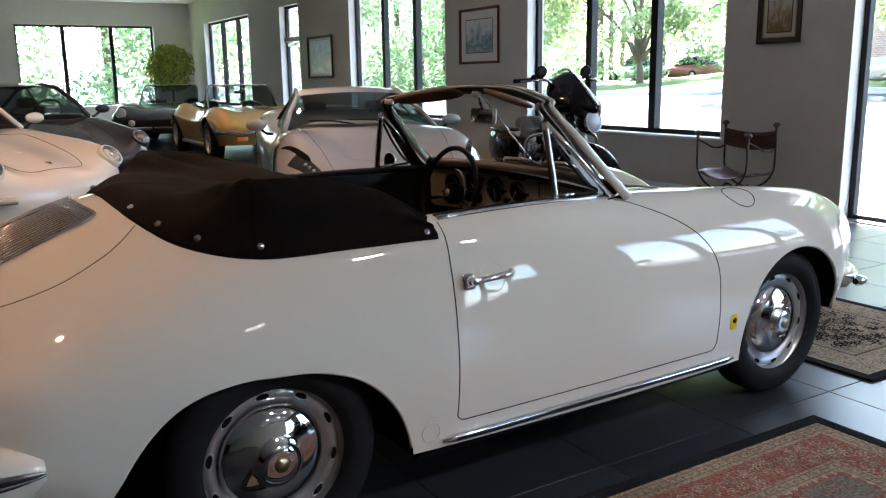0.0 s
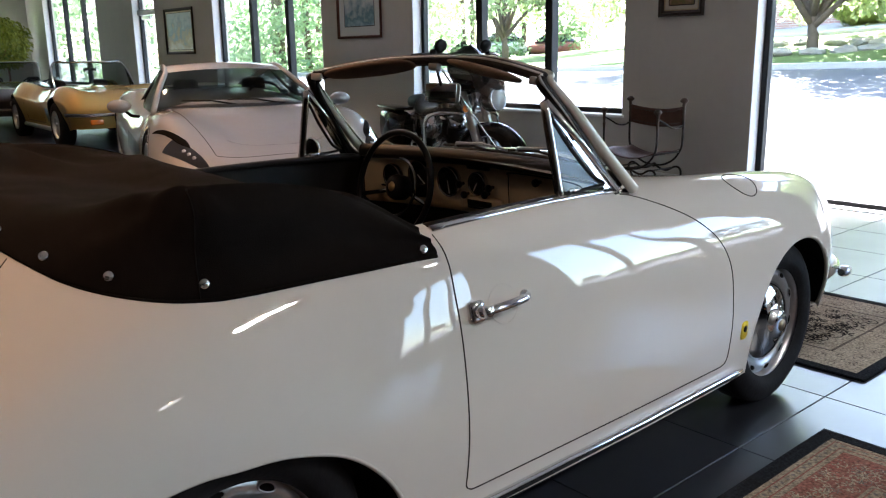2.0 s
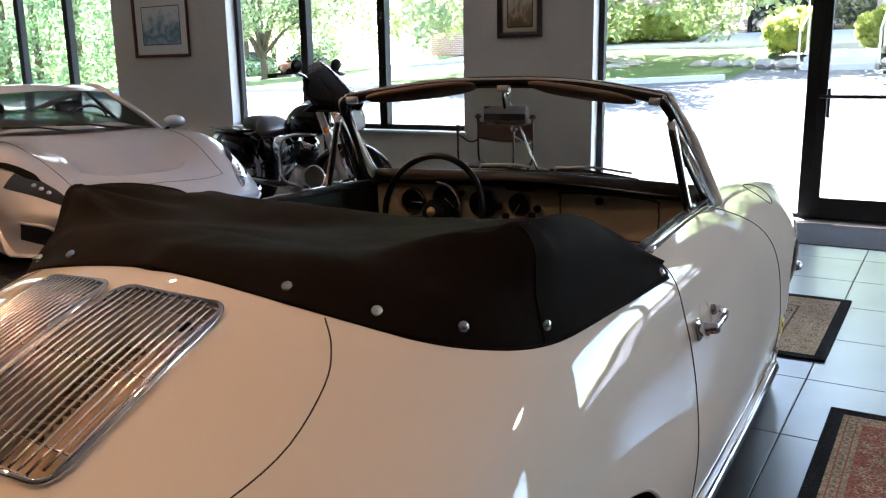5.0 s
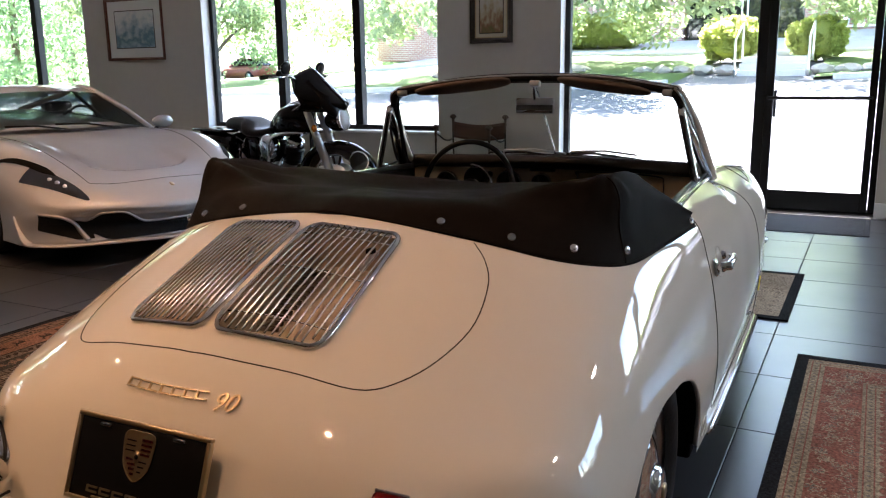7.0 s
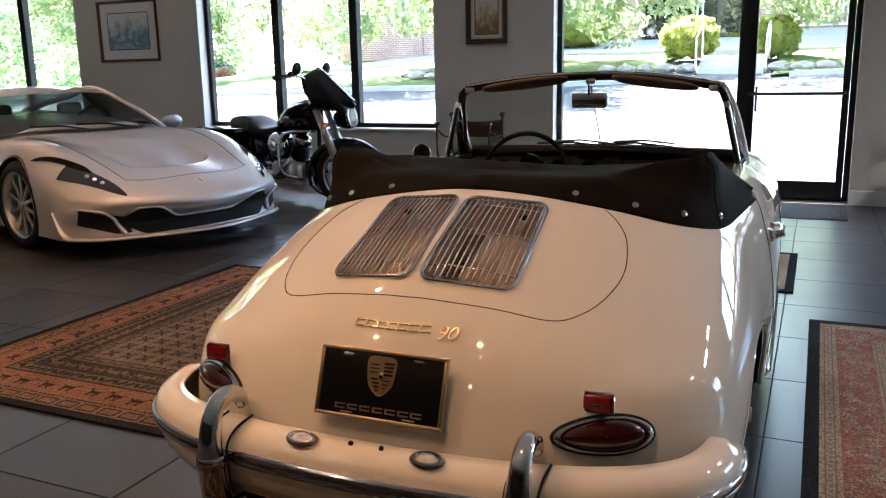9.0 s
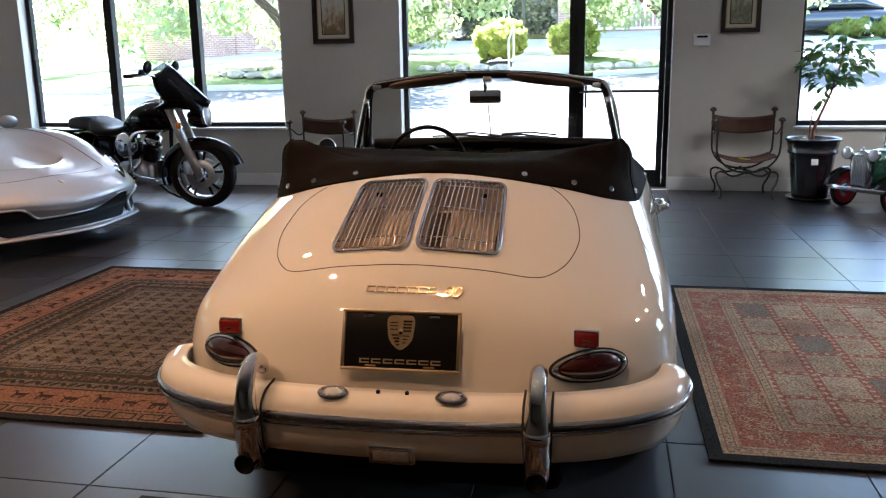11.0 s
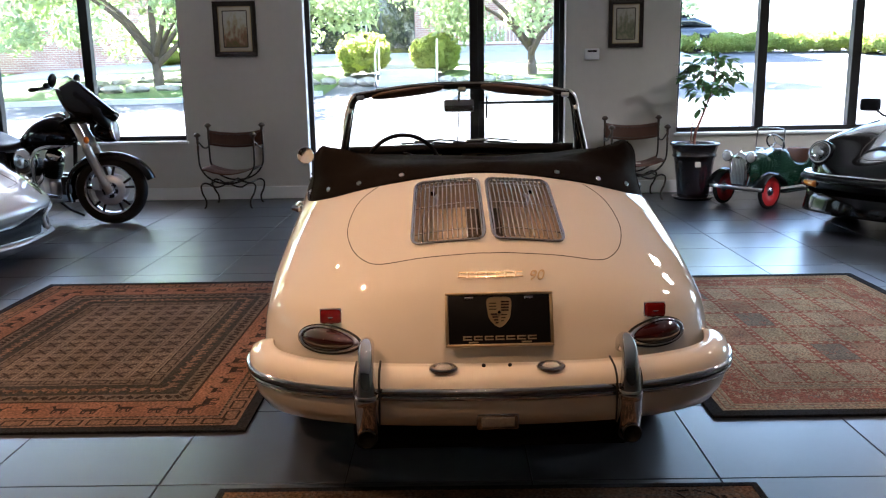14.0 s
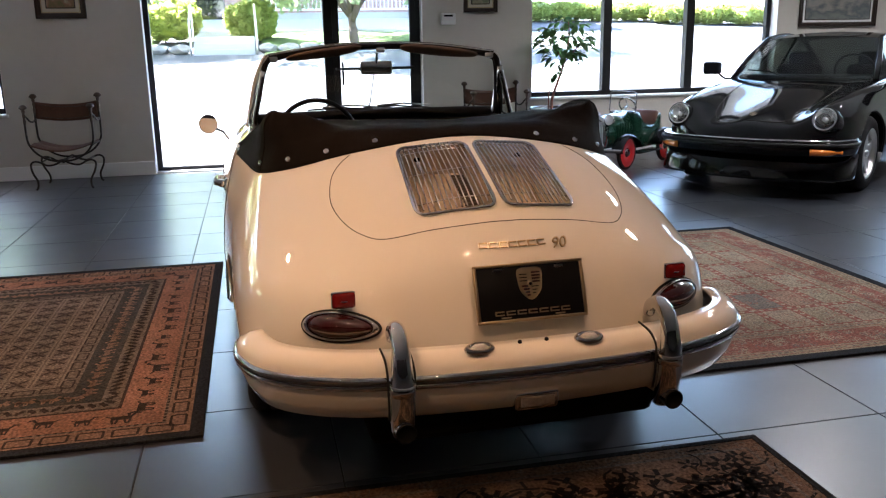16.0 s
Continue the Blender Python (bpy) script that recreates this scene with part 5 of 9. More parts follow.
for i, row in enumerate(full):
    for j, p in enumerate(row):
        k = min(1.0, max(0, (j - 12) / 9)) * min(1.0, (72 - j) / 12)
        w = 0.005 * noise.noise(Vector((p[0] * 6, p[1] * 4.5, 0.7))) + 0.003 * noise.noise(Vector((p[0] * 15, p[1] * 11, 2.7)))
        for s in (1, -1):  # pulls that fan out from the two frame corners
            dx, dy = p[0] - 0.04, s * p[1] - 0.575
            d = math.hypot(dx, dy)
            if d > 1e-4:
                ang = math.atan2(dy, dx)
                w += 0.0085 * math.exp(-((d - 0.16) / 0.15) ** 2) * math.sin(ang * 6.0 + (1.3 if s > 0 else 0.2) + 5 * d)
        w += 0.006 * math.sin(p[1] * 9.0 + p[0] * 14 + 0.8) * math.exp(-(p[1] / 0.4) ** 2)
        row[j] = p + np.array([0, 0, k * w])
cv = part("top_cover", sheet(full), M["canvas"], cabrio, "black canvas cover over the folded top")
part("cover_hem", tube([Vector(row[1]) + Vector((0, 0, -0.002)) for row in full], 0.005, 8), M["canvas"], cv)
for s in (1, -1):  # stitched seam from each corner to the hem
    c = [Vector(full[34 if s > 0 else 2 * NH - 34][j]) for j in range(4, 37, 2)]
    part("cover_seam", tube([q + Vector((0, 0, 0.001)) for q in c], 0.0024, 6), M["canvas"], cv)
for s in (1, -1):
    for x, y in ((0.488, 0.699), (0.015, 0.622), (-0.13, 0.55), (-0.215, 0.42), (-0.255, 0.27)):
        i = min(range(NH + 1), key=lambda q: abs(E_[q][1] - y - 0.015) + abs(E_[q][0] - x))
        i = i if s > 0 else 2 * NH - i
        q = Vector(full[i][12])
        n = (Vector(full[i][16]) - Vector(full[i][10])).cross(Vector(full[i - 2][12]) - Vector(full[i + 2][12])).normalized()
        n = n if n.z > 0 else -n
        st = part("press_stud", moved_bm(lathe([(0.0098, -0.004), (0.0102, 0.001), (0.0085, 0.005), (0.006, 0.0042), (0.004, 0.007), (0, 0.008)], 18), facing(q, n, (0, 0, 1), 0.0015)), M["chrome"], cv)

# ---- other cars: nose at the origin, looking along x ----
def shell(car, lines, arches, paint, nu=150, nv=8, regions=None, tweak=None):
    grid = full_width(loft(lines, nu, nv))
    if tweak:
        grid = [[tweak(p) for p in row] for row in grid]
    flat = [tuple(p) for row in grid for p in row]
    k = len(grid[0])
    tree = BVHTree.FromPolygons(flat, [(i * k + j, i * k + j + 1, (i + 1) * k + j + 1, (i + 1) * k + j) for i in range(len(grid) - 1) for j in range(k - 1)])
    obs = {}
    for key, me in split_body(grid, arches, regions or (lambda c: "body")).items():
        obs[key] = mesh_part(key, me, paint, car)

    def cast(o, w):
        p, n, _, _ = tree.ray_cast(Vector(o), Vector(w))
        if p is None:
            p, n, _, _ = tree.find_nearest(Vector(o) + Vector(w) * 2)
        return p, (n if n.dot(Vector(w)) < 0 else -n)
    return obs, cast


def strip(cast, rows, way, lift=0.004):
    """A patch laid on a body: rows of points thrown along a way."""
    out = []
    for row in rows:
        line = []
        for q in row:
            p, n = cast(Vector(q) - Vector(way) * 4, way)
            line.append(p + n * lift)
        out.append(line)
    bm = sheet(out)
    bmesh.ops.recalc_face_normals(bm, faces=bm.faces)
    return bm


def car_wheel(car, x, y, r, rim, spokes, s, metal=None, dish=0.02, cap=0.03, spoke_w=0.03):
    hub = new("wheel")
    hub.parent = car
    hub.matrix_basis = pose(x, s * y, r, 0, 0, 0 if s < 0 else 180)
    h = 0.11
    part("tyre", lathe([(rim - 0.01, h * 0.8), (rim + 0.004, h * 0.95), (rim + 0.03, h), (r - 0.02, h * 0.9), (r, h * 0.65), (r, -h * 0.65), (r - 0.02, -h * 0.9), (rim, -h)], 56, "Y", pose(0, 0, 0, 180)), M["rubber"], hub)
    metal = metal or M["satin"]
    part("rim", lathe([(rim + 0.004, h * 0.95), (rim, h * 0.98), (rim - 0.012, h * 0.85), (rim - 0.02, h * 0.3), (rim - 0.03, -0.02)], 56, "Y", pose(0, 0, 0, 180)), metal, hub)
    part("brake_disc", lathe([(0, 0.0), (rim * 0.8, 0.0), (rim * 0.8, -0.02)], 40, "Y", pose(0, 0, 0, 180)), M["under"], hub)
    bm = bmesh.new()
    for k in range(spokes):
        a = 2 * math.pi * k / spokes
        b = box(-spoke_w, spoke_w, 0, 0.02, 0.02, rim - 0.012, 0.006)
        bmesh.ops.transform(b, matrix=pose(0, -h * 0.85 + dish, 0, 0, math.degrees(a)), verts=b.verts)
        join(bm, b)
    part("spokes", bm, metal, hub)
    part("hub_cap", lathe([(cap, 0.0), (cap, 0.02), (0, 0.026)], 24, "Y", pose(0, -h * 0.85 + dish, 0, 180)), metal, hub)
    return hub


def wells(car, cast, x0, z0, r, w):
    for s in (1, -1):
        lip = [cast((x0 + r * math.cos(radians(a)), s * 3, z0 + r * math.sin(radians(a))), (0, -s, 0))[0] for a in np.linspace(-4, 184, 40)]
        part("arch_lip", tube([p + Vector((0, -s * 0.006, 0)) for p in lip], 0.008, 6), M["black_rubber"], car)
        rows = [[(p[0], p[1] - s * k, p[2]) for p in lip] for k in (0.01, 0.3)] + [[(x0, s * 0.35, z0)] * len(lip)]
        part("wheel_well", sheet(rows), M["under"], car)


def pane4(name, car, a, b, c, d, material, bulge=0.03, out=(1, 0, 0.5), label="", n=10):
    """A slightly domed quadrilateral pane a-b-c-d."""
    a, b, c, d, out = (Vector(q) for q in (a, b, c, d, out))
    rows = []
    for i in range(n + 1):
        v = i / n
        l0, l1 = a.lerp(d, v), b.lerp(c, v)
        rows.append([l0.lerp(l1, j / n) + out * bulge * (1 - (2 * j / n - 1) ** 2) * 1.0 for j in range(n + 1)])
    bm = sheet(rows)
    ob = part(name, bm, material, car, label)
    return ob, rows


def greenhouse(car, wb, wt, rt, rb, belt, roof_paint, glass, trim, crown=0.05, label=""):
    """Windscreen, roof, rear window and side glass from half-corner points; y positive."""
    mir = lambda p: (p[0], -p[1], p[2])
    ws, wrows = pane4("windscreen_glass", car, wb, mir(wb), mir(wt), wt, glass, crown * 2.2, (1, 0, 0.25), "raked windscreen glass")
    rw, rrows = pane4("rear_glass", car, rt, mir(rt), mir(rb), rb, glass, crown, (-0.6, 0, 0.6))
    top, back = wrows[-1], rrows[0]
    rows = []
    for i in range(13):
        t = i / 12
        rows.append([a.lerp(b, t) + Vector((0, 0, crown * math.sin(math.pi * t))) for a, b in zip(top, back)])
    part("roof", sheet(rows), roof_paint, car, label or "painted roof panel")
    for s in (1, -1):
        f = lambda p: Vector((p[0], s * p[1], p[2]))
        crest_ = [row[0] if s > 0 else row[-1] for row in rows]
        part("roof_rail", tube([f(wb)] + [f(wb).lerp(f(wt), 0.5) + Vector((0.015, s * 0.012, 0.01))] + crest_ + [f(rt).lerp(f(rb), 0.5), f(rb)], 0.026, 10), roof_paint, car)
        bl = [f(belt[0]).lerp(f(belt[1]), k / 12) for k in range(13)]
        up = [f(wb).lerp(f(wt), 0.5)] + crest_[0:13]
        up = [Vector(q) for q in spline([f(wb), f(wt)] + crest_[3:12:4] + [f(rt), f(rb)], 12)]
        sg = part("side_glass", sheet([bl, [a.lerp(b, 0.96) for a, b in zip(bl, up)]]), glass, car, "tinted side glass")
        part("pillar", tube([bl[7], up[7]], 0.016, 8), trim, car)
    return ws


def mirror_on(car, p, s, paint, k=1.0):
    if k < 1:  # a square-cornered shell
        shell_bm = moved_bm(box(-0.05, 0.045, -0.085, 0.085, -0.06, 0.06, 0.025, seg=3), pose(p[0], p[1] + s * 0.02, p[2] + 0.01))
    else:
        shell_bm = moved_bm(ball(1, u=18, v=12), pose(*p, 0, 0, 0) @ Matrix.Diagonal((0.06 * k, 0.095 * k, 0.055 * k, 1)))
    m = part("door_mirror", shell_bm, paint, car, "door mirror")
    part("mirror_face", moved_bm(ball(1, u=16, v=8), pose(p[0] - 0.045 * k, p[1], p[2]) @ Matrix.Diagonal((0.02 * k, 0.08 * k, 0.045 * k, 1))), M["mirror"], m)
    part("mirror_arm", tube([(p[0], p[1] - s * 0.03, p[2] - 0.03), (p[0] - 0.03, p[1] - s * 0.1, p[2] - 0.09), (p[0] - 0.04, p[1] - s * 0.17, p[2] - 0.1)], 0.014 * k, 8), M["plate"], m)


def cabin(car, x0, x1, w, z0, z1, seat_mat):
    bm = box(x0, x1, -w, w, z0 - 0.3, z0, 0.03)
    part("cabin_tub", bm, M["under"], car)
    for y in (0.34, -0.34):
        bm = box(x0 + 0.25, x0 + 0.42, y - 0.22, y + 0.22, z0, z1 - 0.12, 0.06)
        box(x0 + 0.27, x0 + 0.38, y - 0.12, y + 0.12, z1 - 0.16, z1, 0.04, bm)
        part("seat", bm, seat_mat, car, "upholstered seat")
    part("dash", box(x1 - 0.3, x1, -w, w, z0, z0 + 0.1, 0.04), M["vinyl"], car)
    ring = [pose(x1 - 0.42, 0.34, z0 + 0.12, 0, -65) @ Vector((0.18 * math.cos(a), 0.18 * math.sin(a), 0)) for a in np.linspace(0, 2 * math.pi, 33)[:-1]]
    part("steering_wheel", tube(ring, 0.012, 8, True), M["plate"], car)


def rear_engine_coupe(m, paint, label, lamps="upright", accent=True, seat=None, crest_z=0.60):
    car = thing("coupe_car", m, label, "car")
    C = [(-0.06, 0, 0.20), (0.0, 0, 0.38), (-0.05, 0, 0.53), (-0.22, 0, 0.625), (-0.65, 0, 0.745), (-1.25, 0, 0.865), (-2.0, 0, 0.92), (-2.9, 0, 0.92), (-3.6, 0, 0.8), (-4.12, 0, 0.62), (-4.2, 0, 0.28)]
    D = [(-0.08, 0.33, 0.20), (-0.03, 0.33, 0.38), (-0.08, 0.33, 0.525), (-0.25, 0.33, 0.61), (-0.66, 0.34, 0.725), (-1.27, 0.36, 0.86), (-2.0, 0.4, 0.915), (-2.9, 0.4, 0.91), (-3.58, 0.36, 0.8), (-4.1, 0.33, 0.61), (-4.18, 0.33, 0.28)]
    S = [(-0.2, 0.61, 0.20), (-0.15, 0.62, 0.38), (-0.17, 0.61, 0.56), (-0.28, 0.60, 0.72), (-0.68, 0.62, 0.80), (-1.3, 0.655, 0.87), (-2.0, 0.68, 0.895), (-2.9, 0.70, 0.89), (-3.5, 0.66, 0.80), (-4.0, 0.58, 0.62), (-4.08, 0.56, 0.28)]
    U = [(-0.36, 0.74, 0.20), (-0.30, 0.75, 0.38), (-0.31, 0.735, 0.53), (-0.40, 0.725, 0.66), (-0.72, 0.745, 0.72), (-1.3, 0.77, 0.74), (-2.0, 0.79, 0.74), (-2.9, 0.83, 0.75), (-3.4, 0.80, 0.71), (-3.85, 0.70, 0.58), (-3.92, 0.68, 0.28)]
    W = [(-0.5, 0.775, 0.20), (-0.46, 0.785, 0.34), (-0.47, 0.79, 0.44), (-0.55, 0.80, 0.52), (-0.78, 0.815, 0.55), (-1.3, 0.825, 0.52), (-2.0, 0.83, 0.50), (-2.9, 0.86, 0.54), (-3.3, 0.84, 0.53), (-3.65, 0.78, 0.45), (-3.7, 0.76, 0.28)]
    B = [(-0.55, 0.77, 0.20), (-0.55, 0.775, 0.22), (-0.58, 0.78, 0.22), (-0.66, 0.79, 0.21), (-0.85, 0.80, 0.2), (-1.3, 0.80, 0.19), (-2.0, 0.80, 0.19), (-2.9, 0.83, 0.21), (-3.2, 0.82, 0.24), (-3.45, 0.77, 0.27), (-3.5, 0.755, 0.28)]
    FX, RX = -0.82, -3.06
    hood = lambda c: "bonnet" if (-1.2 < c[0] < -0.2 and abs(c[1]) < 0.46 - 0.1 * (c[0] + 1.2) and c[2] > 0.5) else "body"
    obs, cast = shell(car, [C, D, S, U, W, B], [(FX, 0.31, 0.355), (RX, 0.31, 0.365)], paint, regions=hood)
    edge_ = [(-1.2, 0), (-1.19, 0.3), (-1.15, 0.43), (-1.0, 0.44), (-0.6, 0.40), (-0.32, 0.34), (-0.2, 0.24), (-0.16, 0)]
    hl = [cast((x, y, 3), (0, 0, -1))[0] for x, y in spline(edge_, 40)] + [cast((x, -y, 3), (0, 0, -1))[0] for x, y in spline(edge_, 40)[-2:0:-1]]
    part("bonnet_gap", tube(hl, 0.003, 6, True), M["seam"], obs["bonnet"])
    for x, y in ((FX, 0.69), (RX, 0.71)):
        for s in (1, -1):
            car_wheel(car, x, y, 0.31, 0.205, 5, s, M["satin"], spoke_w=0.045)
    wells(car, cast, FX, 0.31, 0.355, 0.8)
    wells(car, cast, RX, 0.31, 0.365, 0.8)
    cabin(car, -2.75, -1.45, 0.62, 0.82, 1.12, seat or M["vinyl"])
    greenhouse(car, (-1.40, 0.64, 0.885), (-1.93, 0.52, 1.245), (-3.0, 0.5, 1.22), (-3.72, 0.48, 0.86), ((-1.45, 0.665, 0.885), (-3.45, 0.66, 0.875)), paint, M["tint"], M["plate"])
    for s in (1, -1):  # headlamps
        if lamps == "upright":
            hm = facing((-0.17, s * 0.605, 0.635), (0.94, 0, 0.34))
            r = 0.092
        else:
            hm = facing((-0.205, s * 0.605, 0.665), (0.74, s * 0.12, 0.66))
            r = 0.1
        hb_ = part("headlamp", moved_bm(lathe([(r + 0.02, -0.12), (r + 0.014, -0.01), (r + 0.008, 0.008), (r, 0.012), (r - 0.006, 0.006)], 36), hm), paint, car, "round headlamp in a body-coloured ring")
        part("bezel", moved_bm(lathe([(r, 0.011), (r - 0.008, 0.015), (r - 0.014, 0.008)], 36), hm), M["chrome"], hb_)
        part("reflector_bowl", moved_bm(lathe([(r - 0.01, 0.008), (r * 0.7, -0.03), (r * 0.3, -0.05), (0, -0.052)], 32), hm), M["bright"], hb_)
        lens = part("lens", moved_bm(lathe([(r - 0.008, 0.009), (r * 0.8, 0.02), (r * 0.45, 0.03), (0, 0.034)], 32), hm), M["lamp_glass"], hb_, "clear ribbed lens")
        part("bulb_cap", moved_bm(lathe([(0.02, -0.03), (0.018, 0.006), (0, 0.008)], 14), hm), M["satin"], hb_)
        mirror_on(car, (-1.5, s * 0.88, 0.97), s, paint if lamps != "upright" else M["plate"], 1.0 if lamps != "upright" else 0.75)
    if accent:  # impact bumper with rubber and chrome lines, indicators, lower lip
        plan = [(-0.5, 0.80), (-0.3, 0.79), (-0.13, 0.70), (-0.02, 0.45), (0.035, 0.2), (0.045, 0), (0.035, -0.2), (-0.02, -0.45), (-0.13, -0.70), (-0.3, -0.79), (-0.5, -0.80)]
        plan = plan[::-1]
        bump = bumper(plan, [(-0.08, 0.47), (-0.02, 0.475), (0.01, 0.455), (0.015, 0.40), (0.01, 0.36), (-0.03, 0.335), (-0.08, 0.335)], "front_bumper", paint, car, "full-width impact bumper")
        bumper(plan, [(0.0, 0.452), (0.02, 0.45), (0.026, 0.435), (0.02, 0.42), (0.0, 0.42)], "bumper_strip", M["black_rubber"], bump)
        bumper(plan, [(-0.03, 0.472), (-0.005, 0.478), (0.006, 0.47), (-0.002, 0.462)], "chrome_line", M["chrome"], bump)
        for s in (1, -1):
            pts = [Vector((*p, 0.385)) for p in spline([(-0.055, s * 0.54), (-0.115, s * 0.64), (-0.21, s * 0.73)], 12)]
            il = part("indicator", tube([p + Vector((0.02, s * 0.012, 0)) for p in pts], 0.027, 8), M["amber"], bump, "amber indicator lens")
        plan2 = [(x - 0.03, y * 0.97) for x, y in plan]
        bumper(plan2, [(-0.05, 0.33), (0.0, 0.33), (0.012, 0.25), (0.03, 0.17), (0.03, 0.15), (-0.05, 0.16)], "chin_spoiler", paint, car)
    else:
        for s in (1, -1):
            pts = [Vector((*p, 0.40)) for p in spline([(-0.06, s * 0.5), (-0.13, s * 0.62), (-0.24, s * 0.72)], 12)]
            part("indicator", tube([p + Vector((0.0, s * 0.0, 0)) for p in pts], 0.03, 8), M["amber"] if lamps == "upright" else M["clear_lens"], car)
    p, n = cast((-0.27, 0, 3), (0, 0, -1))
    mm = facing(p, n, (-1, 0, 0.2))
    crest(mm @ pose(0, 0, -0.003), 0.75, car)
    for s in (0.32, -0.1):
        part("wiper", tube([(-1.30, s, 0.90), (-1.42, s - 0.2, 0.955), (-1.47, s - 0.42, 0.965)], 0.007, 6), M["black_rubber"], car)
    part("underbody", box(-3.9, -0.3, -0.5, 0.5, 0.16, 0.24, 0.02), M["under"], car)
    return car, cast


M["lamp_glass"] = glass_mat("headlamp_glass", (0.95, 0.96, 0.95), 0.22, 0.12)
M["tint"] = glass_mat("coupe_glass", (0.3, 0.34, 0.33), 0.05)
M["tan"] = mat("tan_leather", (0.32, 0.23, 0.13), 0.55, vary=0.15, scale=10, bump=0.1)
rear_engine_coupe(pose(3.97, -0.44, 0, 0, 0, 126.5), M["black_paint"], "glossy black classic coupe with chrome-lined impact bumper")
rear_engine_coupe(pose(1.68, 10.0, 0, 0, 0, -70), M["grey_paint"], "dark slate grey coupe with tan seats", "sloped", False, M["tan"])
rear_engine_coupe(pose(1.04, 7.55, 0, 0, 0, -57), M["cream"], "white rear-engined coupe with sloping headlamps", "sloped", False)

# ---- the silver mid-engined sports car ----
fer = thing("sports_car", pose(3.36, 6.06, 0, 0, 0, -105), "silver mid-engined sports car with wide dark front intakes", "car")
C = [(-0.16, 0, 0.13), (-0.05, 0, 0.165), (-0.11, 0, 0.25), (0.0, 0, 0.33), (0.02, 0, 0.385), (-0.03, 0, 0.44), (-0.2, 0, 0.53), (-0.55, 0, 0.645), (-1.0, 0, 0.745), (-1.4, 0, 0.83), (-2.1, 0, 0.93), (-3.0, 0, 0.98), (-4.0, 0, 0.93), (-4.5, 0, 0.78), (-4.6, 0, 0.3)]
D = [(-0.19, 0.38, 0.13), (-0.09, 0.38, 0.165), (-0.15, 0.38, 0.26), (-0.05, 0.38, 0.355), (-0.03, 0.38, 0.40), (-0.08, 0.38, 0.45), (-0.24, 0.38, 0.53), (-0.6, 0.38, 0.64), (-1.03, 0.38, 0.735), (-1.42, 0.4, 0.82), (-2.1, 0.42, 0.92), (-3.0, 0.44, 0.97), (-4.0, 0.42, 0.93), (-4.48, 0.4, 0.78), (-4.58, 0.4, 0.3)]
S = [(-0.30, 0.72, 0.13), (-0.23, 0.73, 0.17), (-0.26, 0.73, 0.27), (-0.20, 0.73, 0.365), (-0.20, 0.73, 0.42), (-0.26, 0.73, 0.475), (-0.42, 0.73, 0.58), (-0.78, 0.74, 0.745), (-1.1, 0.75, 0.815), (-1.5, 0.75, 0.82), (-2.1, 0.76, 0.80), (-3.0, 0.78, 0.90), (-4.0, 0.76, 0.92), (-4.42, 0.72, 0.78), (-4.5, 0.7, 0.3)]
U = [(-0.44, 0.86, 0.13), (-0.38, 0.87, 0.17), (-0.40, 0.875, 0.26), (-0.38, 0.88, 0.34), (-0.39, 0.88, 0.385), (-0.44, 0.885, 0.435), (-0.62, 0.895, 0.54), (-0.88, 0.91, 0.65), (-1.12, 0.915, 0.69), (-1.5, 0.89, 0.70), (-2.1, 0.86, 0.71), (-3.0, 0.90, 0.78), (-3.9, 0.90, 0.78), (-4.25, 0.84, 0.68), (-4.35, 0.82, 0.3)]
W = [(-0.62, 0.92, 0.13), (-0.58, 0.93, 0.17), (-0.58, 0.94, 0.24), (-0.6, 0.945, 0.30), (-0.64, 0.948, 0.34), (-0.70, 0.952, 0.38), (-0.80, 0.96, 0.44), (-0.95, 0.965, 0.48), (-1.15, 0.965, 0.49), (-1.5, 0.935, 0.47), (-2.1, 0.92, 0.45), (-3.0, 0.955, 0.52), (-3.75, 0.96, 0.53), (-4.0, 0.92, 0.48), (-4.1, 0.9, 0.3)]
B = [(-0.68, 0.92, 0.13), (-0.68, 0.93, 0.132), (-0.69, 0.93, 0.135), (-0.71, 0.935, 0.138), (-0.74, 0.938, 0.14), (-0.79, 0.94, 0.14), (-0.88, 0.94, 0.14), (-1.0, 0.94, 0.14), (-1.2, 0.93, 0.14), (-1.5, 0.91, 0.14), (-2.1, 0.90, 0.14), (-3.0, 0.92, 0.15), (-3.6, 0.93, 0.2), (-3.85, 0.9, 0.25), (-3.9, 0.89, 0.3)]


def bonnet_dish(p):
    """The air duct's outlet: a hollow that is deepest behind a curved front lip."""
    x, y, z = p
    if z > 0.45 and -1.25 < x < -0.36 and abs(y) < 0.40:
        w = max(0.0, 1 - (abs(y) / 0.40) ** 3)
        lip = -0.42 - 0.16 * (abs(y) / 0.40) ** 2.2
        t = min(1.0, max(0.0, (x + 1.25) / 0.65))
        stop = min(1.0, max(0.0, (lip - x) / 0.05))
        return np.array([x, y, z - 0.06 * w * t * t * (3 - 2 * t) * stop * stop * (3 - 2 * stop)])
    return p


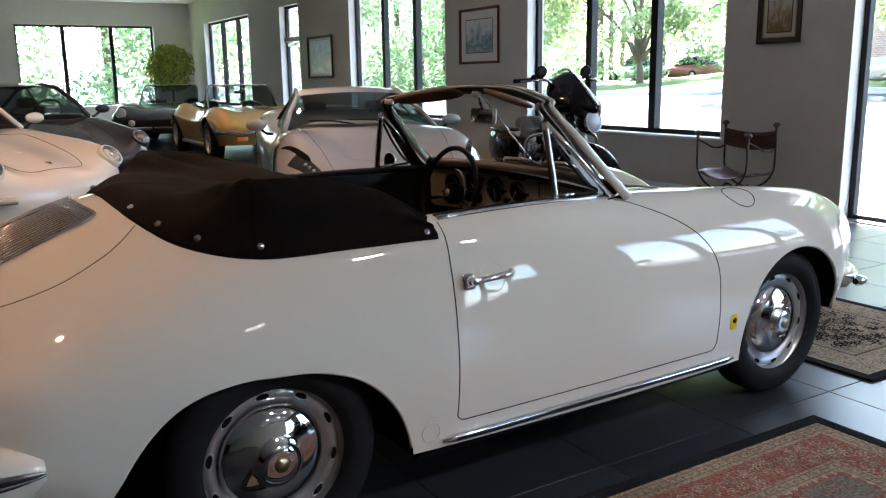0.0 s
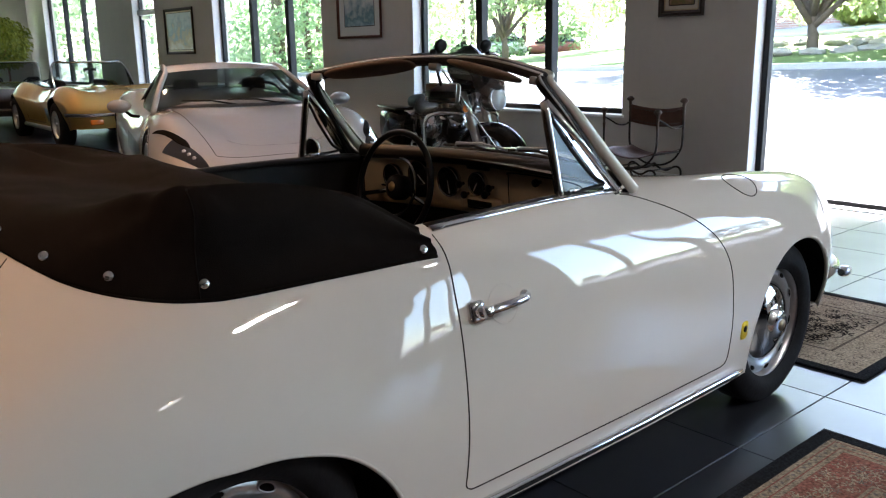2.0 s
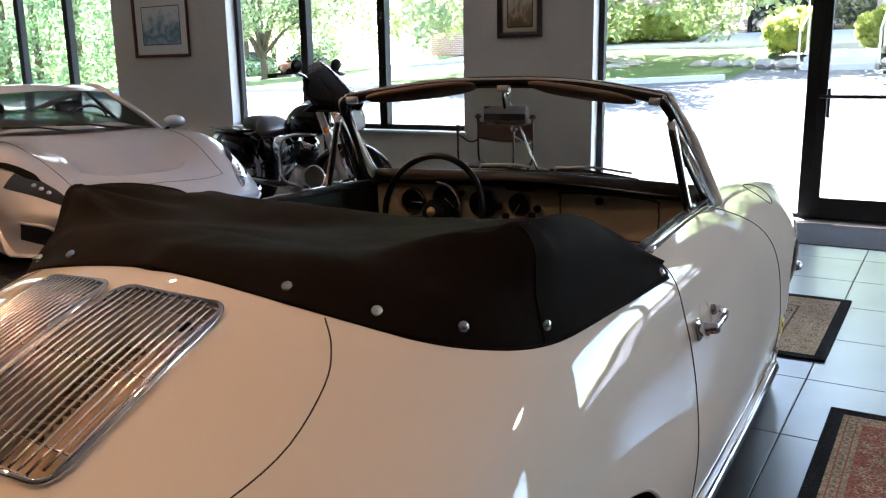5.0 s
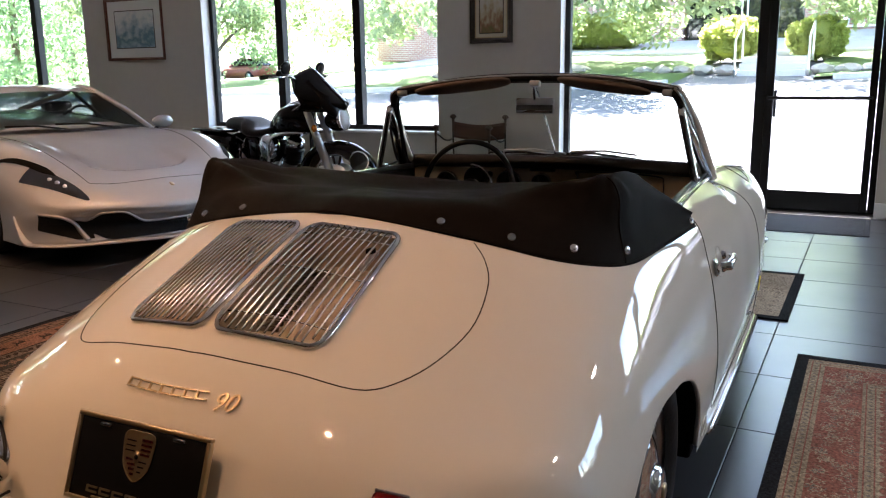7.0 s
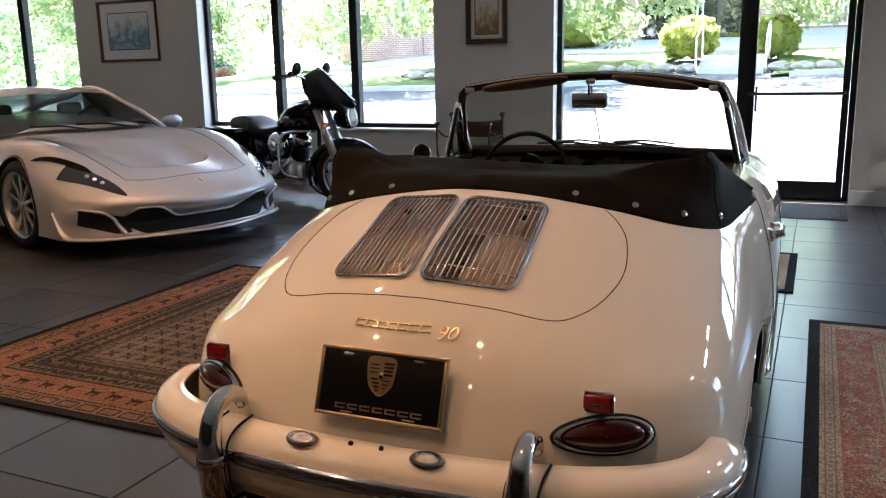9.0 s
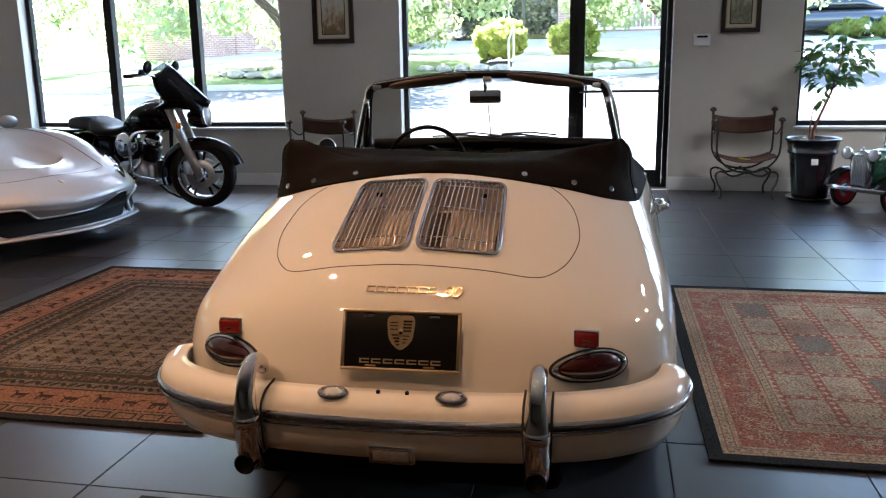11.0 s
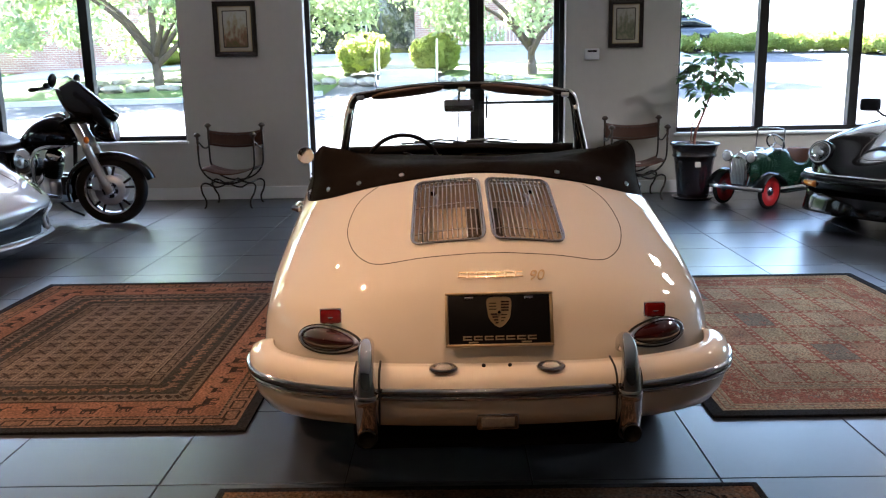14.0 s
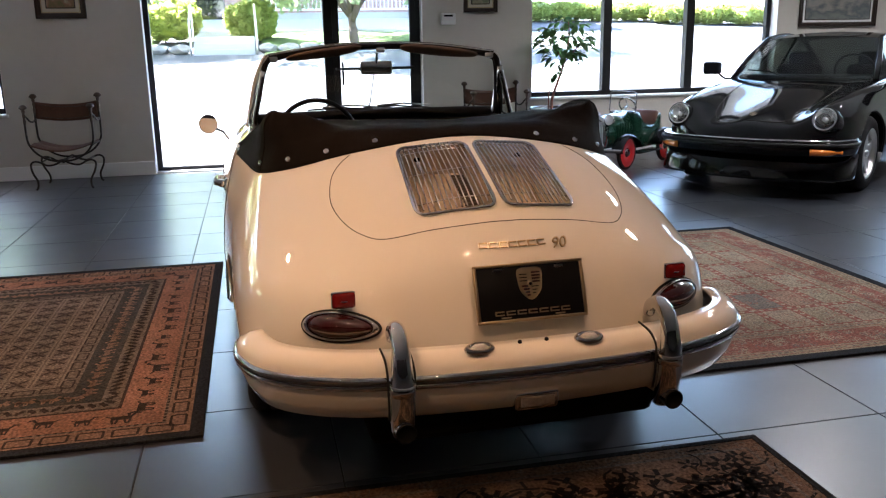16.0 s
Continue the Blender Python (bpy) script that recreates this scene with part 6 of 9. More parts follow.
fobs, fcast = shell(fer, [C, D, S, U, W, B], [(-1.21, 0.34, 0.37), (-3.72, 0.35, 0.38)], M["silver"], nu=280, nv=12, tweak=bonnet_dish)
for x, r, rim in ((-1.21, 0.34, 0.255), (-3.72, 0.35, 0.26)):
    for s in (1, -1):
        car_wheel(fer, x, 0.82, r, rim, 10, s, M["satin"], spoke_w=0.014)
    wells(fer, fcast, x, 0.345, 0.37, 0.9)
M["dark_lamp"] = mat("dark_headlamp_cover", (0.018, 0.018, 0.02), 0.12, vary=0.5, scale=40, coat=1.0)
M["mesh"] = mat("black_intake_mesh", (0.006, 0.006, 0.007), 0.6, vary=0.5, scale=70, bump=0.6, bump_scale=160, spec=0.2)


def front_band(y0, y1, zl, zu, n=24, k=8):
    return [[(3.0, y, zl(y) * (1 - t) + zu(y) * t) for y in np.linspace(y0, y1, n)] for t in np.linspace(0, 1, k)]


def rise(y, a, b):
    t = min(1.0, max(0.0, (abs(y) - a) / (b - a)))
    return t * t * (3 - 2 * t)


intake_top = lambda y: 0.262 + 0.10 * rise(y, 0.22, 0.46) - 0.05 * rise(y, 0.56, 0.64)
part("front_intake", strip(fcast, front_band(-0.64, 0.64, lambda y: 0.172 + 0.06 * rise(y, 0.50, 0.64), intake_top, 48), (-1, 0, 0), 0.004), M["mesh"], fer, "wide black mesh front intake")
pts = [fcast((3, y, intake_top(y) + 0.006), (-1, 0, 0))[0] + Vector((0.004, 0, 0)) for y in np.linspace(-0.62, 0.62, 50)]
part("intake_lip", tube(pts, 0.007, 8), M["silver"], fer)
for s in (1, -1):
    part("side_intake", strip(fcast, front_band(s * 0.60, s * 0.88, lambda y: 0.19 + 0.06 * max(0.0, (abs(y) - 0.7) / 0.16), lambda y: 0.325 + 0.035 * ((abs(y) - 0.7) / 0.16), 20), (-1, 0, 0), 0.004), M["mesh"], fer, "black mesh corner intake")
    pts = [fcast((3, s * y, z), (-1, 0, 0))[0] + Vector((0.006, s * 0.004, 0)) for y, z in spline([(0.64, 0.185), (0.665, 0.24), (0.70, 0.30), (0.78, 0.352), (0.88, 0.372)], 22)]
    part("intake_strake", tube(pts, [0.02 - 0.012 * k / 22 for k in range(23)], 8), M["silver"], fer)
    # slim headlamp, and the black slot above and behind it
    rows = []
    for t in np.linspace(0, 1, 11):
        rows.append([(-0.17 - 0.47 * u, s * (0.615 + 0.215 * u + (0.006 + 0.115 * math.sin(math.pi * min(1, 0.02 + u ** 0.8 * 0.72))) * (t - 0.42)), 0) for u in np.linspace(0, 1, 22)])
    lampo = part("headlamp", strip(fcast, rows, (0, 0, -1), 0.004), M["dark_lamp"], fer, "slim dark headlamp under clear cover")
    for u in (0.36, 0.48, 0.60):
        x, y = -0.17 - 0.47 * u, s * (0.62 + 0.215 * u)
        p, n = fcast((x, y, 3), (0, 0, -1))
        part("lamp_lens", moved_bm(lathe([(0.016, 0.0), (0.014, 0.006), (0, 0.009)], 18), facing(p, n, (0, 1, 0), 0.005)), M["satin"], lampo)
    rows = [[(-0.46 - 0.50 * u, s * (0.70 + 0.20 * u + (0.062 * (1 - u) ** 0.6 * min(1, u * 6) + 0.004) * (t - 0.5)), 0) for u in np.linspace(0, 1, 16)] for t in np.linspace(0, 1, 5)]
    part("brake_vent", strip(fcast, rows, (0, 0, -1), 0.006), M["under"], fer, "black vent above the headlamp")
    mp2 = Vector((-2.06, s * 1.035, 0.855))
    mirror_on(fer, tuple(mp2), s, M["silver"], 1.1)
    cr = [fcast((x, s * y, 3), (0, 0, -1))[0] + Vector((0, 0, 0.001)) for x, y in spline([(-0.31, 0.54), (-0.5, 0.56), (-0.95, 0.62), (-1.5, 0.66)], 24)]
    part("bonnet_gap", tube(cr, 0.002, 6), M["seam"], fer)
    rows = [[(-1.9 - 0.7 * u, s * 3, 0.42 + 0.16 * t + 0.1 * u) for u in np.linspace(0, 1, 10)] for t in np.linspace(-0.5, 0.5, 5)]
    part("side_scoop", strip(fcast, rows, (0, -s, 0), 0.004), M["plate"], fer)
line = [fcast((x, y, 3), (0, 0, -1))[0] for x, y in spline([(-0.31, -0.54), (-0.27, -0.4), (-0.25, -0.2), (-0.245, 0), (-0.25, 0.2), (-0.27, 0.4), (-0.31, 0.54)], 40)]
part("nose_gap", tube(line, 0.002, 6), M["seam"], fer)
p, n = fcast((-0.15, 0, 3), (0, 0, -1))
bm = lathe([(0.022, -0.001), (0.022, 0.003), (0, 0.004)], 24)
bmesh.ops.scale(bm, vec=(0.75, 1.15, 1), verts=bm.verts)
part("nose_badge", moved_bm(bm, facing(p, n, (-1, 0, 0.2))), M["brass"], fer, "small gold badge")
bumper([(-0.62, -0.945), (-0.42, -0.89), (-0.25, -0.74), (-0.10, -0.4), (-0.02, -0.15), (-0.01, 0), (-0.02, 0.15), (-0.10, 0.4), (-0.25, 0.74), (-0.42, 0.89), (-0.62, 0.945)], [(-0.12, 0.15), (0.0, 0.165), (0.035, 0.162), (0.045, 0.148), (0.0, 0.138), (-0.12, 0.135)], "front_splitter", M["silver"], fer, "thin silver front splitter")
cabin(fer, -3.05, -1.9, 0.66, 0.74, 1.06, M["vinyl"])
greenhouse(fer, (-1.80, 0.78, 0.80), (-2.38, 0.57, 1.13), (-3.0, 0.52, 1.125), (-3.95, 0.46, 0.95), ((-1.84, 0.80, 0.795), (-3.3, 0.78, 0.86)), M["silver"], M["tint"], M["plate"], 0.06)
for s in (0.35, -0.05):
    part("wiper", tube([(-1.56, s, 0.85), (-1.64, s - 0.25, 0.895), (-1.68, s - 0.5, 0.90)], 0.008, 6), M["black_rubber"], fer)
part("scuttle", strip(fcast, [[(-1.45 - 0.30 * (abs(y) / 0.74) ** 2 - 0.12 * t, y, 0) for y in np.linspace(-0.74, 0.74, 24)] for t in (0, 0.5, 1)], (0, 0, -1), 0.006), M["plate"], fer)
part("underbody", box(-4.3, -0.3, -0.7, 0.7, 0.12, 0.2, 0.02), M["under"], fer)

# ---- the gold open roadster ----
gol = thing("roadster_car", pose(4.72, 12.75, 0, 0, 0, -92), "metallic gold sixties roadster with black wheels wells and folded top", "car")
C = [(-0.1, 0, 0.3), (0.0, 0, 0.50), (-0.03, 0, 0.62), (-0.5, 0, 0.78), (-1.2, 0, 0.84), (-1.75, 0, 0.86), (-2.5, 0, 0.84), (-3.4, 0, 0.82), (-4.2, 0, 0.72), (-4.4, 0, 0.55), (-4.38, 0, 0.3)]
D = [(-0.1, 0.35, 0.3), (0.0, 0.35, 0.50), (-0.04, 0.35, 0.62), (-0.5, 0.35, 0.77), (-1.2, 0.35, 0.83), (-1.75, 0.35, 0.85), (-2.5, 0.38, 0.83), (-3.4, 0.38, 0.82), (-4.2, 0.35, 0.72), (-4.38, 0.35, 0.55), (-4.36, 0.35, 0.3)]
S = [(-0.16, 0.68, 0.3), (-0.05, 0.70, 0.50), (-0.1, 0.69, 0.64), (-0.45, 0.70, 0.82), (-1.0, 0.70, 0.88), (-1.7, 0.66, 0.83), (-2.5, 0.66, 0.80), (-3.3, 0.70, 0.90), (-4.1, 0.62, 0.74), (-4.3, 0.6, 0.55), (-4.28, 0.58, 0.3)]
U = [(-0.3, 0.80, 0.3), (-0.2, 0.83, 0.48), (-0.24, 0.83, 0.60), (-0.5, 0.84, 0.70), (-1.0, 0.86, 0.72), (-1.7, 0.80, 0.68), (-2.5, 0.80, 0.67), (-3.3, 0.86, 0.72), (-4.0, 0.76, 0.64), (-4.18, 0.72, 0.5), (-4.15, 0.7, 0.3)]
W = [(-0.42, 0.80, 0.3), (-0.36, 0.85, 0.5), (-0.4, 0.865, 0.58), (-0.6, 0.875, 0.62), (-1.0, 0.88, 0.62), (-1.7, 0.845, 0.58), (-2.5, 0.845, 0.58), (-3.3, 0.88, 0.62), (-3.9, 0.80, 0.58), (-4.05, 0.76, 0.45), (-4.05, 0.74, 0.3)]
B = [(-0.5, 0.72, 0.28), (-0.5, 0.74, 0.28), (-0.55, 0.76, 0.27), (-0.7, 0.77, 0.25), (-1.05, 0.78, 0.22), (-1.7, 0.77, 0.2), (-2.5, 0.77, 0.2), (-3.2, 0.78, 0.24), (-3.7, 0.75, 0.28), (-3.85, 0.73, 0.3), (-3.9, 0.72, 0.3)]
hole = lambda c: None if (-3.0 < c[0] < -1.95 and abs(c[1]) < 0.58 and c[2] > 0.7) else "body"
gobs, gcast = shell(gol, [C, D, S, U, W, B], [(-0.98, 0.33, 0.40), (-3.45, 0.33, 0.40)], M["gold"], regions=hole)
for x in (-0.98, -3.45):
    for s in (1, -1):
        car_wheel(gol, x, 0.75, 0.33, 0.20, 5, s, M["satin"], spoke_w=0.05)
    wells(gol, gcast, x, 0.33, 0.40, 0.85)
cabin(gol, -2.95, -1.95, 0.6, 0.62, 0.93, M["vinyl"])
wl = [(-1.72, 0.62, 0.83), (-1.62, 0.3, 0.86), (-1.60, 0, 0.865), (-1.62, -0.3, 0.86), (-1.72, -0.62, 0.83)]
wh = [(-2.02, 0.54, 1.19), (-1.98, 0.3, 1.215), (-1.97, 0, 1.22), (-1.98, -0.3, 1.215), (-2.02, -0.54, 1.19)]
part("windscreen_frame", tube(spline([wl[0]] + wh + [wl[-1]], 50), 0.016, 8), M["chrome"], gol, "chrome windscreen frame")
part("windscreen_glass", sheet([[Vector(a).lerp(Vector(b), t) for a, b in zip(spline(wl, 20), spline(wh, 20))] for t in np.linspace(0, 1, 5)]), M["tint"], gol)
for s in (1, -1):
    part("side_pane", sheet([[Vector((-1.76, s * 0.63, 0.84)), Vector((-2.05, s * 0.64, 0.83))], [Vector((-2.0, s * 0.56, 1.17)), Vector((-2.05, s * 0.57, 1.17))]]), M["tint"], gol)
    part("front_bumper", tube(spline([(0.02, s * 0.08, 0.52), (0.02, s * 0.4, 0.5), (-0.06, s * 0.72, 0.5), (-0.3, s * 0.88, 0.5)], 20), 0.028, 8), M["chrome"], gol, "slim chrome quarter bumper")
    part("indicator", moved_bm(box(-0.01, 0.01, -0.09, 0.09, -0.035, 0.035, 0.008), pose(0.0, s * 0.55, 0.40)), M["amber"], gol)
    part("sill_trim", tube([(-1.42, s * 0.80, 0.24), (-3.0, s * 0.80, 0.24)], 0.035, 8), M["satin"], gol, "ribbed bright sill cover")
    part("door_gap", tube([gcast((x, s * 3, z), (0, -s, 0))[0] for x, z in ((-1.75, 0.8), (-1.73, 0.6), (-1.75, 0.32), (-2.75, 0.32), (-2.78, 0.6), (-2.76, 0.8))], 0.004, 6), M["seam"], gol)
    rows = [[(-1.35 - 0.2 * u, s * 3, 0.45 + 0.1 * t) for u in np.linspace(0, 1, 5)] for t in (-1, 0, 1)]
    part("wing_vent", strip(gcast, rows, (0, -s, 0), 0.004), M["plate"], gol)
part("interior_mirror", moved_bm(box(-0.02, 0.01, -0.1, 0.1, -0.025, 0.025, 0.01), pose(-1.95, 0, 1.1)), M["plate"], gol)

# ---- the dark blue roadster behind ----
blu = thing("roadster_car", pose(3.75, 16.9, 0, 0, 0, -114), "dark blue vintage roadster with round chrome-ringed headlamps", "car")
bobs, bcast = shell(blu, [C, D, S, U, W, B], [(-0.98, 0.33, 0.38), (-3.35, 0.33, 0.38)], M["blue_paint"], nu=110, nv=6, regions=hole)
for x in (-0.98, -3.35):
    for s in (1, -1):
        car_wheel(blu, x, 0.72, 0.32, 0.2, 12, s, M["satin"], spoke_w=0.008)
    wells(blu, bcast, x, 0.33, 0.38, 0.85)
cabin(blu, -2.95, -1.95, 0.6, 0.62, 0.93, M["vinyl"])
part("windscreen_frame", tube(spline([wl[0]] + wh + [wl[-1]], 50), 0.018, 8), M["chrome"], blu, "chrome windscreen frame")
part("windscreen_glass", sheet([[Vector(a).lerp(Vector(b), t) for a, b in zip(spline(wl, 20), spline(wh, 20))] for t in np.linspace(0, 1, 5)]), M["tint"], blu)
for s in (1, -1):
    hm = facing((-0.10, s * 0.62, 0.70), (0.95, 0, 0.2))
    hd = part("headlamp", moved_bm(lathe([(0.11, -0.1), (0.105, 0.0), (0.1, 0.012), (0.09, 0.008)], 30), hm), M["chrome"], blu, "round chrome-ringed headlamp")
    part("lens", moved_bm(lathe([(0.092, 0.008), (0.06, 0.024), (0, 0.03)], 28), hm), M["clear_lens"], hd)
    part("front_bumper", tube(spline([(0.06, s * 0.02, 0.42), (0.06, s * 0.4, 0.42), (-0.02, s * 0.74, 0.42), (-0.3, s * 0.86, 0.42)], 20), 0.03, 8), M["chrome"], blu)
    part("fog_lamp", moved_bm(lathe([(0.06, -0.05), (0.062, 0.0), (0.05, 0.012), (0, 0.018)], 20), facing((0.06, s * 0.4, 0.52), (1, 0, 0))), M["clear_lens"], blu)

# ---- touring motorcycle: front axle over the origin, looking along x ----
def moved(bm, m):
    bmesh.ops.transform(bm, matrix=m, verts=bm.verts)
    return bm


def bulge_loft(sections, n=20):
    """Closed rings (x, half width, z low, z high) joined along x, ends capped."""
    bm, rings = bmesh.new(), []
    for x, w, z0, z1 in sections:
        zc, zh = (z0 + z1) / 2, (z1 - z0) / 2
        ring = []
        for k in range(n):
            a = 2 * math.pi * k / n
            c, s = math.cos(a), math.sin(a)
            ring.append(bm.verts.new((x, w * math.copysign(abs(c) ** 0.75, c), zc + zh * math.copysign(abs(s) ** 0.75, s))))
        rings.append(ring)
    for a, b in zip(rings, rings[1:]):
        for k in range(n):
            bm.faces.new((a[k], a[(k + 1) % n], b[(k + 1) % n], b[k]))
    bm.faces.new(rings[0][::-1])
    bm.faces.new(rings[-1])
    bmesh.ops.recalc_face_normals(bm, faces=bm.faces)
    return bm


def smooth_sections(sections, n=24):
    return [tuple(q) for q in spline(sections, n)]


def moto_wheel(bike, x, r, name, m):
    hub = new(name)
    hub.parent = bike
    hub.matrix_basis = m @ pose(x, 0, r)
    h, rim = 0.065, r * 0.72
    part("tyre", lathe([(rim, h), (r * 0.86, h * 1.05), (r * 0.97, h * 0.7), (r, 0), (r * 0.97, -h * 0.7), (r * 0.86, -h * 1.05), (rim, -h)], 56, "Y"), M["rubber"], hub)
    part("rim", lathe([(rim + 0.004, h), (rim - 0.012, h * 0.9), (rim - 0.022, 0.02), (rim - 0.022, -0.02), (rim - 0.012, -h * 0.9), (rim + 0.004, -h)], 56, "Y"), M["chrome"], hub)
    for k in range(5):
        b = bmesh.new()
        for s in (-1, 1):
            tube([(0.04 * s, 0.025, 0.03), (0.02 * s, 0.03, rim * 0.55), (0.045 * s, 0.03, rim - 0.015)], [0.016, 0.012, 0.014], 8, bm=b)
        part("wheel_spoke", moved(b, pose(0, 0, 0, 0, 72 * k) @ Matrix.Diagonal((1, -1, 1, 1))), M["plate"], hub)
    for s in (1, -1):
        part("brake_disc", lathe([(0.075, 0.07 * s), (rim * 0.6, 0.07 * s), (rim * 0.6, 0.062 * s), (0.075, 0.062 * s)], 40, "Y"), M["satin"], hub)
    part("hub_cap", lathe([(0, -0.1), (0.03, -0.095), (0.05, -0.06), (0.05, 0.06), (0.03, 0.095), (0, 0.1)], 24, "Y"), M["chrome"], hub)
    return hub


def motorcycle(m):
    bike = thing("motorcycle", m, "black touring motorcycle with batwing fairing and chrome engine", "motorcycle")
    piv = pose(-0.24, 0, 0, 0, 0, 24) @ pose(0.24, 0, 0)
    moto_wheel(bike, 0, 0.325, "front_wheel", piv)
    moto_wheel(bike, -1.62, 0.32, "rear_wheel", Matrix())
    # front fender
    rows = []
    for a in np.linspace(14, 196, 34):
        t = radians(a)
        rr = 0.355 + 0.065 * math.cos(t) ** 2
        drop = 0.0
        rows.append([piv @ Vector((rr * math.cos(t) - (0.055 * (1 - math.cos(p))) * math.cos(t), 0.085 * math.sin(p), 0.325 + rr * math.sin(t) - (0.075 * (1 - math.cos(p))) * math.sin(t) - drop)) for p in np.linspace(-1.5, 1.5, 13)])
    part("front_fender", sheet(rows), M["black_paint"], bike, "deep black front fender")
    for s in (1, -1):
        ax, up = Vector((0, s * 0.105, 0.325)), Vector((-0.3, s * 0.105, 1.06))
        leg = part("fork_leg", moved(tube([ax - Vector((-0.01, 0, 0.03)), ax.lerp(up, 0.1), ax.lerp(up, 0.52), ax.lerp(up, 0.53), ax.lerp(up, 0.55), up], [0.034, 0.04, 0.039, 0.044, 0.034, 0.032], 16), piv), M["steel"], bike, "polished metal fork leg")
        part("caliper", moved(box(-0.15, -0.07, s * 0.05, s * 0.12, 0.33, 0.45, 0.015), piv), M["satin"], leg)
        part("turn_signal", moved(ball(0.034, pose(-0.12, s * 0.2, 0.80) @ Matrix.Diagonal((0.7, 1, 1, 1)), 16, 10), piv), M["amber"], bike, "amber turn signal")
        part("signal_stalk", moved(tube([(-0.15, s * 0.1, 0.81), (-0.13, s * 0.2, 0.80)], 0.012, 8), piv), M["chrome"], bike)
        # bars, grips, mirrors
        bar = [(-0.3, s * 0.06, 1.12), (-0.32, s * 0.2, 1.25), (-0.37, s * 0.33, 1.265), (-0.42, s * 0.5, 1.255)]
        part("handlebar", moved(tube(spline(bar, 14), 0.013, 10), piv), M["chrome"], bike)
        part("grip", moved(tube([(-0.385, s * 0.37, 1.264), (-0.43, s * 0.54, 1.254)], 0.019, 12), piv), M["black_rubber"], bike)
        part("lever", moved(tube([(-0.33, s * 0.33, 1.265), (-0.31, s * 0.4, 1.26), (-0.36, s * 0.52, 1.25)], [0.012, 0.008, 0.007], 8), piv), M["chrome"], bike)
        part("switch_box", moved(ball(1, pose(-0.37, s * 0.335, 1.28) @ Matrix.Diagonal((0.03, 0.045, 0.035, 1)), 14, 10), piv), M["plate"], bike)
        mr = part("mirror_shell", moved(ball(1, pose(-0.33, s * 0.29, 1.335, 0, 10) @ Matrix.Diagonal((0.025, 0.075, 0.06, 1)), 18, 12), piv), M["plate"], bike, "black oval mirror")
        part("mirror_face", moved(ball(1, pose(-0.342, s * 0.29, 1.335, 0, 10) @ Matrix.Diagonal((0.016, 0.066, 0.052, 1)), 16, 8), piv), M["mirror"], mr)
        part("mirror_stem", moved(tube([(-0.34, s * 0.32, 1.29), (-0.33, s * 0.305, 1.31), (-0.33, s * 0.29, 1.32)], 0.007, 8), piv), M["plate"], mr)
    # batwing fairing
    lines = []
    for a in np.linspace(-1, 1, 25):
        b = abs(a)
        top = 1.34 - 0.09 * b ** 2
        low = 0.92 + 0.03 * b
        row = []
        for v in np.linspace(0, 1, 15):
            z = low + (top - low) * v
            x = 0.13 - 0.46 * max(0.0, v - 0.2) ** 1.05 - 0.9 * max(0.0, 0.22 - v) ** 1.6 - (0.40 - 0.27 * v) * b ** 2
            row.append(piv @ Vector((x, a * (0.16 + 0.11 * math.sin(math.pi * min(1.0, 0.12 + v * 0.86))), z)))
        lines.append(row)
    fair = part("fairing", sheet(lines), M["black_paint"], bike, "glossy black batwing fairing")
    fair.modifiers.new("thick", "SOLIDIFY").thickness = -0.02
    wind = [[piv @ Vector((-0.235 - 0.07 * v - 0.13 * a * a, a * 0.165, 1.335 - 0.09 * a * a + 0.04 * v * (1 - a * a))) for v in (0, 0.5, 1)] for a in np.linspace(-1, 1, 17)]
    part("wind_deflector", sheet(wind), M["dark_glass"], bike, "smoked wind deflector")
    hm = piv @ pose(0.065, 0, 0.875, 0, 84)
    hl = part("headlamp", moved(lathe([(0.06, -0.16), (0.1, -0.1), (0.11, -0.05), (0.108, 0.0), (0.1, 0.012), (0.093, 0.012)], 36), hm), M["black_paint"], bike, "round headlamp in a black nacelle")
    part("bezel", moved(lathe([(0.109, -0.004), (0.108, 0.012), (0.1, 0.024), (0.092, 0.016)], 36), hm), M["chrome"], hl)
    part("reflector_bowl", moved(lathe([(0.094, 0.014), (0.06, -0.03), (0, -0.045)], 28), hm), M["chrome"], hl)
    part("lens", moved(lathe([(0.094, 0.014), (0.07, 0.034), (0.04, 0.046), (0, 0.05)], 28), hm), M["clear_lens"], hl, "clear lens")
    part("inner_fairing", moved(bulge_loft([(0.07, 0.1, 0.86, 0.97), (0.0, 0.18, 0.9, 1.09), (-0.1, 0.18, 0.98, 1.17), (-0.2, 0.18, 1.06, 1.25), (-0.26, 0.15, 1.10, 1.27)], 20), piv), M["plate"], bike, "black inner fairing")
    part("dash_gauges", moved(box(-0.27, -0.2, -0.17, 0.17, 1.06, 1.2, 0.03), piv), M["plate"], bike)
    # tank, seat, rear
    part("fuel_tank", bulge_loft(smooth_sections([(-0.3, 0.045, 0.78, 0.88), (-0.36, 0.11, 0.74, 0.98), (-0.5, 0.16, 0.70, 1.01), (-0.68, 0.155, 0.69, 0.97), (-0.85, 0.11, 0.70, 0.86), (-0.94, 0.05, 0.70, 0.79)]), 24), M["black_paint"], bike, "black teardrop fuel tank")
    part("tank_console", bulge_loft([(-0.38, 0.02, 0.97, 1.0), (-0.45, 0.045, 0.98, 1.045), (-0.6, 0.045, 0.97, 1.02), (-0.75, 0.02, 0.92, 0.95)], 16), M["chrome"], bike, "chrome tank console")
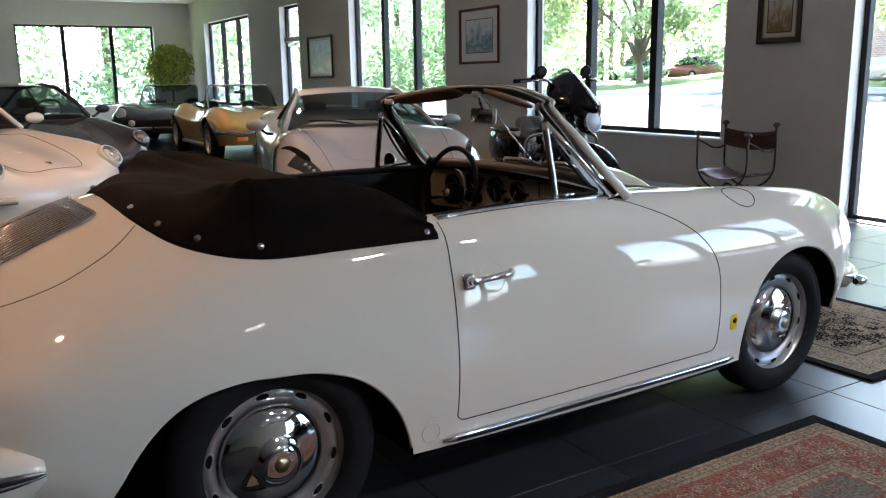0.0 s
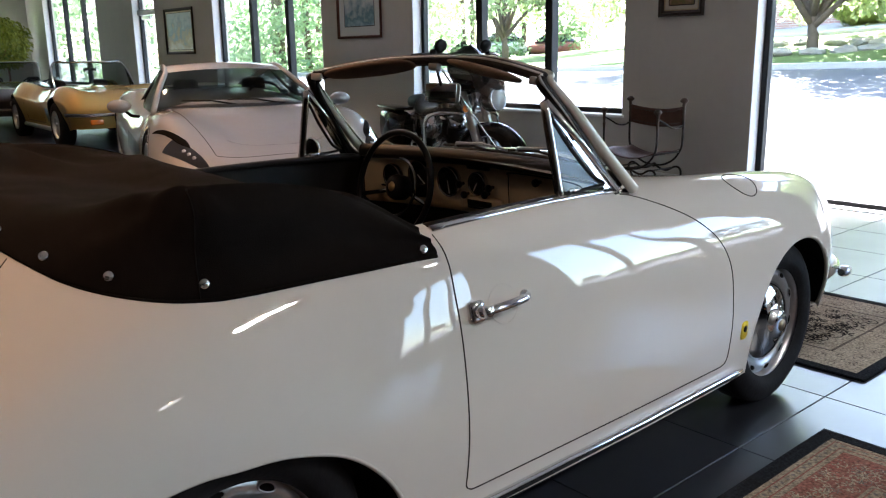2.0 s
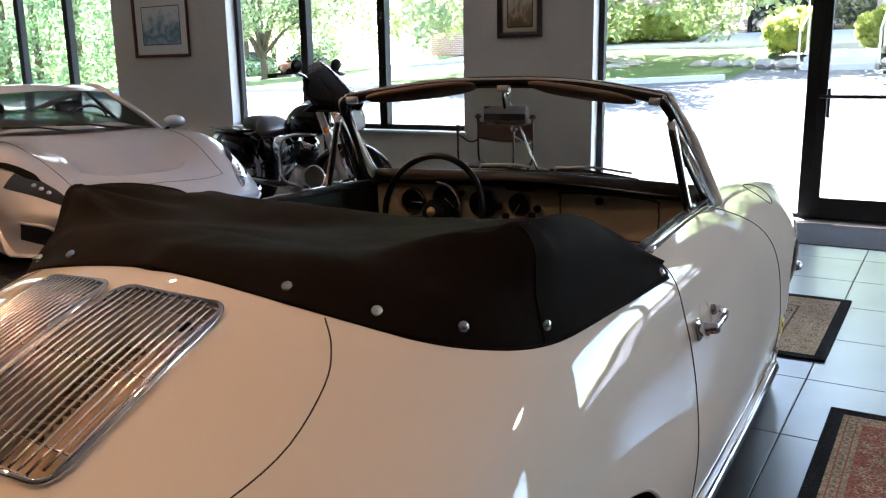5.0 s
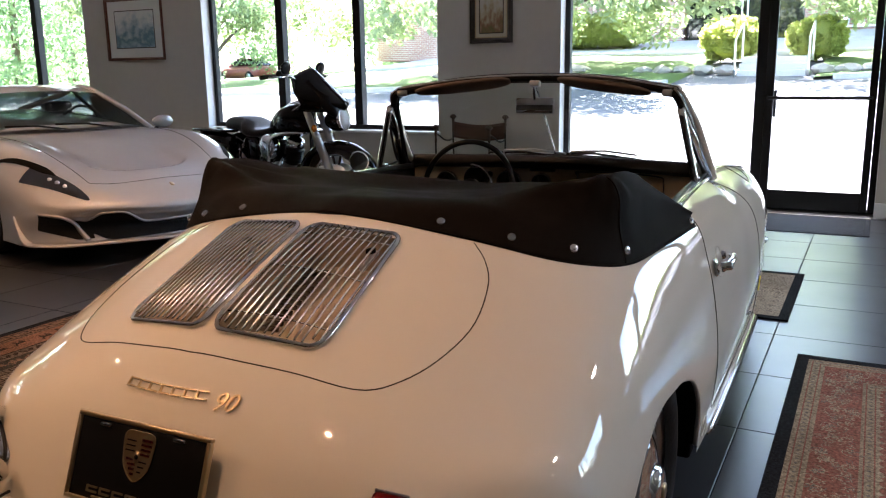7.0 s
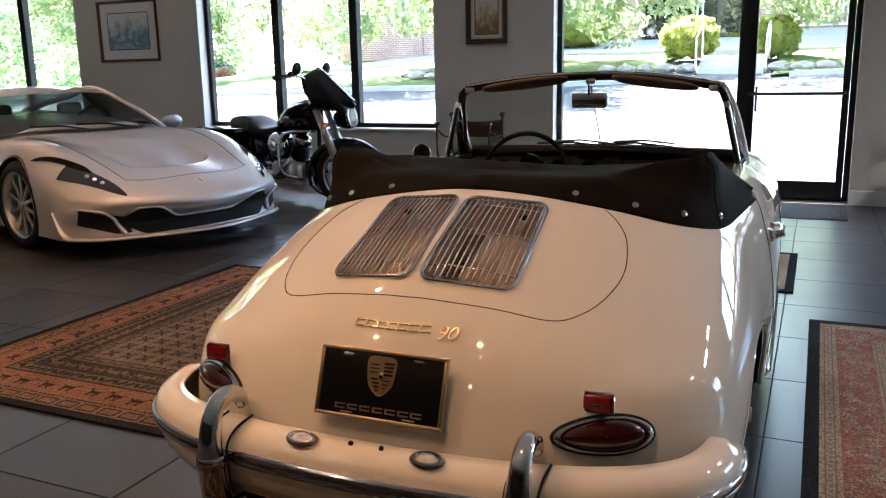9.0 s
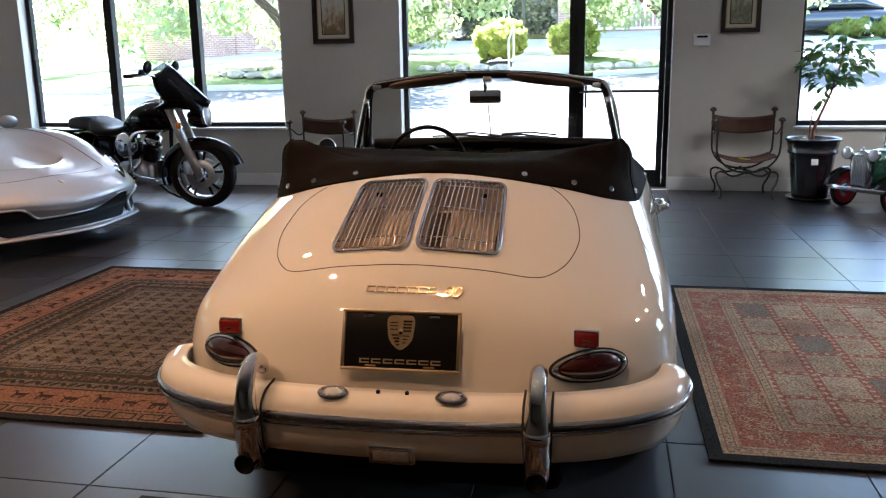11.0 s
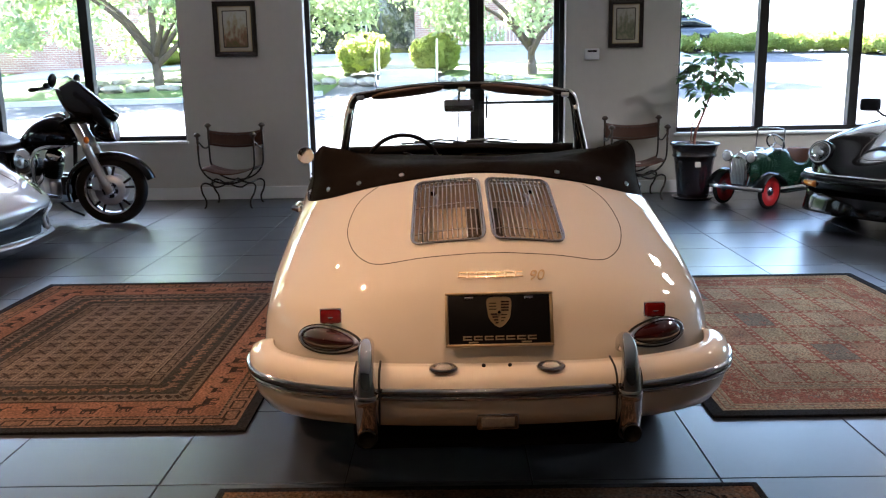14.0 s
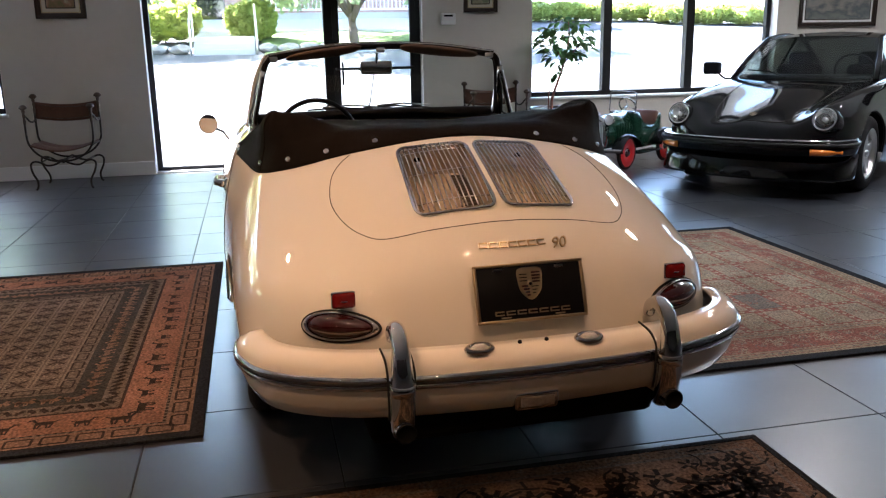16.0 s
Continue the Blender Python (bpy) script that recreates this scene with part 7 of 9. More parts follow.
    part("seat", bulge_loft(smooth_sections([(-0.84, 0.06, 0.72, 0.80), (-0.95, 0.14, 0.68, 0.77), (-1.1, 0.19, 0.66, 0.765), (-1.24, 0.2, 0.66, 0.83), (-1.34, 0.15, 0.68, 0.87), (-1.5, 0.14, 0.70, 0.87), (-1.7, 0.12, 0.71, 0.85), (-1.8, 0.05, 0.73, 0.80)]), 24), M["vinyl"], bike, "black two-up leather seat")
    rows = []
    for a in np.linspace(20, 190, 26):
        t = radians(a)
        rows.append([Vector((-1.62 + (0.365 - 0.06 * (1 - math.cos(p))) * math.cos(t), 0.11 * math.sin(p), 0.33 + (0.365 - 0.08 * (1 - math.cos(p))) * math.sin(t))) for p in np.linspace(-1.5, 1.5, 11)])
    part("rear_fender", sheet(rows), M["black_paint"], bike)
    for s in (1, -1):
        bag = part("saddlebag", bulge_loft([(-1.32, 0.06, 0.42, 0.62), (-1.36, 0.095, 0.36, 0.70), (-1.6, 0.105, 0.34, 0.72), (-1.9, 0.1, 0.36, 0.72), (-2.0, 0.06, 0.42, 0.68)], 20), M["black_paint"], bike, "black hard saddlebag")
        for v in bag.data.vertices:
            v.co.y += s * 0.27
        part("bag_lid", box(-1.98, -1.34, s * 0.27 - 0.1, s * 0.27 + 0.1, 0.715, 0.745, 0.012), M["black_paint"], bag)
        part("exhaust_pipe", tube(spline([(-0.62, -0.1, 0.52), (-0.58, -0.2, 0.42), (-0.75, -0.21, 0.28), (-1.1, s * 0.23, 0.27), (-1.5, s * 0.27, 0.28), (-2.05, s * 0.27, 0.29)], 24), [0.022] * 12 + [0.036] * 13, 14), M["chrome"], bike, "chrome exhaust")
        # crash bar
        part("crash_bar", tube(spline([(-0.36, s * 0.06, 0.74), (-0.42, s * 0.26, 0.74), (-0.46, s * 0.36, 0.68), (-0.47, s * 0.37, 0.5), (-0.46, s * 0.34, 0.34), (-0.44, s * 0.12, 0.26)], 26), 0.0165, 10), M["chrome"], bike, "chrome engine guard")
        part("floorboard", box(-0.95, -0.62, s * 0.25 - 0.06, s * 0.25 + 0.06, 0.27, 0.295, 0.01), M["black_rubber"], bike)
        part("side_cover", bulge_loft([(-0.98, 0.02, 0.48, 0.62), (-1.02, 0.035, 0.44, 0.68), (-1.2, 0.035, 0.44, 0.68), (-1.3, 0.02, 0.5, 0.62)], 16), M["black_paint"], bike).location.y = s * 0.16
    part("frame_rails", tube([(-0.3, 0, 0.9), (-0.42, 0.08, 0.5), (-0.5, 0.1, 0.2), (-1.1, 0.1, 0.2), (-1.3, 0.08, 0.45), (-1.62, 0.1, 0.34)], 0.02, 10), M["plate"], bike)
    part("crankcase", join(box(-1.0, -0.5, -0.12, 0.12, 0.2, 0.42, 0.05), lathe([(0.11, -0.17), (0.13, -0.15), (0.13, 0.1), (0.1, 0.14)], 28, "Y", pose(-0.68, 0, 0.33))), M["satin"], bike, "polished alloy crankcase")
    for x0, lean in ((-0.60, 22), (-0.86, -22)):
        prof = [(0.06, 0)]
        for k in range(9):
            z = 0.03 + k * 0.022
            prof += [(0.06, z), (0.095, z + 0.002), (0.095, z + 0.008), (0.06, z + 0.01)]
        prof += [(0.07, 0.24), (0.09, 0.25), (0.08, 0.3), (0.03, 0.32), (0, 0.32)]
        part("cylinder", lathe(prof, 24, "Z", pose(-0.73 + (0.06 if lean > 0 else -0.06), 0, 0.38, 0, lean)), M["plate"], bike, "black finned engine cylinder")
        part("rocker_cover", lathe([(0.082, 0.245), (0.09, 0.26), (0.086, 0.30), (0.06, 0.325), (0, 0.33)], 20, "Z", pose(-0.73 + (0.06 if lean > 0 else -0.06), 0, 0.38, 0, lean)), M["chrome"], bike, "chrome rocker cover")
    ac = part("air_cleaner", lathe([(0.0, -0.27), (0.06, -0.268), (0.105, -0.25), (0.12, -0.215), (0.115, -0.17), (0.09, -0.13)], 36, "Y", pose(-0.74, 0, 0.60)), M["chrome"], bike, "round chrome air cleaner cover")
    part("cover_screw", lathe([(0, -0.278), (0.02, -0.276), (0.022, -0.266)], 16, "Y", pose(-0.74, 0, 0.60)), M["satin"], ac)
    part("primary_cover", bulge_loft([(-1.1, 0.03, 0.28, 0.42), (-1.0, 0.05, 0.22, 0.46), (-0.6, 0.05, 0.22, 0.46), (-0.5, 0.03, 0.28, 0.42)], 18), M["chrome"], bike).location.y = 0.17
    part("oil_cooler", box(-0.46, -0.41, -0.08, 0.08, 0.28, 0.45, 0.01), M["plate"], bike)
    part("kickstand", tube([(-0.75, 0.14, 0.2), (-0.7, 0.25, 0.08), (-0.62, 0.34, 0.012)], 0.013, 8), M["plate"], bike)
    tl = part("tail_lamp", box(-2.02, -1.97, -0.06, 0.06, 0.5, 0.58, 0.012), M["red_lens"], bike, "red tail lamp")
    return bike


motorcycle(pose(5.22, 6.06, 0, 0, 0, -110))


# ---- iron and leather chairs ----
M["iron"] = mat("wrought_iron", (0.05, 0.045, 0.04), 0.5, 0.7, vary=0.4, scale=18, bump=0.2, bump_scale=120)
M["finial"] = mat("worn_brass_iron", (0.12, 0.09, 0.07), 0.4, 0.8, vary=0.4, scale=30)
M["leather"] = mat("brown_leather", (0.11, 0.042, 0.022), 0.5, vary=0.45, scale=9, bump=0.25, bump_scale=160)


def savonarola(m, label):
    ch = thing("armchair", m, label, "chair", "iron chairs along the window wall")
    for x, top, nm in ((0.19, 0.755, "front"), (-0.17, 0.835, "back")):
        for s in (1, -1):
            hoop = [(x, s * 0.29, top - 0.02), (x, s * 0.29, 0.52), (x, s * 0.275, 0.42), (x, s * 0.21, 0.33), (x, s * 0.11, 0.275), (x, 0, 0.258)]
            part("side_hoop", tube(spline(hoop, 26), 0.0095, 10), M["iron"], ch)
            part("finial", lathe([(0, 0.052), (0.018, 0.048), (0.034, 0.03), (0.036, 0.02), (0.02, 0.008), (0.012, 0.0), (0.016, -0.012), (0.01, -0.03), (0.015, -0.045), (0.009, -0.07), (0.014, -0.1), (0.01, -0.13)], 20, "Z", pose(x, s * 0.29, top - 0.02)), M["finial"], ch, "turned brass-coloured finial")
            leg = [(x, 0, 0.27), (x, s * 0.07, 0.235), (x, s * 0.14, 0.225), (x, s * 0.2, 0.255), (x, s * 0.25, 0.265), (x, s * 0.285, 0.235), (x + (0.02 if x > 0 else -0.02), s * 0.27, 0.16), (x + (0.03 if x > 0 else -0.03), s * 0.235, 0.09), (x + (0.04 if x > 0 else -0.04), s * 0.235, 0.03), (x + (0.05 if x > 0 else -0.05), s * 0.25, 0.006)]
            part("leg", tube(spline(leg, 40), 0.0095, 10), M["iron"], ch, "scrolled iron leg")
        part("collar", lathe([(0.012, -0.018), (0.02, -0.01), (0.02, 0.01), (0.012, 0.018)], 16, "Z", pose(x, 0, 0.262, 0, 90)), M["iron"], ch)
    for s in (1, -1):
        part("arm", tube(spline([(0.19, s * 0.29, 0.70), (0.1, s * 0.295, 0.665), (0.0, s * 0.295, 0.62), (-0.1, s * 0.293, 0.61), (-0.17, s * 0.29, 0.63)], 18), 0.008, 8), M["iron"], ch, "curved iron arm")
        part("seat_rail", tube([(0.19, s * 0.262, 0.40), (-0.17, s * 0.262, 0.40)], 0.008, 8), M["iron"], ch)
        part("foot_rail", tube([(0.19, s * 0.2, 0.255), (-0.17, s * 0.2, 0.255)], 0.007, 8), M["iron"], ch)
    part("centre_rail", tube([(0.2, 0, 0.262), (-0.18, 0, 0.262)], 0.009, 8), M["iron"], ch)
    rows = [[(x, y, 0.415 - 0.06 * (1 - (y / 0.265) ** 2) + 0.006 * math.sin(x * 22)) for y in np.linspace(-0.268, 0.268, 17)] for x in np.linspace(-0.185, 0.205, 9)]
    sp = part("seat", sheet(rows), M["leather"], ch, "brown leather sling seat")
    sp.modifiers.new("thick", "SOLIDIFY").thickness = 0.006
    rows = [[(-0.165 - 0.045 * (1 - (y / 0.29) ** 2), y, z - 0.035 * (1 - (y / 0.29) ** 2)) for y in np.linspace(-0.29, 0.29, 17)] for z in np.linspace(0.635, 0.795, 7)]
    bp = part("backrest", sheet(rows), M["leather"], ch, "tooled brown leather back sling")
    bp.modifiers.new("thick", "SOLIDIFY").thickness = 0.006
    for z in (0.66, 0.77):
        part("stitching", tube([(-0.160 - 0.045 * (1 - (y / 0.29) ** 2), y, z - 0.035 * (1 - (y / 0.29) ** 2)) for y in np.linspace(-0.25, 0.25, 13)], 0.0035, 6), M["finial"], bp)
    return ch


one = savonarola(pose(6.34, 5.17, 0, 0, 0, 178), "wrought-iron armchair with brown leather slings beside the window")
two = copy_thing(one, pose(6.47, 0.905, 0, 0, 0, 181))
tagged(two, "wrought-iron armchair with brown leather slings beside the potted plant", "chair", "iron chairs along the window wall")
tag = thing("paper_tags", pose(6.43, 0.9, 0.3585, 0, 0, 20), "crumpled white and yellow paper tags on the chair seat", "paper")
part("white_tag", moved(box(-0.02, 0.03, -0.06, 0.0, 0.003, 0.012, 0.003), pose(0, 0, 0.004, 6, -8)), M["white_ink"], tag)
part("second_tag", moved(box(-0.06, -0.02, -0.03, 0.02, 0.003, 0.010, 0.003), pose(0, 0, 0.004, -5, 8)), M["white_ink"], tag)
part("yellow_tag", moved(box(-0.02, 0.03, 0.015, 0.06, 0.003, 0.02, 0.006), pose(0, 0, 0.004, 8, 4)), M["yellow"], tag, "yellow tag")

# ---- plants ----
M["pot"] = mat("dark_glazed_pot", (0.018, 0.016, 0.02), 0.25, vary=0.3, scale=6, coat=0.5)
M["soil"] = mat("potting_soil", (0.04, 0.028, 0.02), 0.95, vary=0.5, scale=40, bump=0.8, bump_scale=60)
M["houseleaf"] = leaf_shader("dark_green_leaf", (0.1, 0.2, 0.05), (0.03, 0.09, 0.025))
M["ficus"] = leaf_shader("yellow_green_leaf", (0.3, 0.31, 0.05), (0.07, 0.13, 0.02))
M["stem"] = mat("brown_stem", (0.24, 0.09, 0.06), 0.7, vary=0.3, scale=20, bump=0.3)


def leaf_mesh(name, length, width, bend=0.25, material=None):
    bm = bmesh.new()
    rows = []
    for i in range(7):
        u = i / 6
        w = width * (math.sin(math.pi * min(1, u * 1.02 + 0.02)) ** 0.8) * (1 - 0.35 * u) * 1.1 + 0.0008
        z = -bend * length * u * u
        rows.append([(length * u, -w / 2, z + 0.12 * w), (length * u, 0, z), (length * u, w / 2, z + 0.12 * w)])
    sheet(rows, bm)
    me = mesh_of(bm, name)
    me.materials.append(material)
    return me


pot = thing("plant_pot", pose(6.3, 0.32, 0), "dark glazed tapered plant pot with a banded rim", "plant pot")
part("pot_body", lathe([(0.0, 0.03), (0.155, 0.03), (0.16, 0.05), (0.2, 0.40), (0.207, 0.44), (0.222, 0.45), (0.225, 0.47), (0.215, 0.48), (0.235, 0.56), (0.25, 0.572), (0.252, 0.588), (0.238, 0.592), (0.225, 0.575), (0.215, 0.53), (0.0, 0.525)], 56), M["pot"], pot)
part("saucer", lathe([(0, 0.004), (0.19, 0.004), (0.215, 0.035), (0.205, 0.037), (0.185, 0.02), (0, 0.018)], 48), M["pot"], pot, "dark drip saucer")
part("soil", lathe([(0.212, 0.532), (0.1, 0.545), (0, 0.55)], 32), M["soil"], pot)
part("pot_label", moved(box(-0.03, 0.03, -0.004, 0.002, -0.025, 0.03, 0.001), pose(-0.204, 0.02, 0.38, -6, 0, -85)), M["white_ink"], pot, "torn white sticker")

rnd = random.Random(11)
tree = thing("house_plant", pose(6.33, 0.3, 0.54), "slender potted tree with broad dark green leaves", "plant")
trunks = [[(0, 0.02, 0), (0.01, 0.01, 0.14), (0.02, -0.05, 0.3), (0.05, -0.13, 0.5), (0.1, -0.2, 0.75), (0.12, -0.2, 0.95)], [(0.01, 0.05, 0), (0.0, 0.05, 0.2), (0.02, 0.02, 0.38)], [(0.05, -0.13, 0.5), (0.05, -0.02, 0.68), (0.07, 0.07, 0.82)], [(0.05, -0.13, 0.5), (0.07, -0.3, 0.68), (0.1, -0.4, 0.8)]]
for i, tr in enumerate(trunks):
    part("trunk" if i < 2 else "branch", tube(spline(tr, 16), [0.017 - 0.0007 * k for k in range(17)] if i == 0 else [0.009 - 0.0004 * k for k in range(17)], 8), M["stem"], tree)
broad = leaf_mesh("broad_leaf", 0.11, 0.068, 0.3, M["houseleaf"])


def leaf_on(parent, me, p, yaw, pitch, roll, k):
    ob = new("leaf", me)
    ob.parent = parent
    ob.matrix_basis = pose(*p, 0, 0, yaw) @ pose(0, 0, 0, roll, pitch, 0) @ Matrix.Diagonal((k, k, k, 1))


for k in range(210):
    u, v = rnd.uniform(0, 2 * math.pi), rnd.uniform(-1, 1)
    rr = rnd.uniform(0.35, 1.0) ** 0.5
    p = (0.08 + 0.2 * rr * math.cos(u) * math.sqrt(1 - v * v), -0.14 + 0.30 * rr * math.sin(u) * math.sqrt(1 - v * v), 0.74 + 0.25 * rr * v)
    leaf_on(tree, broad, p, math.degrees(u) + rnd.uniform(-40, 40), rnd.uniform(-30, 40), rnd.uniform(-30, 30), rnd.uniform(0.65, 1.2))
for k in range(9):
    leaf_on(tree, broad, (0.02, 0.0 - 0.01 * k, 0.34 + 0.018 * k), k * 47, rnd.uniform(10, 50), 0, rnd.uniform(0.5, 0.85))

ficus = thing("corner_plant", pose(5.95, 24.35, 0), "large bushy yellow-green plant in a tub in the corner", "plant")
part("tub", lathe([(0, 0.0), (0.2, 0.0), (0.26, 0.45), (0.27, 0.47), (0.24, 0.47), (0.23, 0.42), (0, 0.42)], 36), M["pot"], ficus)
part("trunk", tube(spline([(0, 0, 0.42), (0.03, 0.02, 0.9), (-0.02, 0, 1.5), (0, 0, 2.0)], 12), 0.028, 8), M["stem"], ficus)
verts, faces = [], []
for k in range(2600):  # small overlapping leaves on a lobed crown
    u, v = rnd.uniform(0, 2 * math.pi), rnd.uniform(-1, 1)
    rr = rnd.uniform(0.55, 1.0)
    lob = 1 + 0.13 * math.sin(3 * u + 2 * v) + 0.08 * math.sin(7 * u - 5 * v)
    c = Vector((0.6 * lob * rr * math.cos(u) * math.sqrt(1 - v * v), 0.6 * lob * rr * math.sin(u) * math.sqrt(1 - v * v), 1.68 + 0.66 * rr * v))
    m = Matrix.Translation(c) @ pose(0, 0, 0, 0, 0, math.degrees(u) + rnd.uniform(-50, 50)) @ pose(0, 0, 0, rnd.uniform(-35, 35), rnd.uniform(0, 70))
    z, w = rnd.uniform(0.07, 0.12), rnd.uniform(0.03, 0.045)
    k0 = len(verts)
    verts += [tuple(m @ Vector(q)) for q in ((0, 0, 0), (z * 0.35, -w, 0.008), (z * 0.8, -w * 0.6, -0.006), (z, 0, -0.025), (z * 0.8, w * 0.6, -0.006), (z * 0.35, w, 0.008), (z * 0.4, 0, -0.006))]
    faces += [(k0, k0 + 1, k0 + 6), (k0 + 1, k0 + 2, k0 + 3, k0 + 6), (k0 + 6, k0 + 3, k0 + 4, k0 + 5), (k0, k0 + 6, k0 + 5)]
me = bpy.data.meshes.new("leaves")
me.from_pydata(verts, [], faces)
me.materials.append(M["ficus"])
lv = new("leaves", me)
lv.parent = ficus
tagged(lv, kind="stuff")

# ---- pedal car: between the front wheels at the origin, looking along x ----
M["toy_green"] = mat("toy_green_paint", (0.012, 0.045, 0.028), 0.2, vary=0.15, scale=8, coat=1.0)
M["toy_red"] = mat("toy_red_paint", (0.5, 0.018, 0.02), 0.3, vary=0.12, scale=10, coat=0.6)


def pedal_car(m):
    toy = thing("pedal_car", m, "vintage green toy pedal car with red wheels", "toy car")
    rb = part("hood", bulge_loft([(0.10, 0.085, 0.22, 0.50), (0.09, 0.10, 0.21, 0.52), (-0.1, 0.12, 0.20, 0.535), (-0.33, 0.145, 0.19, 0.555)], 24), M["toy_green"], toy, "green hood")
    for s in (1, -1):
        for k in range(5):
            part("louvre", box(-0.07 - 0.045 * k, -0.05 - 0.045 * k, s * (0.124 + 0.004 * k) - 0.004, s * (0.124 + 0.004 * k) + 0.004, 0.32, 0.45, 0.003), M["toy_green"], rb)
    rad = part("radiator_shell", bulge_loft([(0.15, 0.075, 0.21, 0.50), (0.145, 0.10, 0.18, 0.53), (0.10, 0.105, 0.18, 0.535)], 24), M["chrome"], toy, "chrome radiator shell")
    for k in range(9):
        part("grille_bar", box(0.151, 0.157, -0.064 + 0.016 * k - 0.003, -0.064 + 0.016 * k + 0.003, 0.23, 0.48, 0.001), M["satin"], rad)
    part("radiator_cap", lathe([(0.02, 0), (0.022, 0.015), (0.01, 0.025), (0, 0.045)], 16, "Z", pose(0.12, 0, 0.53)), M["chrome"], rad)
    body = bmesh.new()
    tub = [(-0.33, 0.145, 0.555), (-0.42, 0.165, 0.53), (-0.55, 0.175, 0.42), (-0.75, 0.175, 0.40), (-0.88, 0.165, 0.50), (-0.98, 0.13, 0.46), (-1.04, 0.08, 0.34)]
    rows = []
    for x, w, z in spline(tub, 24):
        rows.append([(x, -w * 0.9, 0.17), (x, -w, 0.24), (x, -w, z - 0.03), (x, -w * 0.93, z), (x, -w * 0.85, z - 0.02), (x, -w * 0.8, 0.22), (x, w * 0.8, 0.22), (x, w * 0.85, z - 0.02), (x, w * 0.93, z), (x, w, z - 0.03), (x, w, 0.24), (x, w * 0.9, 0.17)])
    sheet(rows, body)
    part("tub", body, M["toy_green"], toy, "green open body")
    part("tail_panel", bulge_loft([(-0.86, 0.15, 0.2, 0.48), (-1.0, 0.125, 0.2, 0.45), (-1.07, 0.07, 0.22, 0.34)], 20), M["toy_green"], toy)
    part("seat", box(-0.86, -0.62, -0.13, 0.13, 0.3, 0.345, 0.015), M["leather"], toy)
    part("seat_back", moved(box(-0.03, 0.03, -0.13, 0.13, 0, 0.2, 0.02), pose(-0.84, 0, 0.33, 0, -12)), M["leather"], toy)
    part("scuttle", box(-0.40, -0.33, -0.135, 0.135, 0.50, 0.552, 0.015), M["toy_green"], toy)
    for x in (0.0, -0.82):
        for s in (1, -1):
            hub = new("wheel")
            hub.parent = toy
            hub.matrix_basis = pose(x, s * 0.255, 0.17)
            part("tyre", lathe([(0.142, 0.018), (0.158, 0.02), (0.17, 0.008), (0.17, -0.008), (0.158, -0.02), (0.142, -0.018)], 40, "Y"), M["black_rubber"], hub)
            part("disc", lathe([(0.145, 0.014), (0.1, 0.02), (0.05, 0.012), (0.05, -0.012), (0.1, -0.02), (0.145, -0.014)], 40, "Y"), M["toy_red"], hub, "red pressed wheel disc")
            part("hub_cap", lathe([(0, -0.034), (0.02, -0.032), (0.05, -0.012), (0.05, 0.012), (0.02, 0.032), (0, 0.034)], 24, "Y"), M["chrome"], hub)
            rows = []
            for a in np.linspace(5 if x == 0 else 10, 165, 22):
                t = radians(a)
                rows.append([(x + 0.195 * math.cos(t) * (1 if math.cos(t) > 0 else 1.1), s * (0.19 + 0.13 * q), 0.165 + (0.195 - 0.03 * (2 * q - 1) ** 2) * math.sin(t)) for q in np.linspace(0, 1, 9)])
            fd = part("fender", sheet(rows), M["black_paint"], toy, "glossy dark fender")
            fd.modifiers.new("thick", "SOLIDIFY").thickness = 0.006
        part("axle", tube([(x, -0.25, 0.17), (x, 0.25, 0.17)], 0.01, 8), M["iron"], toy)
    for s in (1, -1):
        lm = pose(0.15, s * 0.135, 0.5, 0, 88)
        hd = part("headlamp", moved(lathe([(0, -0.07), (0.03, -0.06), (0.052, -0.02), (0.056, 0.0), (0.05, 0.008)], 24), lm), M["chrome"], toy, "chrome bullet headlamp")
        part("lens", moved(lathe([(0.05, 0.006), (0.03, 0.016), (0, 0.02)], 20), lm), M["clear_lens"], hd)
        part("lamp_stalk", tube([(0.12, s * 0.09, 0.44), (0.13, s * 0.135, 0.46)], 0.01, 8), M["chrome"], hd)
        part("running_board", box(-0.66, -0.18, s * 0.25 - 0.06, s * 0.25 + 0.06, 0.14, 0.158, 0.006), M["black_paint"], toy)
    part("bumper", tube(spline([(0.18, -0.31, 0.2), (0.235, -0.15, 0.205), (0.24, 0.15, 0.205), (0.18, 0.31, 0.2)], 16), 0.02, 12, flat=(1, 0, 0)), M["chrome"], toy, "chrome front bumper")
    part("windscreen_frame", tube(spline([(-0.34, -0.15, 0.55), (-0.36, -0.15, 0.70), (-0.363, -0.12, 0.745), (-0.364, 0.12, 0.745), (-0.36, 0.15, 0.70), (-0.34, 0.15, 0.55)], 30), 0.007, 8), M["chrome"], toy, "bent wire windscreen frame")
    ring = [pose(-0.45, 0.0, 0.60, 0, -60) @ Vector((0.095 * math.cos(a), 0.095 * math.sin(a), 0)) for a in np.linspace(0, 2 * math.pi, 29)[:-1]]
    sw = part("steering_wheel", tube(ring, 0.009, 8, True), M["chrome"], toy)
    part("steering_column", tube([(-0.45, 0, 0.60), (-0.34, 0, 0.5)], 0.008, 8), M["chrome"], sw)
    for k in range(3):
        q = pose(-0.45, 0.0, 0.60, 0, -60) @ Vector((0.092 * math.cos(2.1 * k), 0.092 * math.sin(2.1 * k), 0))
        part("wheel_spoke", tube([(-0.45, 0, 0.60), q], 0.005, 6), M["chrome"], sw)
    return toy


pedal_car(pose(5.77, -0.05, 0, 0, 0, 126))


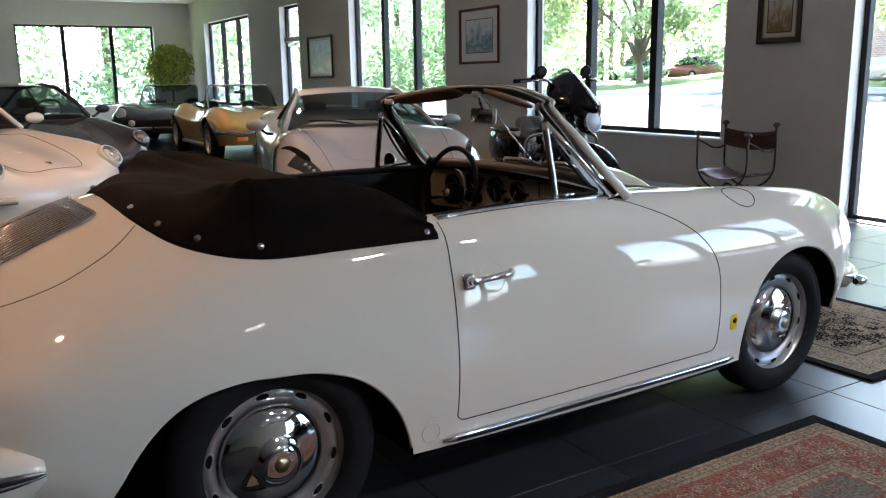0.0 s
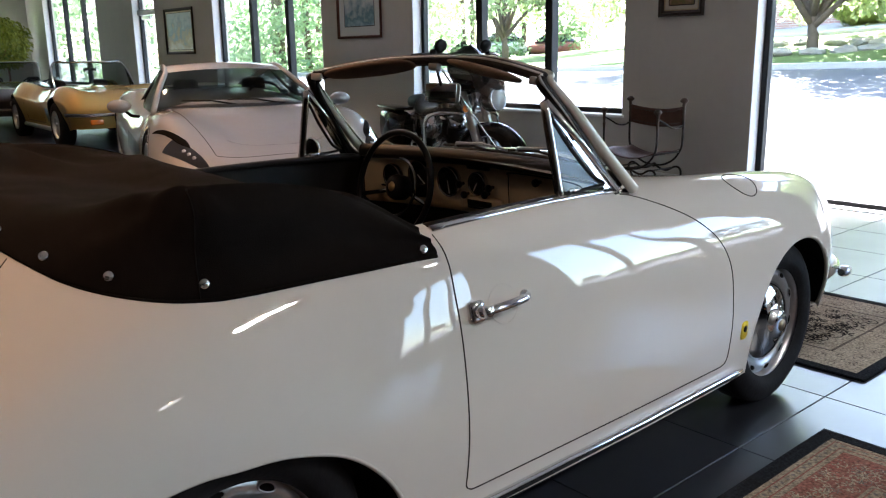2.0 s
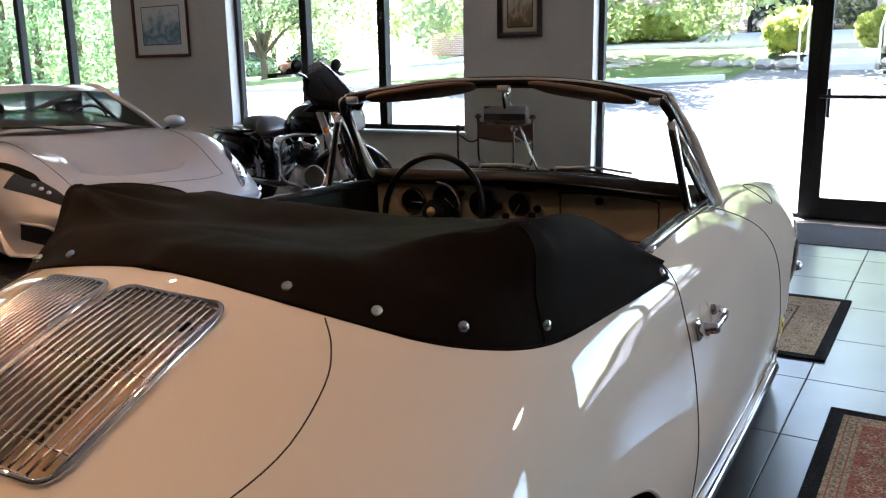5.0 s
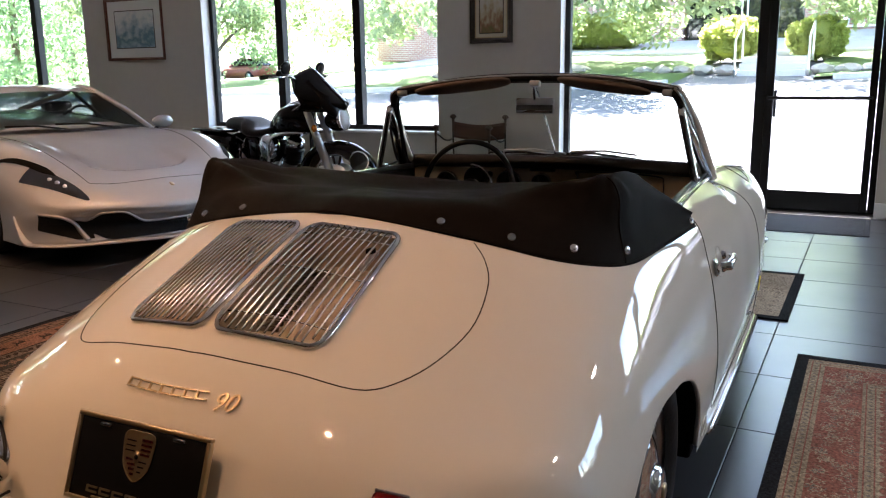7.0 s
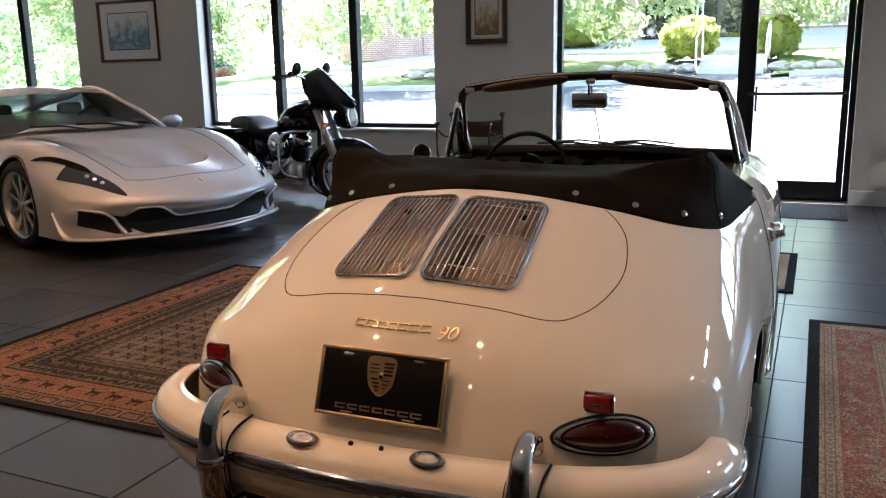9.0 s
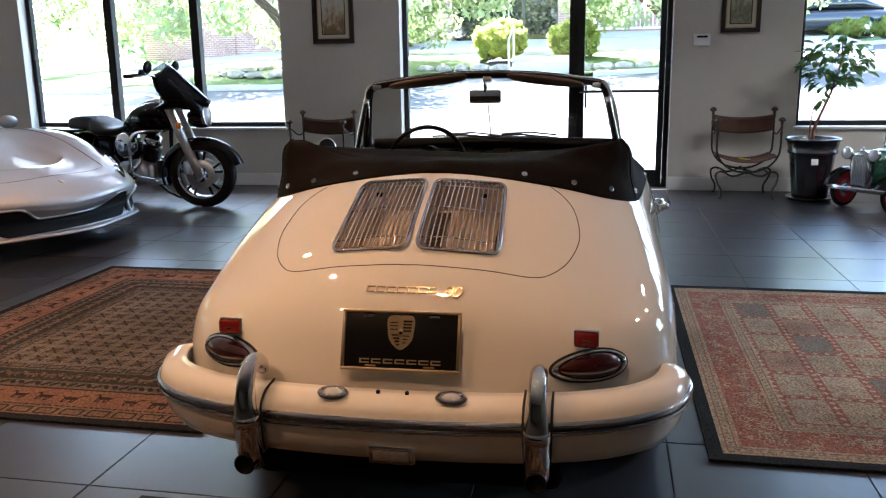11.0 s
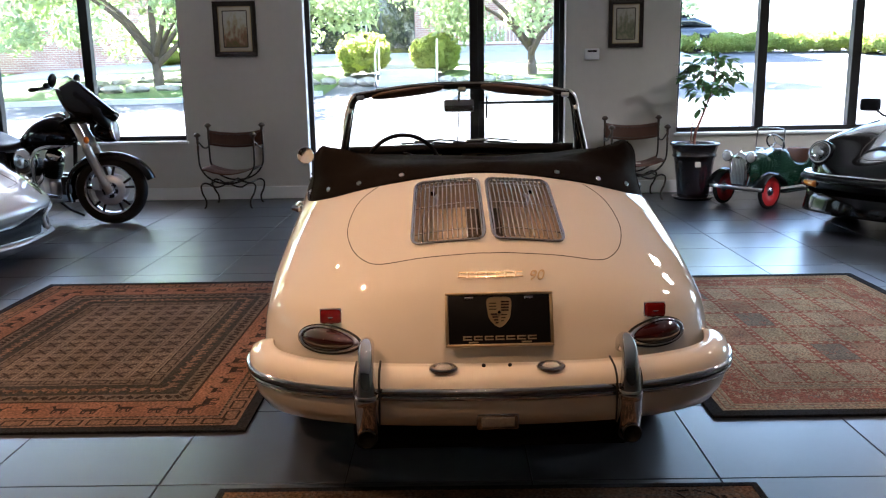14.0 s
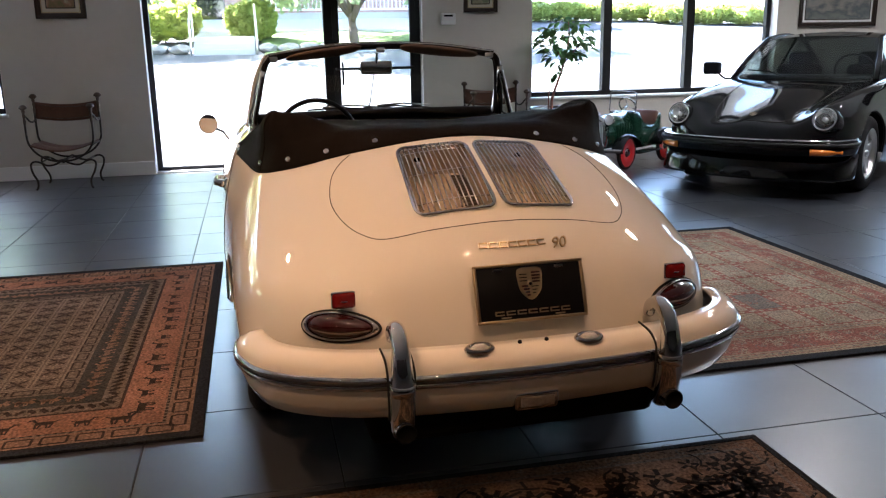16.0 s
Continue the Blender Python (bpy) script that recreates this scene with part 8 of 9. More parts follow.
# ---- pictures, thermostat, mat ----
def print_mat(name, cols, scale):
    """A faded print: broad washes of a few colours."""
    m = bpy.data.materials.new(name)
    m.use_nodes = True
    n, l = m.node_tree.nodes, m.node_tree.links
    b = n["Principled BSDF"]
    b.inputs["Roughness"].default_value = 0.35
    co, ns, sep, ad, ramp = (n.new("ShaderNode" + k) for k in ("TexCoord", "TexNoise", "SeparateXYZ", "Math", "ValToRGB"))
    ns.inputs["Scale"].default_value, ns.inputs["Detail"].default_value = scale, 6
    l.new(co.outputs["Generated"], ns.inputs["Vector"])
    l.new(co.outputs["Generated"], sep.inputs[0])
    ad.operation, ad.inputs[1].default_value = "MULTIPLY_ADD", 0.9
    l.new(ns.outputs["Fac"], ad.inputs[0])
    sc = n.new("ShaderNodeMath")
    sc.operation, sc.inputs[1].default_value = "MULTIPLY", 0.6
    l.new(sep.outputs["Z"], sc.inputs[0])
    l.new(sc.outputs[0], ad.inputs[2])
    r = ramp.color_ramp
    while len(r.elements) < len(cols):
        r.elements.new(0.5)
    for i, c in enumerate(cols):
        r.elements[i].position = 0.22 + 0.75 * i / (len(cols) - 1)
        r.elements[i].color = (*c, 1)
    l.new(ad.outputs[0], ramp.inputs[0])
    l.new(ramp.outputs[0], b.inputs["Base Color"])
    return m


M["dark_wood"] = mat("dark_picture_frame", (0.035, 0.02, 0.014), 0.35, vary=0.4, scale=8, streak=(1, 6, 6))
M["red_wood"] = mat("mahogany_picture_frame", (0.16, 0.055, 0.03), 0.35, vary=0.4, scale=8, streak=(1, 6, 6))
M["mat_board"] = mat("mat_board", (0.62, 0.57, 0.45), 0.9, vary=0.06)
M["white_board"] = mat("white_mat_board", (0.75, 0.76, 0.74), 0.9, vary=0.04)
FIELD = [(0.35, 0.27, 0.14), (0.16, 0.14, 0.05), (0.3, 0.16, 0.09), (0.5, 0.45, 0.3), (0.6, 0.6, 0.55)]
SEA = [(0.7, 0.75, 0.75), (0.35, 0.5, 0.58), (0.12, 0.25, 0.34), (0.45, 0.55, 0.6), (0.72, 0.75, 0.74)]
TOWN = [(0.3, 0.3, 0.33), (0.5, 0.5, 0.52), (0.4, 0.33, 0.25), (0.18, 0.28, 0.42), (0.3, 0.4, 0.52)]
DUSK = [(0.1, 0.1, 0.1), (0.22, 0.24, 0.22), (0.12, 0.14, 0.15), (0.32, 0.3, 0.26), (0.2, 0.22, 0.22)]
WOOD = [(0.2, 0.17, 0.1), (0.36, 0.32, 0.22), (0.16, 0.18, 0.1), (0.3, 0.28, 0.2), (0.5, 0.48, 0.4)]


def picture(y0, y1, z0, z1, wood, rim, board, bw, cols, label, gold=True):
    pic = thing("framed_picture", pose(WX - 0.004, (y0 + y1) / 2, (z0 + z1) / 2), label, "picture", "pictures on the window wall")
    w, h = abs(y1 - y0) / 2, (z1 - z0) / 2
    prof = [(0.0, 0.0), (0.022, 0.0), (0.028, 0.008), (0.02, 0.3), (0.026, 0.55), (0.012, 0.95), (0.004, 1.0)]
    for a, c in (((-w, -h), (w, -h)), ((w, -h), (w, h)), ((w, h), (-w, h)), ((-w, h), (-w, -h))):
        rows = []
        for (y, z) in (a, c):
            iy, iz = y - math.copysign(rim, y), z - math.copysign(rim, z)
            rows.append([(-d, y + (iy - y) * min(1, q), z + (iz - z) * min(1, q)) for d, q in prof])
        part("frame_rail", sheet(rows), M[wood], pic, smooth=False)
    iw, ih = w - rim, h - rim
    if gold:
        bm = bmesh.new()
        for y in (-iw, iw):
            box(-0.012, -0.006, y - 0.008, y + 0.008, -ih, ih, 0.001, bm)
        for z in (-ih, ih):
            box(-0.012, -0.006, -iw + 0.009, iw - 0.009, z - 0.008, z + 0.008, 0.001, bm)
        part("fillet", bm, M["brass"], pic, "thin gold inner line", smooth=False)
    part("mat_card", box(-0.004, -0.001, -iw, iw, -ih, ih), M[board], pic, smooth=False)
    bm = bmesh.new()
    for y in (-iw + bw, iw - bw):
        box(-0.0062, -0.0045, y - 0.005, y + 0.005, -ih + bw, ih - bw, bm=bm)
    for z in (-ih + bw, ih - bw):
        box(-0.0062, -0.0045, -iw + bw, iw - bw, z - 0.005, z + 0.005, bm=bm)
    part("mat_line", bm, M["dark_wood"], pic, smooth=False)
    part("print", box(-0.0058, -0.0042, -iw + bw, iw - bw, -ih + bw, ih - bw), print_mat("faded_print", cols, 5), pic, "faded print", smooth=False)


picture(16.42, 15.2, 1.32, 2.14, "dark_wood", 0.05, "mat_board", 0.03, TOWN, "brown-framed painting of a blue town scene", False)
picture(10.62, 9.63, 1.48, 2.25, "red_wood", 0.035, "white_board", 0.12, SEA, "mahogany-framed blue print with a wide white mat", False)
picture(5.40, 4.94, 1.56, 2.14, "dark_wood", 0.055, "mat_board", 0.045, FIELD, "dark-framed landscape print of a field with gold line")
picture(1.147, 0.775, 1.585, 2.08, "dark_wood", 0.045, "mat_board", 0.04, WOOD, "small dark-framed print of a woodland with gold line")
picture(-2.93, -3.97, 1.385, 1.95, "dark_wood", 0.05, "white_board", 0.03, DUSK, "wide dark-framed print beside the window", False)
th = thing("thermostat", pose(WX - 0.002, 1.32, 1.52), "white plastic wall thermostat with a dark display", "thermostat")
part("case", box(-0.028, 0, -0.08, 0.08, -0.06, 0.06, 0.01), M["white_trim"], th)
part("display", box(-0.0305, -0.027, -0.05, 0.05, 0.022, 0.042, 0.001), M["plate"], th, "dark display strip", smooth=False)
M["mat_rib"] = mat("dark_ribbed_carpet", (0.02, 0.021, 0.024), 0.95, vary=0.5, scale=20, bump=0.8, bump_scale=200)
dm = thing("door_mat", pose(0, 0, 0), "dark grey flat entrance mat at the glass door", "mat")
part("mat_edge", box(5.95, 6.80, 1.62, 2.9, 0.001, 0.008, 0.003), M["black_rubber"], dm)
part("mat_surface", box(5.985, 6.765, 1.655, 2.865, 0.007, 0.011, 0.002), M["mat_rib"], dm, "dark worn carpet pile")

# ---- ceiling downlights, with like fixtures at the added south fill lamps ----
M["lamp_glow"] = mat("lamp_glow", (1, 0.8, 0.55), 0.4, emit=((1.0, 0.72, 0.45), 14.0))
for x, y in LAMPS + SOUTH_FILLS:
    dl = thing("downlight", pose(x, y, CEIL), "recessed round ceiling downlight with a white ring", "ceiling light", "ceiling downlights")
    part("trim_ring", lathe([(0.085, -0.001), (0.082, -0.008), (0.062, -0.006), (0.034, -0.001)], 32), M["white_trim"], dl)
    part("bulb_face", lathe([(0.032, -0.003), (0.018, -0.005), (0, -0.006)], 24), M["lamp_glow"], dl, "glowing warm bulb")

# ---- outside: kerb, lawns, paving ----
KERB = ((-60, 30), (-12, 25.4), (-8, 29.5), (-4, 27), (-1, 22), (3, 20), (5, 19.5), (8, 18.3), (10, 17.8), (17, 18.1), (30, 20), (60, 24))


def kerb_line(y):
    return float(np.interp(y, [k[0] for k in KERB], [k[1] for k in KERB]))


M["leaf"] = leaf_shader("tree_leaves", (0.4, 0.46, 0.24), (0.19, 0.26, 0.13))
M["bush"] = leaf_shader("bush_leaves", (0.4, 0.44, 0.12), (0.2, 0.27, 0.06))
M["woods"] = leaf_shader("woodland_leaves", (0.32, 0.42, 0.22), (0.12, 0.22, 0.1))
M["concrete"] = mat("pale_concrete", (0.45, 0.43, 0.4), 0.9, vary=0.2, scale=2, bump=0.2)
M["stone"] = mat("field_stone", (0.38, 0.34, 0.29), 0.9, vary=0.45, scale=3, bump=0.6, bump_scale=12)


def verge(y0, y1, back, name, label):
    ys = np.linspace(y0, y1, max(4, int((y1 - y0) * 1.3)))
    ys = [ys[0] - 0.02, *ys, ys[-1] + 0.02]
    skirt = [0.4] + [0.0] * (len(ys) - 2) + [0.4]
    rows = []
    for q in np.linspace(0, 1, 16):
        rows.append([(kerb_line(y) + 0.14 + q * (back(y) - kerb_line(y)), y, ground_z(kerb_line(y) + q * (back(y) - kerb_line(y)), y) + 0.1 + 0.04 * math.sin(y * 1.3 + q * 7) - k) for y, k in zip(ys, skirt)])
    bm = sheet(rows)
    bmesh.ops.recalc_face_normals(bm, faces=bm.faces)
    solid(name, bm, M["grass"], Matrix(), label, "lawn", kind="structure", smooth=True)


verge(6.1, 60, lambda y: 27.0 if y < 18 else 27 + (y - 18) * 1.2, "lawn_north", "sunlit mown lawn with a kerb")
verge(-7.0, 3.0, lambda y: max(27.0, kerb_line(y) + 1.5), "lawn_south", "sunlit mown lawn beside stone steps")
for y0, y1 in ((6.1, 40), (-7, 3.0)):
    ys = np.arange(y0, y1 + 0.1, 0.6)
    rows = [[(kerb_line(y) + o, y, ground_z(kerb_line(y), y) + z) for y in ys] for o, z in ((0, -0.1), (0, 0.12), (0.03, 0.135), (0.15, 0.135), (0.15, -0.1))]
    bm = sheet(rows)
    bmesh.ops.recalc_face_normals(bm, faces=bm.faces)
    solid("kerb", bm, M["concrete"], Matrix(), "pale concrete kerb along the lawn", "kerb", kind="structure")
rows = [[(x, y, ground_z(x, y) + 0.14) for y in np.linspace(-6, 20, 30)] for x in np.linspace(27.0, 32, 8)]
rows = [[(26.99, y, z - 0.5) for _, y, z in rows[0]]] + rows
solid("pavement", sheet(rows), M["concrete"], Matrix(), "pale concrete pavement before the brick building", "pavement", kind="structure", smooth=True)

# steps with two handrails
st = thing("stone_steps", pose(21.2, 4.05, ground_z(21.2, 4) - 0.02), "low pale stone steps with two metal handrails", "steps")
for k in range(3):
    part("step", box(0.4 * k, 0.4 * k + 0.42, -0.8, 0.8, 0, 0.17 * (k + 1), 0.015), M["concrete"], st, smooth=False)
for s in (1, -1):
    rl = part("handrail", tube(spline([(-0.05, s * 0.85, 0), (-0.05, s * 0.85, 0.85), (0.02, s * 0.85, 0.93), (1.1, s * 0.85, 1.32), (1.2, s * 0.85, 1.25), (1.2, s * 0.85, 0.4)], 24), 0.03, 8), M["satin"], st, "pale metal handrail")


def boulder(x, y, z, a, b, c, seed, name="rock"):
    r = random.Random(seed)
    bm = bmesh.new()
    bmesh.ops.create_icosphere(bm, subdivisions=2, radius=1)
    for v in bm.verts:
        v.co = Vector((v.co.x * a, v.co.y * b, v.co.z * c)) * (1 + r.uniform(-0.16, 0.16))
    solid(name, bm, M["stone"], pose(x, y, z, 0, 0, r.uniform(0, 180)), "weathered pale stone in the lawn edging", "rock", "stones round the tree and steps", smooth=False)


for k in range(16):
    u = 2 * math.pi * k / 16
    x, y = 21.7 + 1.5 * math.cos(u), 11.2 + 2.0 * math.sin(u)
    boulder(x, y, ground_z(x, y) + 0.14, 0.26, 0.36, 0.13, k)
for k in range(5):
    for s, y0 in ((1, 5.0), (-1, 3.1)):
        y = y0 + s * (0.2 + 0.55 * k)
        boulder(21.6 + 0.1 * k, y, ground_z(21.6, y) + 0.12, 0.24, 0.3, 0.14, 40 + k * 2 + s)


# ---- trees and bushes ----
def leaf_cloud(name, centres, count, size, seed, material, parent=None, label="", squash=0.8):
    """Many small leaves scattered in clumps (x, y, z, radius)."""
    g = np.random.default_rng(seed)
    weights = np.array([c[3] ** 2 for c in centres])
    pick = g.choice(len(centres), count, p=weights / weights.sum())
    base = np.array(centres, float)[pick]
    d = g.normal(size=(count, 3))
    d /= np.linalg.norm(d, axis=1)[:, None]
    rad = base[:, 3:4] * g.uniform(0.45, 1.08, (count, 1))
    p = base[:, :3] + d * rad * np.array([1, 1, squash])
    a = g.normal(size=(count, 3))
    a /= np.linalg.norm(a, axis=1)[:, None]
    b = np.cross(a, g.normal(size=(count, 3)))
    b /= np.linalg.norm(b, axis=1)[:, None]
    s = size * g.uniform(0.6, 1.3, (count, 1))
    v = np.stack([p - a * s, p + b * s * 0.45, p + a * s, p - b * s * 0.45], 1).reshape(-1, 3)
    me = bpy.data.meshes.new(name)
    me.from_pydata([tuple(q) for q in v], [], [(4 * k, 4 * k + 1, 4 * k + 2, 4 * k + 3) for k in range(count)])
    me.materials.append(material)
    ob = new(name, me)
    if parent:
        ob.parent = parent
    return ob


def tree_thing(x, y, h, spread, seed, label, leaves=5200):
    r = random.Random(seed)
    t = thing("tree", pose(x, y, ground_z(x, y) + 0.05), label, "tree", "trees on the lawn")
    fork = h * 0.14
    part("trunk", tube(spline([(0, 0, -0.2), (0.03, 0.02, fork * 0.5), (0.0, 0.05, fork), (0.1, 0.1, h * 0.6), (0.0, 0, h * 0.85)], 14), [0.23, 0.17, 0.15, 0.15, 0.14, 0.13, 0.12, 0.11, 0.1, 0.09, 0.07, 0.06, 0.05, 0.04, 0.03], 10), M["bark"], t)
    clumps = []
    for k in range(7):
        a = 2 * math.pi * k / 7 + r.uniform(-0.3, 0.3)
        q = spread * r.uniform(0.55, 0.95)
        end = (q * math.cos(a), q * math.sin(a), h * r.uniform(0.5, 0.8))
        part("limb", tube(spline([(0, 0.05, fork * r.uniform(0.7, 1.2)), (end[0] * 0.3, end[1] * 0.3, fork + (end[2] - fork) * 0.45), end], 8), [0.1, 0.085, 0.075, 0.065, 0.055, 0.045, 0.035, 0.03, 0.02], 7), M["bark"], t)
        clumps += [(*end, spread * r.uniform(0.26, 0.4)), (end[0] * 0.6, end[1] * 0.6, end[2] + h * 0.12, spread * 0.34), (end[0] * 1.15, end[1] * 1.15, end[2] - h * r.uniform(0.0, 0.08), spread * r.uniform(0.18, 0.3))]
    for k in range(20):  # lower boughs that spread wide and droop
        a = 2 * math.pi * k / 20 + r.uniform(-0.2, 0.2)
        q = spread * r.uniform(0.45, 1.1)
        clumps.append((q * math.cos(a), q * math.sin(a), h * r.uniform(0.25, 0.46), spread * r.uniform(0.12, 0.2)))
    clumps += [(0, 0, h * 0.9, spread * 0.45), (0.4, -0.3, h * 0.72, spread * 0.45)]
    leaf_cloud("crown", clumps, leaves * 4, 0.115, seed, M["leaf"], t)


tree_thing(21.9, 11.2, 5.4, 5.2, 3, "broad green tree with a forked trunk in a stone ring", 9000)
tree_thing(23.6, 0.3, 5.6, 4.6, 4, "green tree with a slender trunk on the lawn", 6500)
tree_thing(25.9, 26.4, 7.5, 4.8, 6, "tall green tree with a thick trunk on the lawn", 8000)


def bush_thing(x, y, a, b, h, seed, label):
    t = thing("bush", pose(x, y, ground_z(x, y) + 0.1), label, "bush", "clipped bushes")
    bm = bmesh.new()
    bmesh.ops.create_icosphere(bm, subdivisions=3, radius=1)
    for v in bm.verts:
        k = (abs(v.co.x) ** 3 + abs(v.co.y) ** 3 + abs(v.co.z) ** 3) ** (-1 / 3)
        v.co = Vector((v.co.x * k * a * 0.84, v.co.y * k * b * 0.84, h * (0.5 + 0.44 * v.co.z * k)))
        v.co += Vector((noise.noise(v.co * 9), noise.noise(v.co * 9 + Vector((7, 1, 3))), noise.noise(v.co * 9 + Vector((2, 9, 5))))) * 0.06
    part("inner_leaves", bm, M["bush"], t)
    g = random.Random(seed)
    cl = []
    for k in range(110):
        d = Vector((g.gauss(0, 1), g.gauss(0, 1), g.gauss(0, 1))).normalized()
        q = (abs(d.x) ** 3 + abs(d.y) ** 3 + abs(d.z) ** 3) ** (-1 / 3) * g.uniform(0.86, 0.96)
        cl.append((a * d.x * q, b * d.y * q, h * (0.52 + 0.46 * d.z * q), 0.15))
    leaf_cloud("foliage", cl, 11000, 0.055, seed, M["bush"], t, squash=1)


bush_thing(24.9, 5.6, 0.78, 0.78, 1.2, 1, "round clipped yellow-green bush beside the steps")
bush_thing(25.0, 3.3, 0.72, 0.72, 1.12, 2, "round clipped yellow-green bush beside the steps")
for k in range(3):
    bush_thing(29.5, 10.2 + 1.5 * k, 0.9, 0.95, 1.35, 5 + k, "clipped bush against the brick wall")
for k in range(5):
    x, y = 31.2 - 0.1 * k, -6.4 - 1.5 * k
    bush_thing(x, y, 0.6, 1.0, 0.6, 20 + k, "low clipped hedge bush by the car park")
for k in range(4):
    bush_thing(29.5 - 0.5 * k, -13.4 - 1.3 * k, 0.7, 1.0, 0.6, 30 + k, "low clipped hedge bush by the car park")

# woodland beyond the car park and behind the end wall
g = random.Random(9)
cl = []
for k in range(260):
    y = g.uniform(34, 70)
    cl.append((g.uniform(33, 40) + max(0, 46 - y) * 0.5, y, g.uniform(0.8, 10.5), g.uniform(0.9, 1.9)))
for k in range(300):
    cl.append((g.uniform(-14, 30), g.uniform(33, 40), 13 * g.uniform(0, 1) ** 1.2, g.uniform(1.0, 1.9)))
ob = leaf_cloud("woodland", cl, 150000, 0.145, 12, M["woods"])
tagged(ob, "dense sunlit green woodland beyond the building", "woods", kind="stuff")
bm = bmesh.new()
for k in range(40):
    x, y = (g.uniform(38, 42), g.uniform(38, 66)) if k % 2 else (g.uniform(-14, 27), g.uniform(38, 42))
    tube([(x, y, -0.5), (x + g.uniform(-0.3, 0.3), y, 5), (x + g.uniform(-0.5, 0.5), y, 9)], [0.2, 0.15, 0.08], 7, bm=bm)
solid("woodland_trunks", bm, M["bark"], Matrix(), "bare trunks inside the green woodland", "woods", kind="stuff", smooth=True)
cl = [(g.uniform(42, 50), y, g.uniform(1, 11), g.uniform(1.5, 3)) for y in np.linspace(-3, 30, 120)]
ob = leaf_cloud("far_woodland", cl, 30000, 0.28, 13, M["woods"])
tagged(ob, "far green tree line beyond the brick building", "woods", kind="stuff")

# ---- brick building ----
def brick_mat():
    m = bpy.data.materials.new("red_brick_wall")
    m.use_nodes = True
    n, l = m.node_tree.nodes, m.node_tree.links
    b = n["Principled BSDF"]
    b.inputs["Roughness"].default_value = 0.9
    co, mp, bt, ns, mx, bp = (n.new("ShaderNode" + k) for k in ("TexCoord", "Mapping", "TexBrick", "TexNoise", "MixRGB", "Bump"))
    mp.inputs["Rotation"].default_value = (0, radians(90), radians(90))
    l.new(co.outputs["Object"], mp.inputs[0])
    l.new(mp.outputs[0], bt.inputs["Vector"])
    bt.inputs["Scale"].default_value = 1.0
    bt.inputs["Brick Width"].default_value, bt.inputs["Row Height"].default_value, bt.inputs["Mortar Size"].default_value = 0.23, 0.085, 0.009
    bt.inputs["Color1"].default_value, bt.inputs["Color2"].default_value, bt.inputs["Mortar"].default_value = (0.45, 0.25, 0.2, 1), (0.37, 0.18, 0.14, 1), (0.55, 0.5, 0.45, 1)
    ns.inputs["Scale"].default_value = 1.3
    l.new(co.outputs["Object"], ns.inputs["Vector"])
    mx.blend_type, mx.inputs[0].default_value = "OVERLAY", 0.3
    l.new(bt.outputs[0], mx.inputs[1])
    l.new(ns.outputs["Fac"], mx.inputs[2])
    l.new(mx.outputs[0], b.inputs["Base Color"])
    l.new(bt.outputs["Fac"], bp.inputs["Height"])
    bp.inputs["Strength"].default_value, bp.inputs["Distance"].default_value = -0.5, 0.01
    l.new(bp.outputs[0], b.inputs["Normal"])
    return m


M["brick_wall"] = brick_mat()
M["shop_glass"] = mat("dark_shop_glass", (0.012, 0.014, 0.015), 0.04, vary=0.2, scale=0.5, spec=0.8)
house = thing("brick_building", pose(32, 0, ground_z(32, 4) + 0.1), "red brick office building with a dark glass entrance", "building")
H = 6.5
for name, a, b, z0, z1 in (("wall", 8.45, 22, -0.5, H), ("wall", 3.0, 4.2, -0.5, H), ("wall", 4.2, 8.45, 3.0, H)):
    part(name, box(0, 0.4, a, b, z0, z1), M["brick_wall"], house, smooth=False)
part("wall", box(2.2, 2.6, -6.5, 3.0, -0.5, H), M["brick_wall"], house, smooth=False)
part("wall", box(0.4, 11, 21.6, 22, -0.5, H), M["brick_wall"], house, smooth=False)
part("porch_floor", box(-0.1, 2.2, -6.5, 3.0, -0.5, 0.25), M["concrete"], house, smooth=False)
part("roof", box(-0.6, 12, -7.1, 23, H, H + 0.5, 0.05), M["white_trim"], house, smooth=False)
part("wall", box(2.6, 11, -6.5, -6.1, -0.5, H), M["brick_wall"], house, smooth=False)
part("back", box(11, 11.4, -6.5, 22, -0.5, H), M["brick_wall"], house, smooth=False)
for k in range(3):
    part("pilaster", box(-0.1, 0.0, 9.8 + 4 * k, 10.3 + 4 * k, -0.4, H, 0.01), M["brick_wall"], house, smooth=False)
ent = new("entrance")
ent.parent = house
for a, b in ((4.2, 5.6), (5.6, 7.0), (7.0, 8.45)):
    part("pane", box(0.6, 0.62, a + 0.06, b - 0.06, 0.05, 2.95), M["shop_glass"], ent, "dark reflecting glass", smooth=False)
    part("post", box(0.55, 0.68, a - 0.06, a + 0.06, 0, 3.0), M["grey_paint"], ent, smooth=False)
    part("rail", box(0.56, 0.67, a + 0.06, b - 0.06, 2.05, 2.15), M["grey_paint"], ent, smooth=False)
for y in (6.2, 6.4):
    part("pull_handle", box(0.5, 0.56, y - 0.03, y + 0.03, 0.8, 1.5, 0.01), M["white_trim"], ent, smooth=False)
rl = new("porch_railing")
rl.parent = house
for z in (0.35, 1.15):
    part("rail", box(-0.03, 0.03, -6.5, 3.0, z, z + 0.07), M["white_trim"], rl, smooth=False)
post = mesh_of(box(-0.018, 0.018, -0.018, 0.018, 0.42, 1.15), "baluster", False)
post.materials.append(M["white_trim"])
for k in range(60):
    b = new("baluster", post)
    b.parent = rl
    b.location = (0, -6.4 + 0.158 * k, 0)


